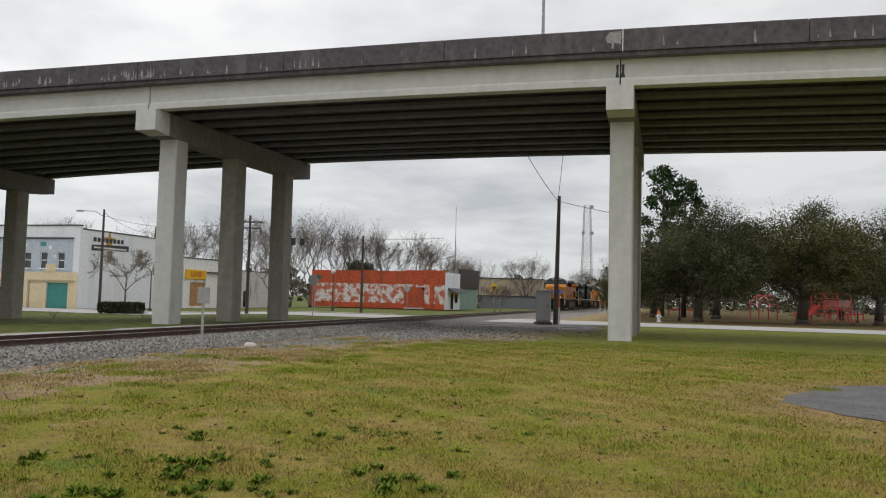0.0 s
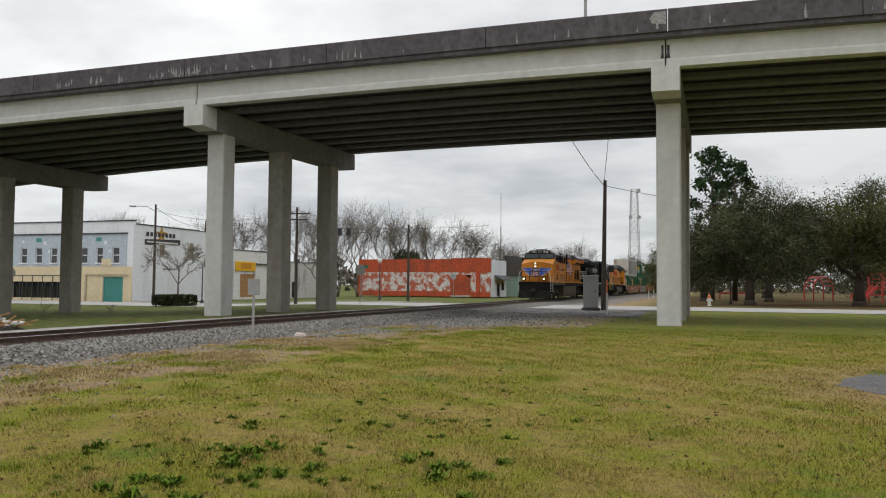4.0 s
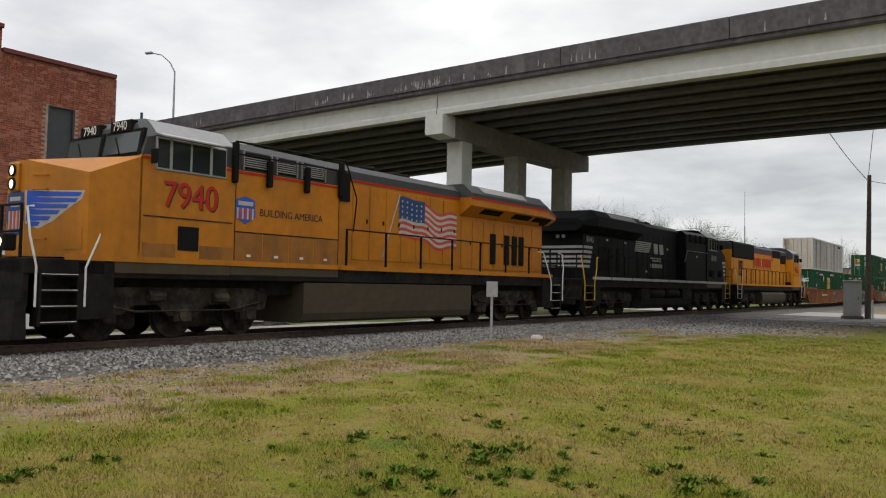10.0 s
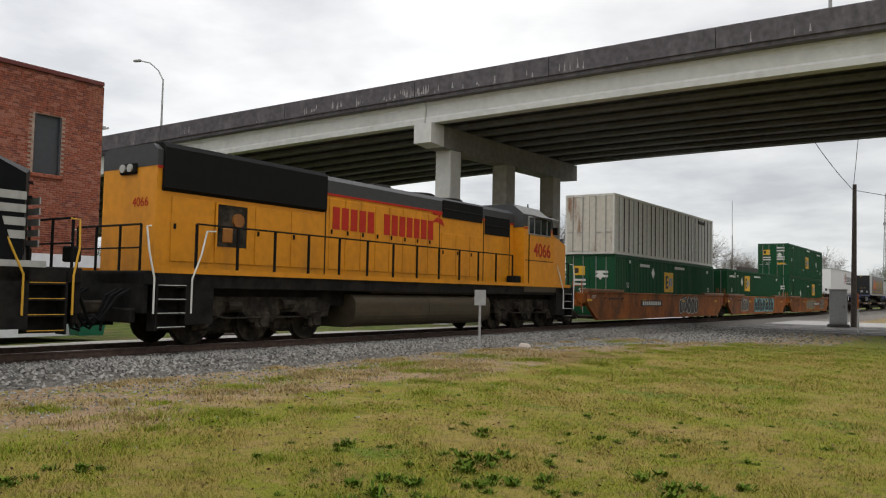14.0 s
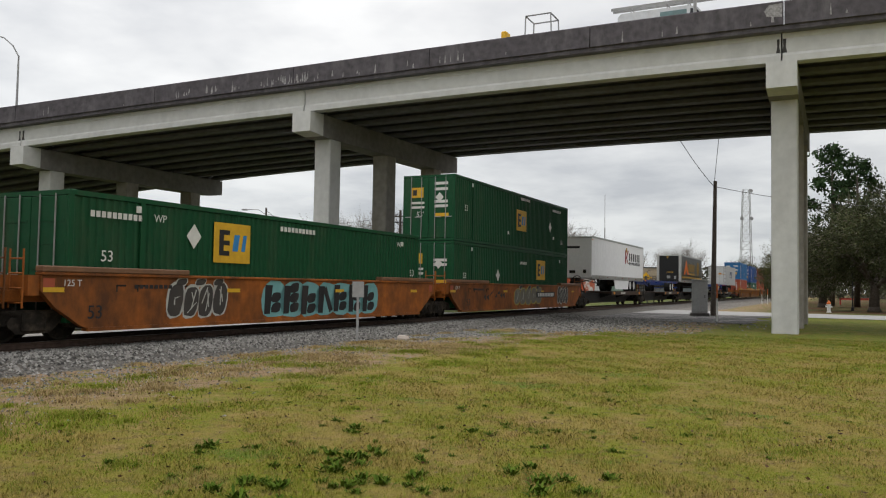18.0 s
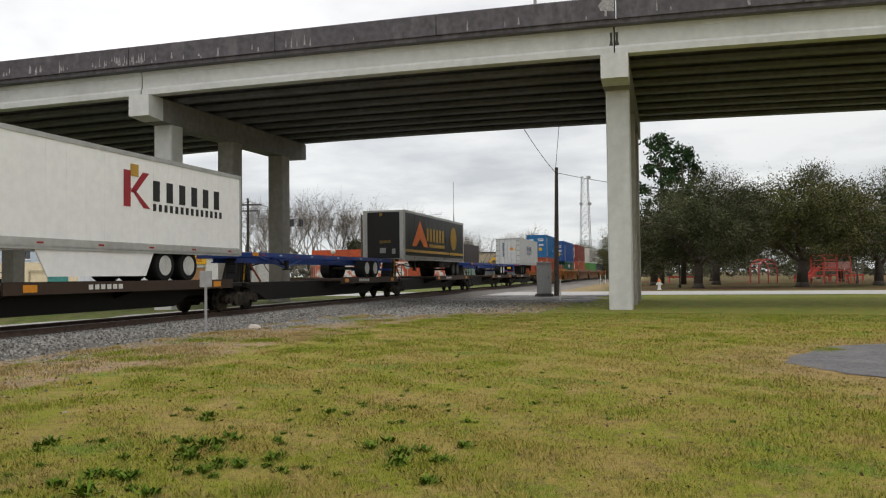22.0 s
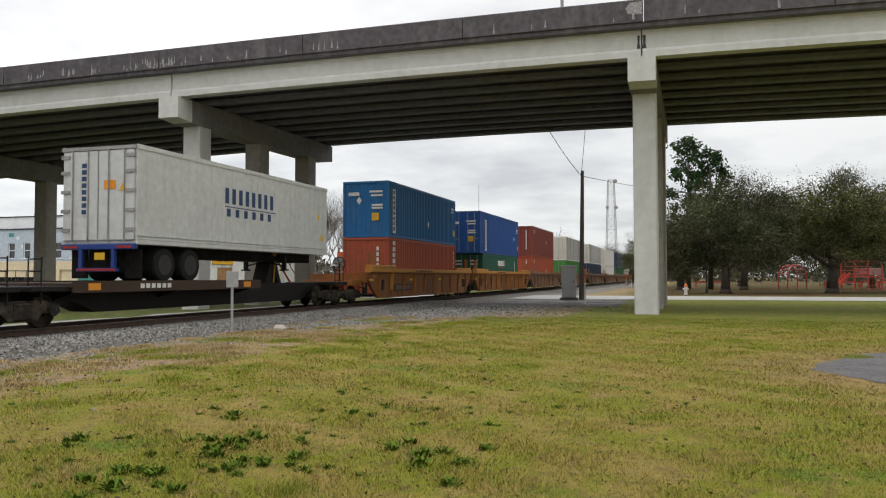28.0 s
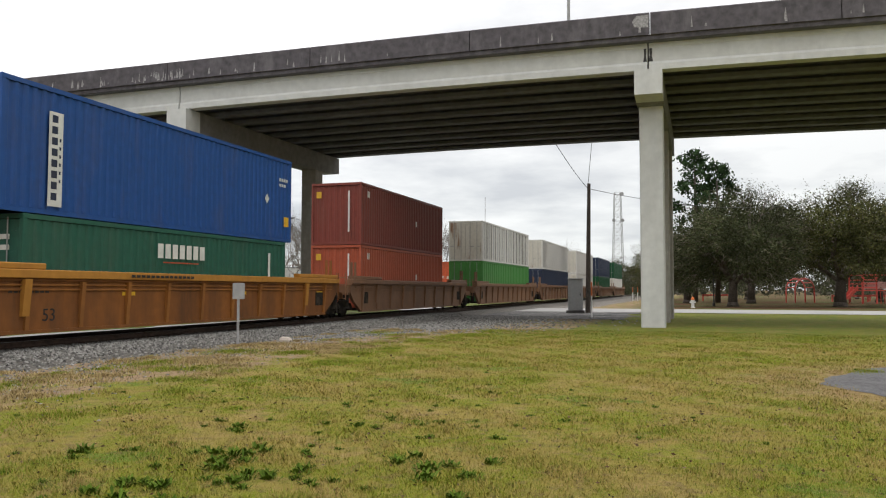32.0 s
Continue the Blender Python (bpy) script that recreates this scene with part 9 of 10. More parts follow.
def island_colours(name, colours, rough=0.8, clump=0.5, dark=0.5):
    """Leaf or blade colours that vary from piece to piece and, more broadly, from clump to clump."""
    m = bpy.data.materials.new(name)
    m.use_nodes = True
    n, l = m.node_tree.nodes, m.node_tree.links
    b = n["Principled BSDF"]
    b.inputs["Roughness"].default_value, b.inputs["Specular IOR Level"].default_value = rough, 0.08
    g = n.new("ShaderNodeNewGeometry")
    r = n.new("ShaderNodeValToRGB")
    els = r.color_ramp.elements
    while len(els) < len(colours):
        els.new(0.5)
    for i, c in enumerate(colours):
        els[i].position, els[i].color = i / max(1, len(colours) - 1), (*c, 1)
    l.new(g.outputs["Random Per Island"], r.inputs["Fac"])
    co = n.new("ShaderNodeTexCoord")
    t = n.new("ShaderNodeTexNoise")
    t.inputs["Scale"].default_value, t.inputs["Detail"].default_value = clump, 3.0
    l.new(co.outputs["Object"], t.inputs["Vector"])
    mr = n.new("ShaderNodeMapRange")
    for k, v in (("From Min", 0.35), ("From Max", 0.65), ("To Min", dark), ("To Max", 1.2)):
        mr.inputs[k].default_value = v
    l.new(t.outputs["Fac"], mr.inputs["Value"])
    mul = n.new("ShaderNodeMix")
    mul.data_type, mul.blend_type = "RGBA", "MULTIPLY"
    mul.inputs["Factor"].default_value = 1.0
    l.new(r.outputs["Color"], mul.inputs["A"])
    l.new(mr.outputs["Result"], mul.inputs["B"])
    l.new(mul.outputs["Result"], b.inputs["Base Color"])
    return m


def pieces(name, corners, material):
    """One mesh of loose flat pieces; corners has the shape pieces x corners x 3."""
    corners = np.asarray(corners, dtype=np.float32)
    k, c = corners.shape[:2]
    me = bpy.data.meshes.new(name)
    me.vertices.add(k * c)
    me.vertices.foreach_set("co", corners.ravel())
    me.loops.add(k * c)
    me.loops.foreach_set("vertex_index", np.arange(k * c, dtype=np.int32))
    me.polygons.add(k)
    me.polygons.foreach_set("loop_start", np.arange(0, k * c, c, dtype=np.int32))
    me.polygons.foreach_set("loop_total", np.full(k, c, dtype=np.int32))
    me.materials.append(material)
    me.update(calc_edges=True)
    return me


def leaf_quads(centres, size, rng, flat=0.0):
    """Leaf-like pointed pieces, each turned its own way."""
    k = len(centres)
    a = rng.normal(size=(k, 3))
    a[:, 2] *= 1 - flat
    a /= np.linalg.norm(a, axis=1)[:, None]
    b = np.cross(a, rng.normal(size=(k, 3)))
    b /= np.linalg.norm(b, axis=1)[:, None] + 1e-6
    s = (size * rng.uniform(0.55, 1.35, k))[:, None]
    return np.stack([centres - a * s, centres + b * s * 0.55, centres + a * s, centres - b * s * 0.5], axis=1)


BARK = paint("grey_brown_bark", (0.105, 0.085, 0.068), 0.95, grain=9, vary=0.35, stain=(0.05, 0.042, 0.035), stain_scale=2.5, streak=6, bump=0.6, bump_scale=14)
BARE_BARK = paint("pale_winter_bark", (0.19, 0.165, 0.14), 0.95, grain=9, vary=0.3, stain=(0.06, 0.052, 0.045), stain_scale=2.0, streak=5, bump=0.4, bump_scale=14)
OAK_LEAF = island_colours("live_oak_leaf", [(0.034, 0.042, 0.020), (0.066, 0.078, 0.033), (0.10, 0.105, 0.048), (0.046, 0.058, 0.026)], clump=0.45, dark=0.55)
OAK_LEAF_WARM = island_colours("olive_oak_leaf", [(0.038, 0.046, 0.017), (0.086, 0.094, 0.032), (0.125, 0.122, 0.043), (0.050, 0.060, 0.024)], clump=0.45, dark=0.55)
PINE_LEAF = island_colours("pine_needle", [(0.02, 0.045, 0.016), (0.045, 0.08, 0.028), (0.03, 0.06, 0.022)], clump=0.6)
HEDGE_LEAF = island_colours("hedge_leaf", [(0.030, 0.042, 0.020), (0.06, 0.075, 0.03), (0.07, 0.065, 0.032)], clump=2.0)
TWIG = island_colours("winter_twig", [(0.11, 0.095, 0.08), (0.22, 0.19, 0.16), (0.15, 0.125, 0.10)], clump=0.4, dark=0.7)
BUD = island_colours("first_buds", [(0.10, 0.07, 0.04), (0.10, 0.105, 0.04), (0.07, 0.06, 0.045)], clump=0.4, dark=0.7)


def limbs(rnd, base, direction, length, radius, depth, spread, rise, out, tips, keep=0.72):
    """A tapered limb that forks again and again; tips gathers the ends of the thin ones."""
    p, d = Vector(base), Vector(direction).normalized()
    steps = 3
    for i in range(steps):
        q = p + d * (length / steps)
        r0, r1 = radius * (1 - 0.35 * i / steps), radius * (1 - 0.35 * (i + 1) / steps)
        out.rod(p, q, r0, 8 if depth > 3 else (5 if depth > 1 else 3), r1)
        p = q
        d = (d + Vector((rnd.uniform(-1, 1), rnd.uniform(-1, 1), rnd.uniform(-0.5, 0.9) * rise)) * 0.16).normalized()
        if depth <= 2:
            tips.append((p.copy(), d.copy()))
    if depth == 0:
        return
    for k in range(rnd.choice((2, 3, 3)) if depth > 1 else 3):
        side = Vector((rnd.gauss(0, 1), rnd.gauss(0, 1), rnd.gauss(0.15, 0.6) * rise))
        limbs(rnd, p - d * length * rnd.uniform(0, 0.3), d + side.normalized() * spread, length * keep * rnd.uniform(0.75, 1.15), radius * 0.52, depth - 1, spread, rise, out, tips, keep)


def crown_points(rng, lobes, count):
    """Scatters leaf places over several uneven lobes, more towards their skins, with gaps."""
    pts = []
    for cx, cy, cz, rx, ry, rz in lobes:
        k = int(count * rx * rz / sum(a[3] * a[5] for a in lobes))
        clumps = max(10, k // 22)
        v = rng.normal(size=(clumps, 3))
        v /= np.linalg.norm(v, axis=1)[:, None]
        v *= rng.uniform(0.35, 1.0, clumps)[:, None] ** 0.55
        v *= rng.uniform(0.82, 1.12, clumps)[:, None]
        who = rng.integers(0, clumps, k)
        p = v[who] + rng.normal(scale=0.11, size=(k, 3))
        pts.append(p * (rx, ry, rz) + (cx, cy, cz))
    return np.concatenate(pts)


def live_oak(x, y, height, radius, label, warm=False, seed=0, count=6500, low=2.0, trunk_h=2.6, tr=0.42, airy=None):
    rnd, rng = random.Random(seed), np.random.default_rng(seed)
    t = thing("oak_tree", label, "tree", "park oaks", at=pose(x, y, ground_z(x, y) - 0.05))
    m, tips = Mesh(), []
    m.rod((0, 0, 0), (0, 0, 0.5), tr * 1.5, 10, tr * 1.08)
    m.rod((0, 0, 0.5), (0.1, 0.05, trunk_h), tr * 1.08, 10, tr * 0.85)
    for k in range(5):
        a = k * 1.257 + rnd.uniform(-0.3, 0.3)
        limbs(rnd, (0.1, 0.05, trunk_h - rnd.uniform(0, 0.5)), (math.cos(a) * 0.9, math.sin(a) * 0.9, rnd.uniform(0.5, 1.3)), height * 0.26, tr * 0.5, 3, 0.7, 1.0, m, tips)
    part("trunk", m, BARK, t, smooth=True)
    lobes = [(0, 0, (height + low) / 2, radius * 0.82, radius * 0.82, (height - low) / 2)]
    for k in range(11):
        a = k * 0.571 + rnd.uniform(-0.3, 0.3)
        rr = radius * rnd.uniform(0.3, 0.52)
        zz = rnd.uniform(low + rr * 0.5, height - rr * 1.0)
        lobes.append((math.cos(a) * radius * 0.68, math.sin(a) * radius * 0.68, zz, rr, rr, rr * 0.85))
    pts = crown_points(rng, lobes, int(count * 4.4))
    part("crown", pieces("crown", leaf_quads(pts, 0.115, rng), OAK_LEAF_WARM if warm else OAK_LEAF), None, t)
    # fine twigs that stick out of the crown's skin
    who = pts[rng.integers(0, len(pts), int(count * 0.5))]
    out = who - np.array([0, 0, (height + low) / 2 - 1.0])
    out /= np.linalg.norm(out, axis=1)[:, None]
    out += rng.normal(scale=0.35, size=out.shape)
    lean = np.cross(out, rng.normal(size=out.shape))
    lean /= np.linalg.norm(lean, axis=1)[:, None]
    tip = who + out * rng.uniform(0.3, 1.0, len(who))[:, None]
    part("twig", pieces("twig", np.stack([who - lean * 0.02, who + lean * 0.02, tip], axis=1), TWIG), None, t)
    tagged(t.children[-1], kind="stuff")
    fringe = tip[rng.integers(0, len(tip), int(count * 1.3))] + rng.normal(scale=0.16, size=(int(count * 1.3), 3))
    part("outer_leaf", pieces("outer_leaf", leaf_quads(fringe, 0.062, rng), OAK_LEAF_WARM if warm else OAK_LEAF), None, t)
    tagged(t.children[-1], kind="stuff")
    if airy:
        ax, ay, az, ar = airy
        m2, ends = Mesh(), []
        for k in range(5):
            limbs(rnd, (ax * 0.5, ay * 0.5, az - ar * 1.2), (ax * 0.18 + rnd.uniform(-0.8, 0.8), rnd.uniform(-0.8, 0.8), 1.5), ar * 0.62, 0.08, 3, 0.65, 1.2, m2, ends)
        part("bare_limb", m2, BARE_BARK, t)
        c = np.array([tuple(p) for p, d in ends for j in range(5)]) + rng.normal(scale=0.42, size=(len(ends) * 5, 3))
        part("thin_crown", pieces("thin_crown", leaf_quads(c, 0.075, rng), OAK_LEAF), None, t, "sparse upper twigs with few leaves")
    return t


def park_trees():
    live_oak(24.9, 77.5, 10.9, 6.3, "broad live oak with a dark drooping crown", seed=3, count=9500, low=3.0, airy=(3.2, -1.0, 11.0, 3.2))
    live_oak(35.2, 77.8, 11.3, 6.7, "broad live oak with an olive-tinged crown", True, seed=5, count=10500, low=3.4, tr=0.5, airy=(1.2, -1.0, 11.6, 2.6))
    live_oak(45.0, 82.0, 11.0, 6.0, "live oak at the edge of the park", seed=8, count=8000, low=3.2, airy=(2.0, -1.5, 11.6, 2.8))
    live_oak(33.0, 96.0, 11.2, 6.6, "live oak deeper in the park", seed=11, count=5500, low=3.2)
    live_oak(25.5, 96.0, 9.0, 3.6, "live oak deeper in the park", seed=12, count=4500, low=1.5)
    live_oak(45.0, 99.0, 11.6, 6.5, "live oak deeper in the park", seed=13, count=5500, low=3.2)
    live_oak(57.0, 92.0, 11.5, 6.6, "live oak deeper in the park", True, seed=14, count=6000, low=2.2)
    live_oak(40.0, 116.0, 10.5, 6.5, "live oak far back in the park", seed=15, count=3500, low=2.4)
    live_oak(56.0, 112.0, 11.5, 7.0, "live oak far back in the park", seed=16, count=3500, low=2.4)
    live_oak(69.0, 104.0, 12.0, 7.0, "live oak far back in the park", seed=17, count=3500, low=2.4)
    for i, (x, y, h, r) in enumerate(((33, 134, 9, 6.5), (46, 136, 10, 7), (60, 132, 10, 7), (74, 126, 11, 7), (86, 118, 11, 7), (52, 152, 10, 8), (70, 148, 11, 8))):
        live_oak(x, y, h, r, "dense evergreen tree at the back of the park", seed=80 + i, count=2400, low=0.7, tr=0.3, trunk_h=1.5)
    live_oak(27.5, 117.0, 10.0, 5.2, "live oak far back in the park", True, seed=18, count=3000, low=2.0)


def pine(x, y, height, seed):
    rnd, rng = random.Random(seed), np.random.default_rng(seed)
    t = thing("pine_tree", "tall pine with a tufted dark green top", "tree", "park pines", at=pose(x, y, -0.05))
    m = Mesh()
    m.rod((0, 0, 0), (0.2, 0, height * 0.6), 0.36, 10, 0.24).rod((0.2, 0, height * 0.6), (0.1, 0, height * 0.97), 0.24, 8, 0.05)
    pts = []
    for k in range(30):
        z = height * (0.45 + 0.53 * k / 29)
        a, reach = rnd.uniform(0, 6.28), (1 - (k / 29) ** 2.2) * height * 0.17 + 0.6
        e = Vector((math.cos(a) * reach, math.sin(a) * reach, z + rnd.uniform(0.2, 1.2)))
        m.rod((0.15, 0, z), e, 0.06, 4, 0.02)
        for j in range(110):
            f = rnd.uniform(0.55, 1.08)
            pts.append((e.x * f + rnd.gauss(0, 0.38), e.y * f + rnd.gauss(0, 0.38), z + (e.z - z) * f + rnd.gauss(0, 0.3)))
    part("trunk", m, BARK, t, smooth=True)
    part("crown", pieces("crown", leaf_quads(np.array(pts), 0.24, rng), PINE_LEAF), None, t)


def bare_tree(x, y, height, seed, label, depth=4, spread=0.55, trunk=0.26, twigs=14, stems=1, first=0.24, budded=False, group="bare winter trees", fine=0.75):
    rnd, rng = random.Random(seed), np.random.default_rng(seed)
    t = thing("bare_tree", label, "tree", group, at=pose(x, y, ground_z(x, y) - 0.05))
    m, tips = Mesh(), []
    for s in range(stems):
        a = s * 6.28 / stems + rnd.uniform(-0.4, 0.4)
        lean = Vector((math.cos(a), math.sin(a), 0)) * (0.0 if stems == 1 else 0.22)
        foot = lean * 1.2
        top = foot + (lean + Vector((0, 0, 1))) * height * first
        m.rod((foot.x, foot.y, 0), top, trunk, 9, trunk * 0.75)
        for k in range(4):
            b = k * 1.57 + rnd.uniform(-0.5, 0.5)
            limbs(rnd, top, (math.cos(b) * spread + lean.x, math.sin(b) * spread + lean.y, rnd.uniform(0.8, 1.3)), height * 0.265, trunk * 0.42, depth - 1, spread, 1.5, m, tips, 0.76)
    part("trunk", m, BARE_BARK, t, smooth=True)
    ends = np.array([tuple(p) for p, d in tips for j in range(twigs)])
    dirs = np.array([tuple(d) for p, d in tips for j in range(twigs)]) + rng.normal(scale=0.7, size=ends.shape)
    dirs /= np.linalg.norm(dirs, axis=1)[:, None]
    long = (fine * height / 13 * rng.uniform(0.4, 1.2, len(ends)))[:, None]
    side = np.cross(dirs, rng.normal(size=ends.shape))
    side /= np.linalg.norm(side, axis=1)[:, None]
    wide = 0.011 * max(0.7, height / 13)
    part("twig", pieces("twig", np.stack([ends - side * wide, ends + side * wide, ends + dirs * long], axis=1), TWIG), None, t)
    tagged(t.children[-1], kind="stuff")
    if budded:
        c = ends + dirs * long * rng.uniform(0.5, 1.0, len(ends))[:, None]
        part("bud", pieces("bud", leaf_quads(c[::2], 0.07, rng), BUD), None, t)
        tagged(t.children[-1], kind="stuff")
    return t


def town_trees():
    bare_tree(-42.6, 62.0, 12.4, 21, "bare street tree with upswept branches beside a hedge", trunk=0.17, twigs=9, first=0.2)
    bare_tree(-27.2, 68.2, 6.6, 22, "small round-headed bare street tree", trunk=0.10, twigs=16, spread=0.8, first=0.3, depth=4)
    for i, (x, y, h, bud) in enumerate(((-44, 101, 11.2, False), (-37, 116, 13.0, True), (-30, 122, 15.0, False), (-24.5, 126, 13.5, True), (-19.5, 119, 14.6, False), (-14.6, 124, 13.0, True),
                                        (-9, 121, 12.6, True), (-4, 126, 11.8, False), (-52, 108, 12.0, False), (2, 138, 9.5, False), (6, 142, 9.0, False), (15.5, 150, 10.4, False))):
        bare_tree(x, y, h * 1.28, 30 + i, "bare winter tree with a few buds" if bud else "bare grey winter tree", twigs=3, fine=1.3, trunk=0.25, budded=bud, stems=2 + i % 2, first=0.10)
    bare_tree(-90.0, 110.0, 12.0, 49, "bare winter tree beyond the overpass", twigs=4, trunk=0.22, first=0.15)
    bare_tree(6.4, 92.0, 4.2, 50, "low bare tree by the road sign", trunk=0.09, twigs=12, spread=0.9, stems=2)
    bare_tree(-24.2, 112, 9.5, 51, "drooping bare tree over the low white building", trunk=0.2, twigs=14, spread=1.0)
    for i, (x, y, h, r) in enumerate(((-84.5, 98.0, 10.4, 4.3), (-93.0, 101.0, 9.0, 4.6), (-79.0, 103.0, 9.6, 3.8), (-13.0, 118.0, 7.2, 2.4), (33.4, 190.0, 9.5, 4.5), (41.0, 196.0, 8.0, 4.5))):
        live_oak(x, y, h, r, "dark evergreen tree behind the buildings", seed=60 + i, count=3200, low=0.9, tr=0.25, trunk_h=1.6)


def hedge(x, y, yaw, length, seed):
    rng = np.random.default_rng(seed)
    h = thing("hedge", "low clipped dark green hedge by the pavement", "hedge", "street hedges", at=pose(x, y, ground_z(x, y), 0, 0, yaw))
    m = Mesh()
    for i in range(7):
        a = -length / 2 + 0.3 + i * (length - 0.6) / 6
        m.rod((a, 0, 0), (a + 0.1, 0.05, 0.7), 0.03, 5, 0.015)
    part("stem", m, BARK, h)
    k = 6000
    p = rng.uniform(-1, 1, (k, 3))
    far = np.argmax(np.abs(p), axis=1)
    p[np.arange(k), far] = np.sign(p[np.arange(k), far]) * rng.uniform(0.82, 1.02, k)
    p = p * (length / 2, 0.5, 0.42) + (0, 0, 0.56)
    p += rng.normal(scale=0.03, size=p.shape)
    part("foliage", pieces("foliage", leaf_quads(p, 0.1, rng), HEDGE_LEAF), None, h)


def shrub(x, y, height, seed):
    rnd = random.Random(seed)
    s = thing("shrub", "small bare twiggy shrub on the verge", "shrub", "verge shrubs", at=pose(x, y, ground_z(x, y) - 0.02))
    m, tips = Mesh(), []
    for k in range(6):
        limbs(rnd, (0, 0, 0), (rnd.uniform(-0.7, 0.7), rnd.uniform(-0.7, 0.7), 1), height * 0.4, 0.012, 2, 0.6, 1.0, m, tips)
    part("stem", m, BARE_BARK, s)


def far_woods():
    """A thin grey-green line of woods along the horizon."""
    rng = np.random.default_rng(77)
    k = 52000
    a = rng.uniform(0, 2 * math.pi, k)
    d = rng.uniform(240, 340, k)
    top = 6.5 + 2.5 * np.sin(a * 23) + 2.0 * np.sin(a * 57 + 1) + 1.5 * np.sin(a * 131 + 2)
    z = top * rng.uniform(0, 1, k) ** 0.8
    c = np.stack([d * np.sin(a), d * np.cos(a), z], axis=1)
    ob = part("far_woods", pieces("far_woods", leaf_quads(c, 1.0, rng), FAR_LEAF))
    tagged(ob, "distant line of mixed bare and evergreen woods", "woods", kind="stuff")


FAR_LEAF = island_colours("far_leaf", [(0.045, 0.05, 0.035), (0.10, 0.09, 0.075), (0.06, 0.065, 0.04), (0.12, 0.105, 0.09)], clump=0.02, dark=0.6)
park_trees()
pine(29.2, 106.0, 19.6, 1)
pine(30.6, 101.0, 16.8, 2)
town_trees()
hedge(-42.9, 61.2, 15.7, 4.2, 1)
hedge(-27.4, 68.0, 15.7, 3.6, 2)
shrub(-25.6, 52.6, 0.9, 1)
shrub(-29.6, 51.4, 1.1, 2)
shrub(-35.0, 48.6, 1.2, 3)
shrub(-21.6, 57.6, 0.8, 4)
far_woods()

WEED = island_colours("weed_leaf", [(0.045, 0.085, 0.008), (0.075, 0.125, 0.012), (0.11, 0.165, 0.02)], clump=8, dark=0.8)
LITTER = island_colours("fallen_leaf", [(0.06, 0.035, 0.02), (0.13, 0.075, 0.04), (0.045, 0.03, 0.022), (0.20, 0.14, 0.09)], clump=3, dark=0.8)


def weed_mesh(seed, r):
    """A rosette of narrow upturned leaves."""
    rng = np.random.default_rng(seed)
    k = 44
    a = rng.uniform(0, 2 * math.pi, k)
    long, up = r * rng.uniform(0.5, 1.0, k), r * rng.uniform(0.25, 0.95, k)
    base = np.stack([r * 0.45 * rng.normal(size=k), r * 0.45 * rng.normal(size=k), np.zeros(k)], axis=1)
    out = np.stack([np.cos(a), np.sin(a), np.zeros(k)], axis=1)
    side = np.stack([-np.sin(a), np.cos(a), np.zeros(k)], axis=1) * (r * 0.13)
    mid = base + out * (long * 0.55)[:, None] + np.stack([0 * up, 0 * up, up * 0.8], axis=1)
    tip = base + out * long[:, None] + np.stack([0 * up, 0 * up, up], axis=1)
    return pieces("weed_leaf", np.stack([base - side * 0.3, mid - side, tip, mid + side], axis=1), WEED)


def weeds():
    kinds = [[weed_mesh(10 * k + j, r) for j in range(3)] for k, r in enumerate((0.04, 0.058, 0.082, 0.11))]
    rnd = random.Random(12)
    near = [(-2.04, 7.86, 3), (-2.27, 7.63, 4), (-2.25, 7.08, 4), (-1.96, 6.9, 3), (-1.73, 6.77, 3), (-1.51, 7.0, 3), (-1.99, 6.59, 3), (-2.71, 7.75, 2), (-3.36, 7.86, 2), (-3.86, 7.84, 3), (-2.71, 9.19, 3), (-3.08, 9.6, 2), (-2.51, 6.47, 3), (-1.34, 9.35, 3), (-1.77, 11.07, 2), (-1.02, 9.92, 2), (-0.62, 9.46, 2), (-0.37, 9.64, 2)]
    more = [(-0.39, 7.13, 4), (-0.4, 6.76, 4), (-0.7, 7.38, 3), (-0.47, 8.67, 2), (-1.35, 6.61, 2), (-1.64, 7.84, 2), (-2.86, 7.15, 2), (-3.46, 6.84, 2), (0.24, 8.65, 2), (1.12, 9.8, 2), (0.28, 12.51, 2), (-5.5, 5.73, 3), (-5.71, 5.1, 3), (-5.58, 4.86, 3), (-4.37, 6.86, 2), (-3.0, 6.19, 3), (-2.68, 5.98, 4), (-2.52, 6.35, 3), (-3.85, 7.74, 2)]
    spots = near + more
    for i in range(46):
        spots.append((rnd.gauss(-2.0, 2.6), rnd.gauss(9.3, 2.6), 1))
    for i in range(26):
        spots.append((rnd.uniform(-6, 12), rnd.uniform(8, 28), 1))
    for x, y, s in spots:
        if y < 4.6 or ACROSS.x * x + ACROSS.y * y > 10.5:
            continue
        # each spot is a small cluster: one larger plant and a few low ones
        w = thing("weed", "dark green leafy weed clump in the lawn", "weed", "weeds in the lawn", at=pose(x, y, ground_z(x, y) - 0.005, 0, 0, rnd.uniform(0, 360)))
        for j in range(1 if s == 1 else s):
            ob = part("leaf_rosette", kinds[max(0, s - 1 - (j > 0))][rnd.randrange(3)], None, w)
            ob.matrix_basis = pose(rnd.gauss(0, 0.075 * s) * (j > 0), rnd.gauss(0, 0.075 * s) * (j > 0), 0, 0, 0, rnd.uniform(0, 360))


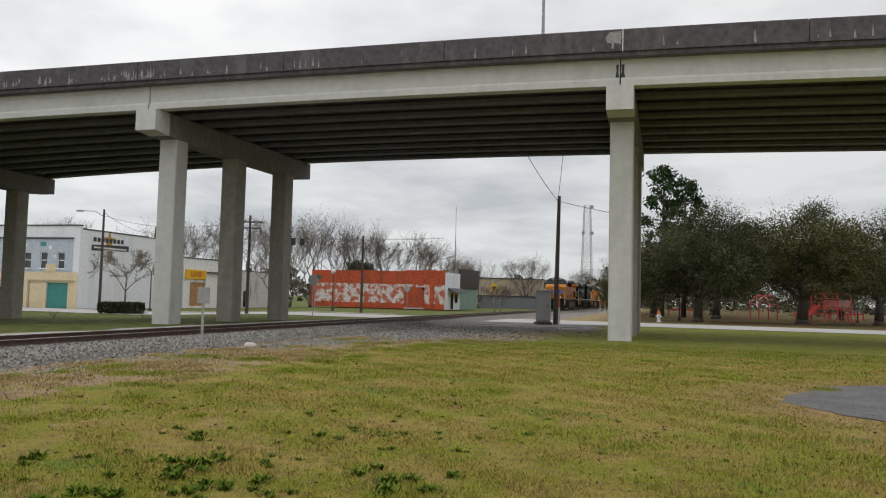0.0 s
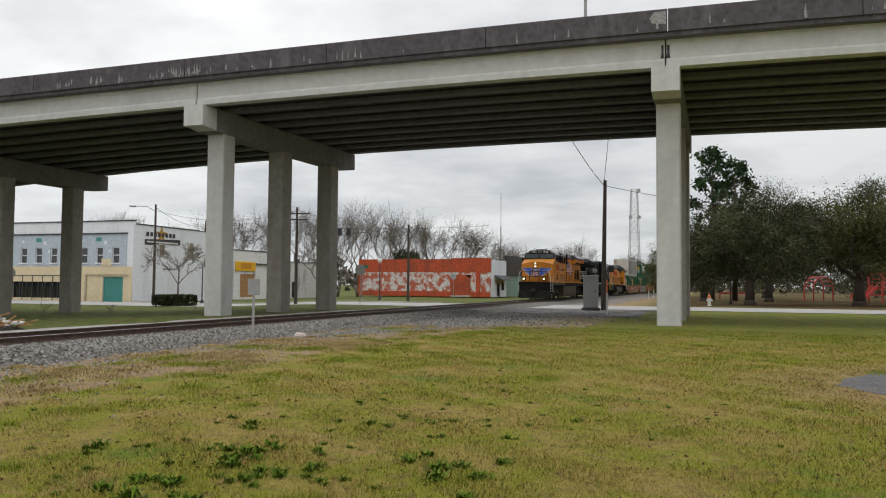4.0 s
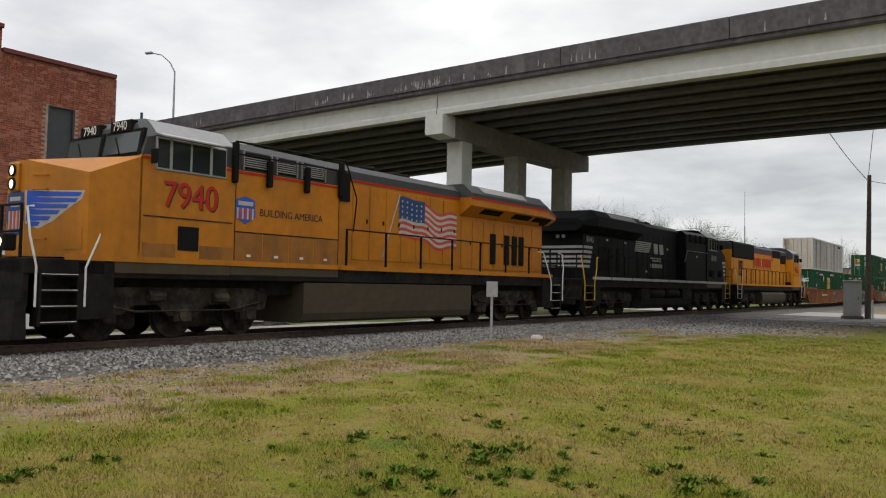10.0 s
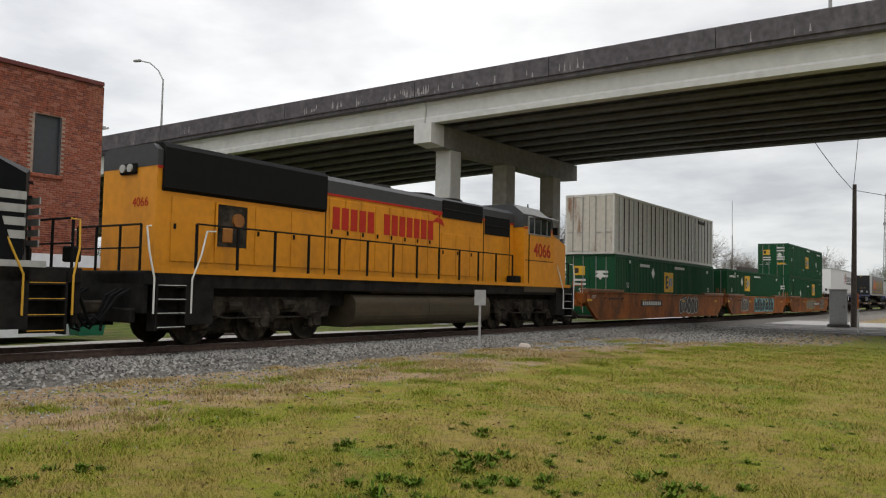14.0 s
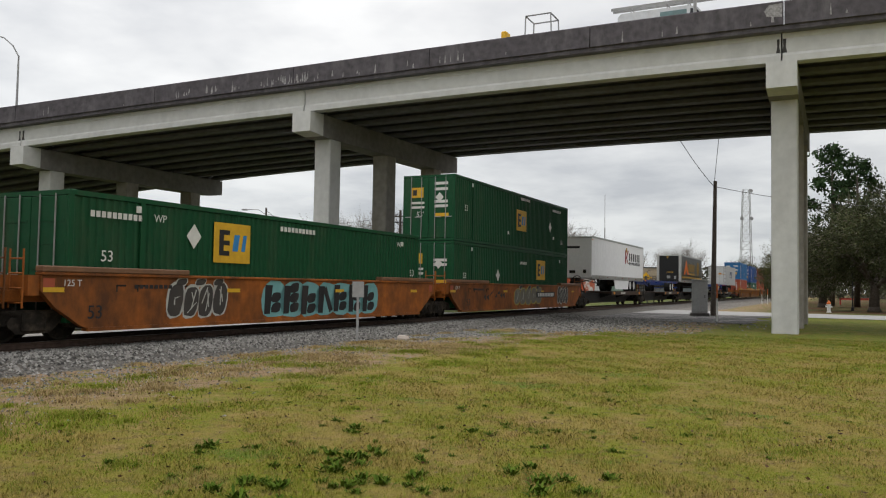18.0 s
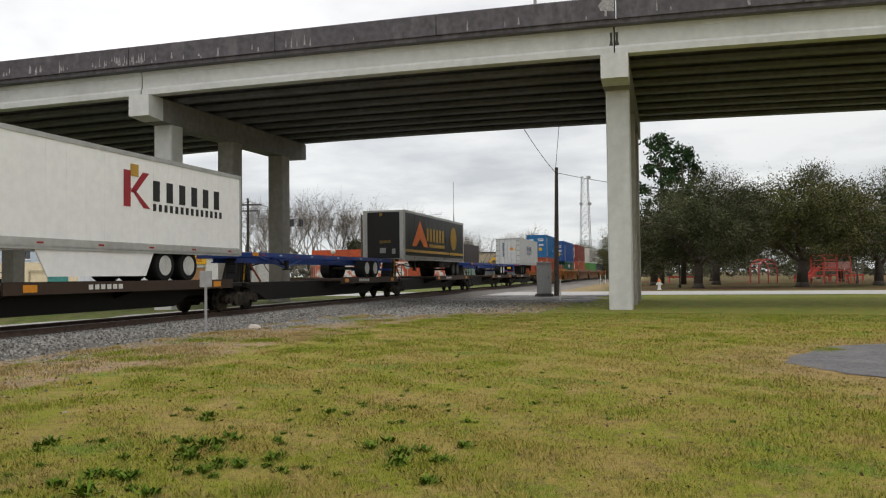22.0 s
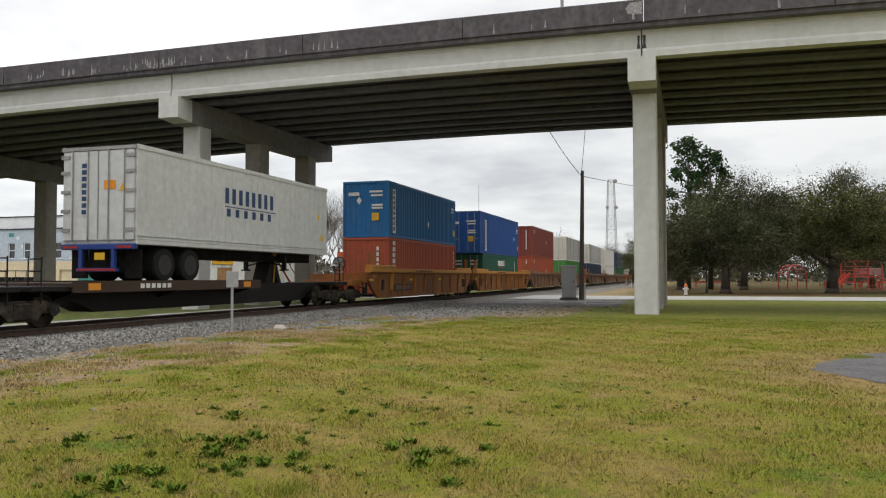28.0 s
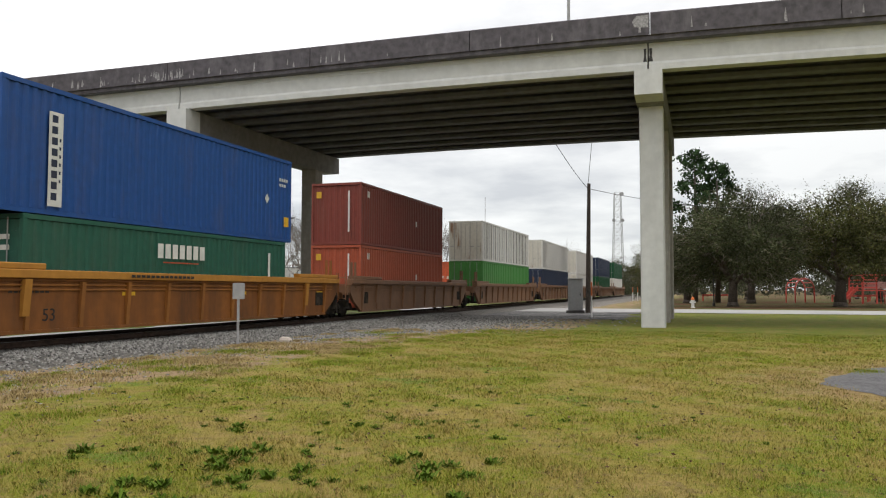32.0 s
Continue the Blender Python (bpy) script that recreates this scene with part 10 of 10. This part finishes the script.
def grass():
    rng = np.random.default_rng(5)
    k = 700000
    d = 4.0 + 28.0 * rng.uniform(0, 1, k) ** 1.7
    a = rng.uniform(-0.98, 0.62, k)
    # a thinner spread all round the standpoint
    few = np.arange(k) < 50000
    d, a = np.where(few, 0.4 + 8.0 * rng.uniform(0, 1, k) ** 0.7, d), np.where(few, rng.uniform(-math.pi, math.pi, k), a)
    x, y = d * np.sin(a), d * np.cos(a)
    w = ACROSS.x * x + ACROSS.y * y
    wave = np.sin(x * 2.1 + 1.3 * np.sin(y * 1.7)) * np.sin(y * 2.6 + 1.1 * np.sin(x * 1.9)) + 0.6 * np.sin(x * 5.3 + y * 3.1)
    ok = (w < 7.9 + 1.0 * wave + rng.normal(scale=0.55, size=k)) & (rng.uniform(-2.2, 1.2, k) < wave + 0.2) & (np.hypot((x - 12.4) / 6.35, (y - 13.1) / 4.6) > 1.0 + 0.05 * wave)
    x, y, d, wave = x[ok], y[ok], d[ok], wave[ok]
    k = len(x)
    z = np.zeros(k) - 0.004
    h = rng.uniform(0.008, 0.034, k) * (1 + 0.35 * wave)
    b = rng.uniform(0, 2 * math.pi, k)
    lean = rng.uniform(0.3, 2.2, k) * h
    wide = 0.0020 + 0.00034 * d
    h = np.where(d > 15, h * 1.25, h)
    foot = np.stack([x, y, z], axis=1)
    side = np.stack([np.cos(b + 1.6), np.sin(b + 1.6), np.zeros(k)], axis=1) * wide[:, None]
    tip = foot + np.stack([np.cos(b) * lean, np.sin(b) * lean, h + 0.012], axis=1)
    ob = part("grass", pieces("grass", np.stack([foot - side, foot + side, tip], axis=1), ground_material(True)))
    tagged(ob, "short mown grass mixed green and straw", "grass", kind="stuff")
    # fallen leaves and bits of dry stalk
    k = 2600
    d = 5 + 26 * rng.uniform(0, 1, k) ** 1.1
    a = rng.uniform(-0.9, 0.62, k)
    c = np.stack([d * np.sin(a), d * np.cos(a), np.full(k, 0.022)], axis=1)
    keep = (ACROSS.x * c[:, 0] + ACROSS.y * c[:, 1]) < 12
    ob = part("leaf_litter", pieces("leaf_litter", leaf_quads(c[keep], 0.021, rng, 0.75), LITTER))
    tagged(ob, "scattered brown fallen leaves on the lawn", "leaf litter", kind="stuff")




def soil_clumps(seed, count, w0, w1, name, label, material, tall, share=0.67):
    """Tufts scattered over the bare soil beside the ballast and through the lawn."""
    rng = np.random.default_rng(seed)
    rnd = random.Random(seed)
    out = []
    for i in range(count):
        u = rnd.uniform(0, 30)
        w = rnd.uniform(w0, w1) if i < count * share else rnd.uniform(-6, 8)
        c = ALONG * u + ACROSS * w
        if c.y < 5:
            continue
        k = int(rnd.uniform(250, 1100))
        r = rnd.uniform(0.14, 0.6)
        a = rng.uniform(0, 2 * math.pi, k)
        d = r * np.abs(rng.normal(scale=0.85, size=k))
        du, dw = d * np.cos(a) * 1.2, d * np.sin(a) * 0.95
        out.append(np.stack([c.x + ALONG.x * du + ACROSS.x * dw, c.y + ALONG.y * du + ACROSS.y * dw], axis=1))
    p = np.concatenate(out)
    k = len(p)
    foot = np.stack([p[:, 0], p[:, 1], np.full(k, -0.004)], axis=1)
    b = rng.uniform(0, 2 * math.pi, k)
    far = np.hypot(p[:, 0], p[:, 1])
    h = tall * rng.uniform(0.03, 0.07, k)
    side = np.stack([np.cos(b + 1.6), np.sin(b + 1.6), 0 * b], axis=1) * (0.0022 + 0.00032 * far)[:, None]
    tip = foot + np.stack([np.cos(b) * h * 0.7, np.sin(b) * h * 0.7, h], axis=1)
    ob = part(name, pieces(name, np.stack([foot - side, foot + side, tip], axis=1), material))
    tagged(ob, label, "grass", kind="stuff")


TUFT = island_colours("fresh_grass", [(0.12, 0.19, 0.010), (0.17, 0.22, 0.016), (0.25, 0.22, 0.05), (0.15, 0.20, 0.02)], clump=1.2, dark=0.8)
rubble()
STRAW = island_colours("dry_straw", [(0.30, 0.21, 0.10), (0.42, 0.32, 0.16), (0.22, 0.15, 0.075), (0.34, 0.29, 0.10)], clump=1.5, dark=0.8)
weeds()
grass()
soil_clumps(9, 140, 7.2, 11.6, "green_tufts", "fresh green tufts of grass on bare soil", TUFT, 0.9)
soil_clumps(19, 100, 8.6, 12.6, "dry_tufts", "dry straw tufts on bare soil by the ballast", STRAW, 1.1, 1.0)


# ---- painted marks on the train ----
INK = colour("black_mark_paint", (0.015, 0.015, 0.016))
TEAL = colour("teal_spray_paint", (0.16, 0.36, 0.36))
PALE_SPRAY = colour("pale_spray_paint", (0.42, 0.42, 0.38))
SKY_MARK = colour("blue_mark_paint", (0.03, 0.20, 0.45))


def logo_panel(c, x, z, w=1.45, h=1.08, y=-1.285):
    """A yellow panel with a black block and two blue ones."""
    p = decal(c, x, z, w, h, MARK_YELLOW, y, "logo_panel", "yellow logo panel")
    part("logo_block", Mesh().box(x - w * 0.36, x - w * 0.08, y - 0.008, y - 0.004, z - h * 0.32, z + h * 0.32), INK, p)
    part("logo_notch", Mesh().box(x - w * 0.24, x - w * 0.06, y - 0.010, y - 0.006, z - h * 0.2, z - h * 0.06).box(x - w * 0.24, x - w * 0.06, y - 0.010, y - 0.006, z + h * 0.06, z + h * 0.2), MARK_YELLOW, p)
    for a, b in ((0.0, 0.2), (0.25, 0.4)):
        part("logo_block", Mesh().prism([(x + w * a, z - h * 0.2), (x + w * (b - 0.05), z - h * 0.2), (x + w * b, z + h * 0.22), (x + w * (a + 0.05), z + h * 0.22)], "y", y - 0.008, y - 0.004), SKY_MARK, p)


def diamond(c, x, z, r, y=-1.285, material=None):
    part("diamond_mark", Mesh().prism([(x - r * 0.8, z), (x, z - r), (x + r * 0.8, z), (x, z + r)], "y", y - 0.004, y + 0.004), material or MARK_WHITE, c)


def bars(c, x0, x1, z, h, n, material=None, y=-1.286, slant=0.0, name="lettering_bar"):
    """A row of plain bars in place of lettering."""
    w = (x1 - x0) / n
    for i in range(n):
        a, b = x0 + i * w + w * 0.14, x0 + (i + 1) * w - w * 0.14
        part(name, Mesh().prism([(a, z - h / 2), (b, z - h / 2), (b + slant, z + h / 2), (a + slant, z + h / 2)], "y", y - 0.004, y + 0.002), material or MARK_WHITE, c)


def end_mark(c, y0, y1, z0, z1, material, name="painted_mark"):
    return part(name, Mesh().box(-0.022, -0.016, y0, y1, z0, z1), material, c)


def green_end(c, up):
    p = end_mark(c, -1.0 + 1.25, -0.4 + 1.25, 1.9, 2.35, MARK_YELLOW, "logo_panel")
    part("logo_block", Mesh().box(-0.026, -0.022, 0.58, 0.78, 2.0, 2.25), INK, p)
    for z in ((2.45, 2.2, 1.65, 1.45) if up else (2.0, 1.8)):
        end_mark(c, -0.95, -0.3, z, z + 0.12, MARK_WHITE, "lettering_bar")
    end_mark(c, -1.0, -0.35, 1.05, 1.2, MARK_YELLOW, "warning_label")
    for z in (1.62, 1.42):
        end_mark(c, 0.2, 0.85, z, z + 0.1, MARK_WHITE, "lettering_bar")
    ob = part("lettering", words("53'", 0.32, MARK_WHITE), None, c)
    ob.matrix_basis = pose(-0.024, 0.4, 1.15, 0, 0, -90)
    part("diamond_mark", Mesh().prism([(-0.75, 1.9), (-0.55, 1.68), (-0.35, 1.9), (-0.55, 2.12)], "x", -0.026, -0.02), MARK_WHITE, c)


def train_marks():
    g1, w1, g2, g3, g4 = BOXES[14.0, False], BOXES[13.9, True], BOXES[33.2, False], BOXES[52.4, False], BOXES[52.4, True]
    for c, x, z in ((g1, 7.55, 1.72), (g2, 5.15, 2.0), (g4, 8.15, 1.5), (g3, 11.25, 1.9)):
        logo_panel(c, x, z)
    for c, x, z, r in ((g1, 5.1, 2.15, 0.3), (g2, 3.7, 2.1, 0.32), (g4, 12.8, 1.5, 0.3), (g3, 5.0, 1.5, 0.3)):
        diamond(c, x, z, r)
    for c, x, z in ((g1, 1.6, 1.45), (g1, 14.8, 1.4), (g2, 1.0, 1.47), (g2, 15.4, 1.4), (g3, 1.1, 1.4), (g4, 1.2, 1.5), (g4, 14.9, 0.7)):
        lettering(c, "53", x, z, 0.36, MARK_WHITE)
    for c, x in ((g2, 2.55), (g2, 14.4)):
        lettering(c, "WP", x, 2.45, 0.26, MARK_WHITE)
    for c, x0, x1, z in ((g1, 3.2, 4.6, 2.5), (g1, 8.5, 10.2, 2.55), (g2, 0.5, 2.0, 2.42), (g2, 7.2, 9.0, 2.55), (g3, 8.0, 9.0, 2.2), (g4, 8.0, 9.4, 2.65), (g4, 13.2, 14.4, 2.5)):
        bars(c, x0, x1, z, 0.14, 10)
    for c in (g3, g4):
        green_end(c, c is g4)
    green_end(g1, False)
    for c in (g1, g2, g3, g4):
        part("corner_post_band", Mesh().box(1.95, 2.07, -1.29, -1.26, 0.1, 2.8), GREEN, c)
        for x, z in ((1.9, 2.62), (6.3, 0.75), (13.4, 0.9), (14.6, 2.5)):
            decal(c, x, z, 0.2, 0.16, MARK_WHITE)
    for i in range(25):
        x = 0.62 + i * 0.615
        part("panel_seam", Mesh().box(x - 0.022, x + 0.022, -1.292, -1.262, 0.14, 2.76), GRIME if i % 3 else STEEL_GREY, w1)
    bars(w1, 12.9, 14.2, 2.55, 0.2, 8, GRIME, -1.294)
    # the blue, red, green and maroon boxes
    b1, r1, t2, b2 = BOXES[166.3, True], BOXES[166.3, False], BOXES[185.4, False], BOXES[184.7, True]
    for c, x in ((b1, 0.79), (b2, 1.6)):
        band = decal(c, x, 1.36, 0.44, 2.3, MARK_WHITE, -1.287, "side_band", "white upright band with dark lettering bars")
        for i in range(8):
            part("lettering_bar", Mesh().box(x - 0.13, x + 0.05, -1.296, -1.29, 0.36 + i * 0.27, 0.54 + i * 0.27), NAVY, band)
        for i in range(6):
            part("lettering_bar", Mesh().box(x + 0.11, x + 0.16, -1.296, -1.29, 0.8 + i * 0.2, 0.88 + i * 0.2), NAVY, band)
    diamond(b1, 6.4, 1.0, 0.2)
    diamond(b2, 11.5, 1.5, 0.18)
    for c, L in ((b1, 12.0), (b2, 13.3)):
        decal(c, L - 0.4, 0.75, 0.34, 0.36, MARK_YELLOW, -1.29, "warning_label")
        bars(c, L - 0.95, L - 0.3, 2.3, 0.12, 4)
        bars(c, L - 0.95, L - 0.45, 2.1, 0.1, 3)
        end_mark(c, -0.75, -0.35, 0.85, 1.25, MARK_YELLOW, "warning_label")
        for z, y1 in ((2.3, -0.2), (2.1, -0.3), (1.6, -0.35), (1.45, -0.35)):
            end_mark(c, -0.95, y1, z, z + 0.1, MARK_WHITE, "lettering_bar")
        end_mark(c, 0.35, 0.95, 2.15, 2.33, MARK_WHITE, "label_plate")
    part("diamond_mark", Mesh().prism([(0.2, 1.9), (0.35, 1.7), (0.5, 1.9), (0.35, 2.1)], "x", -0.026, -0.02), MARK_WHITE, b1)
    for i in range(6):
        part("lettering_bar", Mesh().box(0.55, 0.95, -1.292, -1.284, 0.95 + i * 0.31, 1.18 + i * 0.31), MARK_WHITE, r1)
    for i in range(5):
        part("lettering_bar", Mesh().box(11.5, 11.6, -1.292, -1.284, 1.1 + i * 0.3, 1.3 + i * 0.3), MARK_WHITE, r1)
        end_mark(r1, -0.75, -0.62, 1.1 + i * 0.28, 1.3 + i * 0.28, MARK_WHITE, "lettering_bar")
    bars(t2, 4.75, 7.1, 1.95, 0.42, 7)
    decal(t2, 5.9, 1.62, 1.7, 0.04, ORANGE_RED, -1.288, "underline")
    bars(t2, 10.9, 11.1, 1.6, 1.1, 1)
    for y in (0.3, -0.9):
        for z in (2.0, 1.75):
            end_mark(t2, y, y + 0.6, z, z + 0.12, MARK_WHITE, "lettering_bar")
    for hi in (True, False):
        c = BOXES[204.6, hi]
        bars(c, 0.7, 1.0, 2.4, 0.3, 2)
        end_mark(c, 0.75, 1.0, 2.2, 2.5, MARK_YELLOW, "warning_label")
        end_mark(c, -0.7, -0.62, 0.6, 2.5, MARK_WHITE, "painted_mark")
        decal(c, 7.5, 1.5, 0.2, 0.3, MARK_WHITE)
    for s in (226.2, 249.0):
        for i in range(25):
            x = 0.62 + i * 0.62
            part("panel_seam", Mesh().box(x - 0.02, x + 0.02, -1.292, -1.262, 0.14, 2.76), GRIME if s == 226.2 and i % 2 else STEEL_GREY, BOXES[s, True])
    # wells: numbers, stencils, reflectors and sprayed scrawls
    for s0, x53 in ((10.4, 3.5), (32.4, 1.35), (51.6, 1.9), (163.2, 3.2), (182.4, 3.6)):
        c = CARS[s0]
        lettering(c, "53", x53, 0.62, 0.42, INK, -1.506)
        lettering(c, "125 T", 0.75, 1.26, 0.2, MARK_WHITE, -1.506)
        L = {10.4: 20.9, 32.4: 17.6, 51.6: 19.0, 163.2: 17.8, 182.4: 19.2}[s0]
        for x in (0.3, L * 0.33, L * 0.62, L - 1.6):
            decal(c, x, 1.12, 0.5, 0.1, MARK_YELLOW, -1.506, "reflector")
        bars(c, 2.4, 3.6, 1.2, 0.09, 8, INK, -1.506)
    for s0, x, z in ((10.4, 7.92, 0.98), (51.6, 12.3, 0.94)):
        plate = decal(CARS[s0], x, z, 3.1, 0.3, INK, -1.514, "number_plate")
        bars(plate, x - 1.35, x + 1.35, z, 0.19, 10, None, -1.522)
    plate = decal(CARS[163.2], 4.6, 0.72, 2.6, 0.34, INK, -1.53, "number_plate")
    bars(plate, 3.5, 5.7, 0.72, 0.2, 9, WELL_BROWN, -1.538)
    bars(CARS[163.2], 6.2, 9.0, 1.585, 0.07, 14, INK, -1.685)
    bars(CARS[182.4], 6.2, 9.0, 1.585, 0.07, 14, INK, -1.685)
    rnd = random.Random(31)
    # bubbles: a pale outline round a dark body, with pale strokes inside
    for s0, x0, x1, n, edge_paint in ((10.4, 12.3, 15.7, 5, PALE_SPRAY), (32.4, 3.45, 5.55, 4, PALE_SPRAY), (51.6, 7.5, 11.6, 5, YELLOW_SPRAY), (51.6, 14.4, 16.4, 4, PALE_SPRAY)):
        c, w = CARS[s0], (x1 - x0) / n
        for i in range(n):
            cx, cz = x0 + (i + 0.5) * w, 0.87 + rnd.uniform(-0.05, 0.05)
            rx, rz = w * 0.56, 0.47 + rnd.uniform(-0.05, 0.04)
            spray(c, bubble(rnd, cx, cz, rx, rz), edge_paint, 0, "sprayed bubble scrawl")
            spray(c, bubble(rnd, cx, cz, rx - 0.05, rz - 0.05), SPRAY_GREY if edge_paint is PALE_SPRAY else SPRAY_MID, 1)
            for k in range(3):
                z0, z1 = cz + rnd.uniform(-0.3, 0.1), cz + rnd.uniform(-0.05, 0.35)
                a0, a1 = cx + rnd.uniform(-0.6, 0.3) * rx, cx + rnd.uniform(-0.3, 0.6) * rx
                spray(c, [(a0, z0), (a0 + 0.035, z0), (a1 + 0.035, z1), (a1, z1)], PALE_SPRAY, 2)
        for i in range(3):
            spray(c, bubble(rnd, x0 + (i + 0.7) * (x1 - x0) / 3.2, 1.33, 0.2, 0.12), PALE_SPRAY, 0)
            spray(c, bubble(rnd, x0 + (i + 0.7) * (x1 - x0) / 3.2, 1.33, 0.165, 0.085), SPRAY_GREY, 1)
    for i in range(9):
        x, z = 3.6 + i * 0.33, 0.95 + rnd.uniform(-0.12, 0.2)
        spray(CARS[51.6], [(x, z), (x + 0.05, z - 0.03), (x + 0.3, z + rnd.uniform(-0.2, 0.25)), (x + 0.24, z + 0.14)], INK, 1)
    # tall black blocks on a teal cloud
    for s0, x0, x1, back, n in ((32.4, 7.1, 13.2, TEAL, 7),):
        c, w = CARS[s0], (x1 - x0) / n
        for i in range(n):
            a, cz = x0 + i * w, 0.86
            spray(c, bubble(rnd, a + w * 0.5, cz, w * 0.66, 0.53), back, 0, "sprayed scrawl")
            lean, zb, zt = 0.16, 0.43 + rnd.uniform(-0.04, 0.03), 1.30 + rnd.uniform(-0.06, 0.03)
            stem = w * 0.30
            spray(c, [(a, zb), (a + stem, zb), (a + stem + lean * 0.6, zt), (a + lean * 0.2, zt)], INK, 2 + i % 2)
            for k in range((2, 3, 2, 0)[i % 4]):
                z = zb + 0.08 + k * (zt - zb - 0.24) / 2
                spray(c, bubble(rnd, a + w * 0.60, z + 0.1, w * 0.24, 0.15), INK, 2 + (i + 1) % 2)
            if i % 4 == 3:
                spray(c, [(a + w * 0.3, zt - 0.1), (a + w * 0.5, zt), (a + w * 0.92, zb + 0.1), (a + w * 0.72, zb)], INK, 4)


SPRAY_MID = colour("grey_spray_paint", (0.17, 0.155, 0.12))
YELLOW_SPRAY = colour("yellow_spray_paint", (0.36, 0.30, 0.06))
SPRAY_GREY = colour("dark_grey_spray_paint", (0.045, 0.040, 0.036))


def bubble(rnd, cx, cz, rx, rz):
    """A rounded uneven outline."""
    out = []
    for i in range(14):
        a = 2 * math.pi * i / 14
        ca, sa = math.cos(a), math.sin(a)
        k = 1 + rnd.uniform(-0.06, 0.06)
        out.append((cx + rx * k * math.copysign(abs(ca) ** 0.7, ca) + 0.06 * sa, cz + rz * k * math.copysign(abs(sa) ** 0.7, sa)))
    return out


def spray(c, outline, material, layer, label=""):
    y = -1.503 - 0.002 * layer
    part("sprayed_mark", Mesh().prism(outline, "y", y - 0.0015, y), material, c, label)


train_marks()


def motions():
    for ob, s, w, z, turn in MOVERS:
        rows = []
        for t in range(33):
            p = track_at(s - run(t), w, RAIL_Z + z)
            rows.append((t, pose(p.x, p.y, p.z, 0, 0, YAW + turn)))
        walk(ob, rows)
    for ob, lag in ROAD_RIDERS:
        rows = [(0.0, rider_pose(-63 + lag)), (11.0, rider_pose(-62.5 + lag))]
        rows += [(12.0 + 0.5 * i, rider_pose(max(-62.0, min(34.0, ride(12.0 + 0.5 * i))) + lag)) for i in range(21)]
        rows += [(24.0, rider_pose(35.5 + lag)), (32.0, rider_pose(36 + lag))]
        walk(ob, rows)


motions()
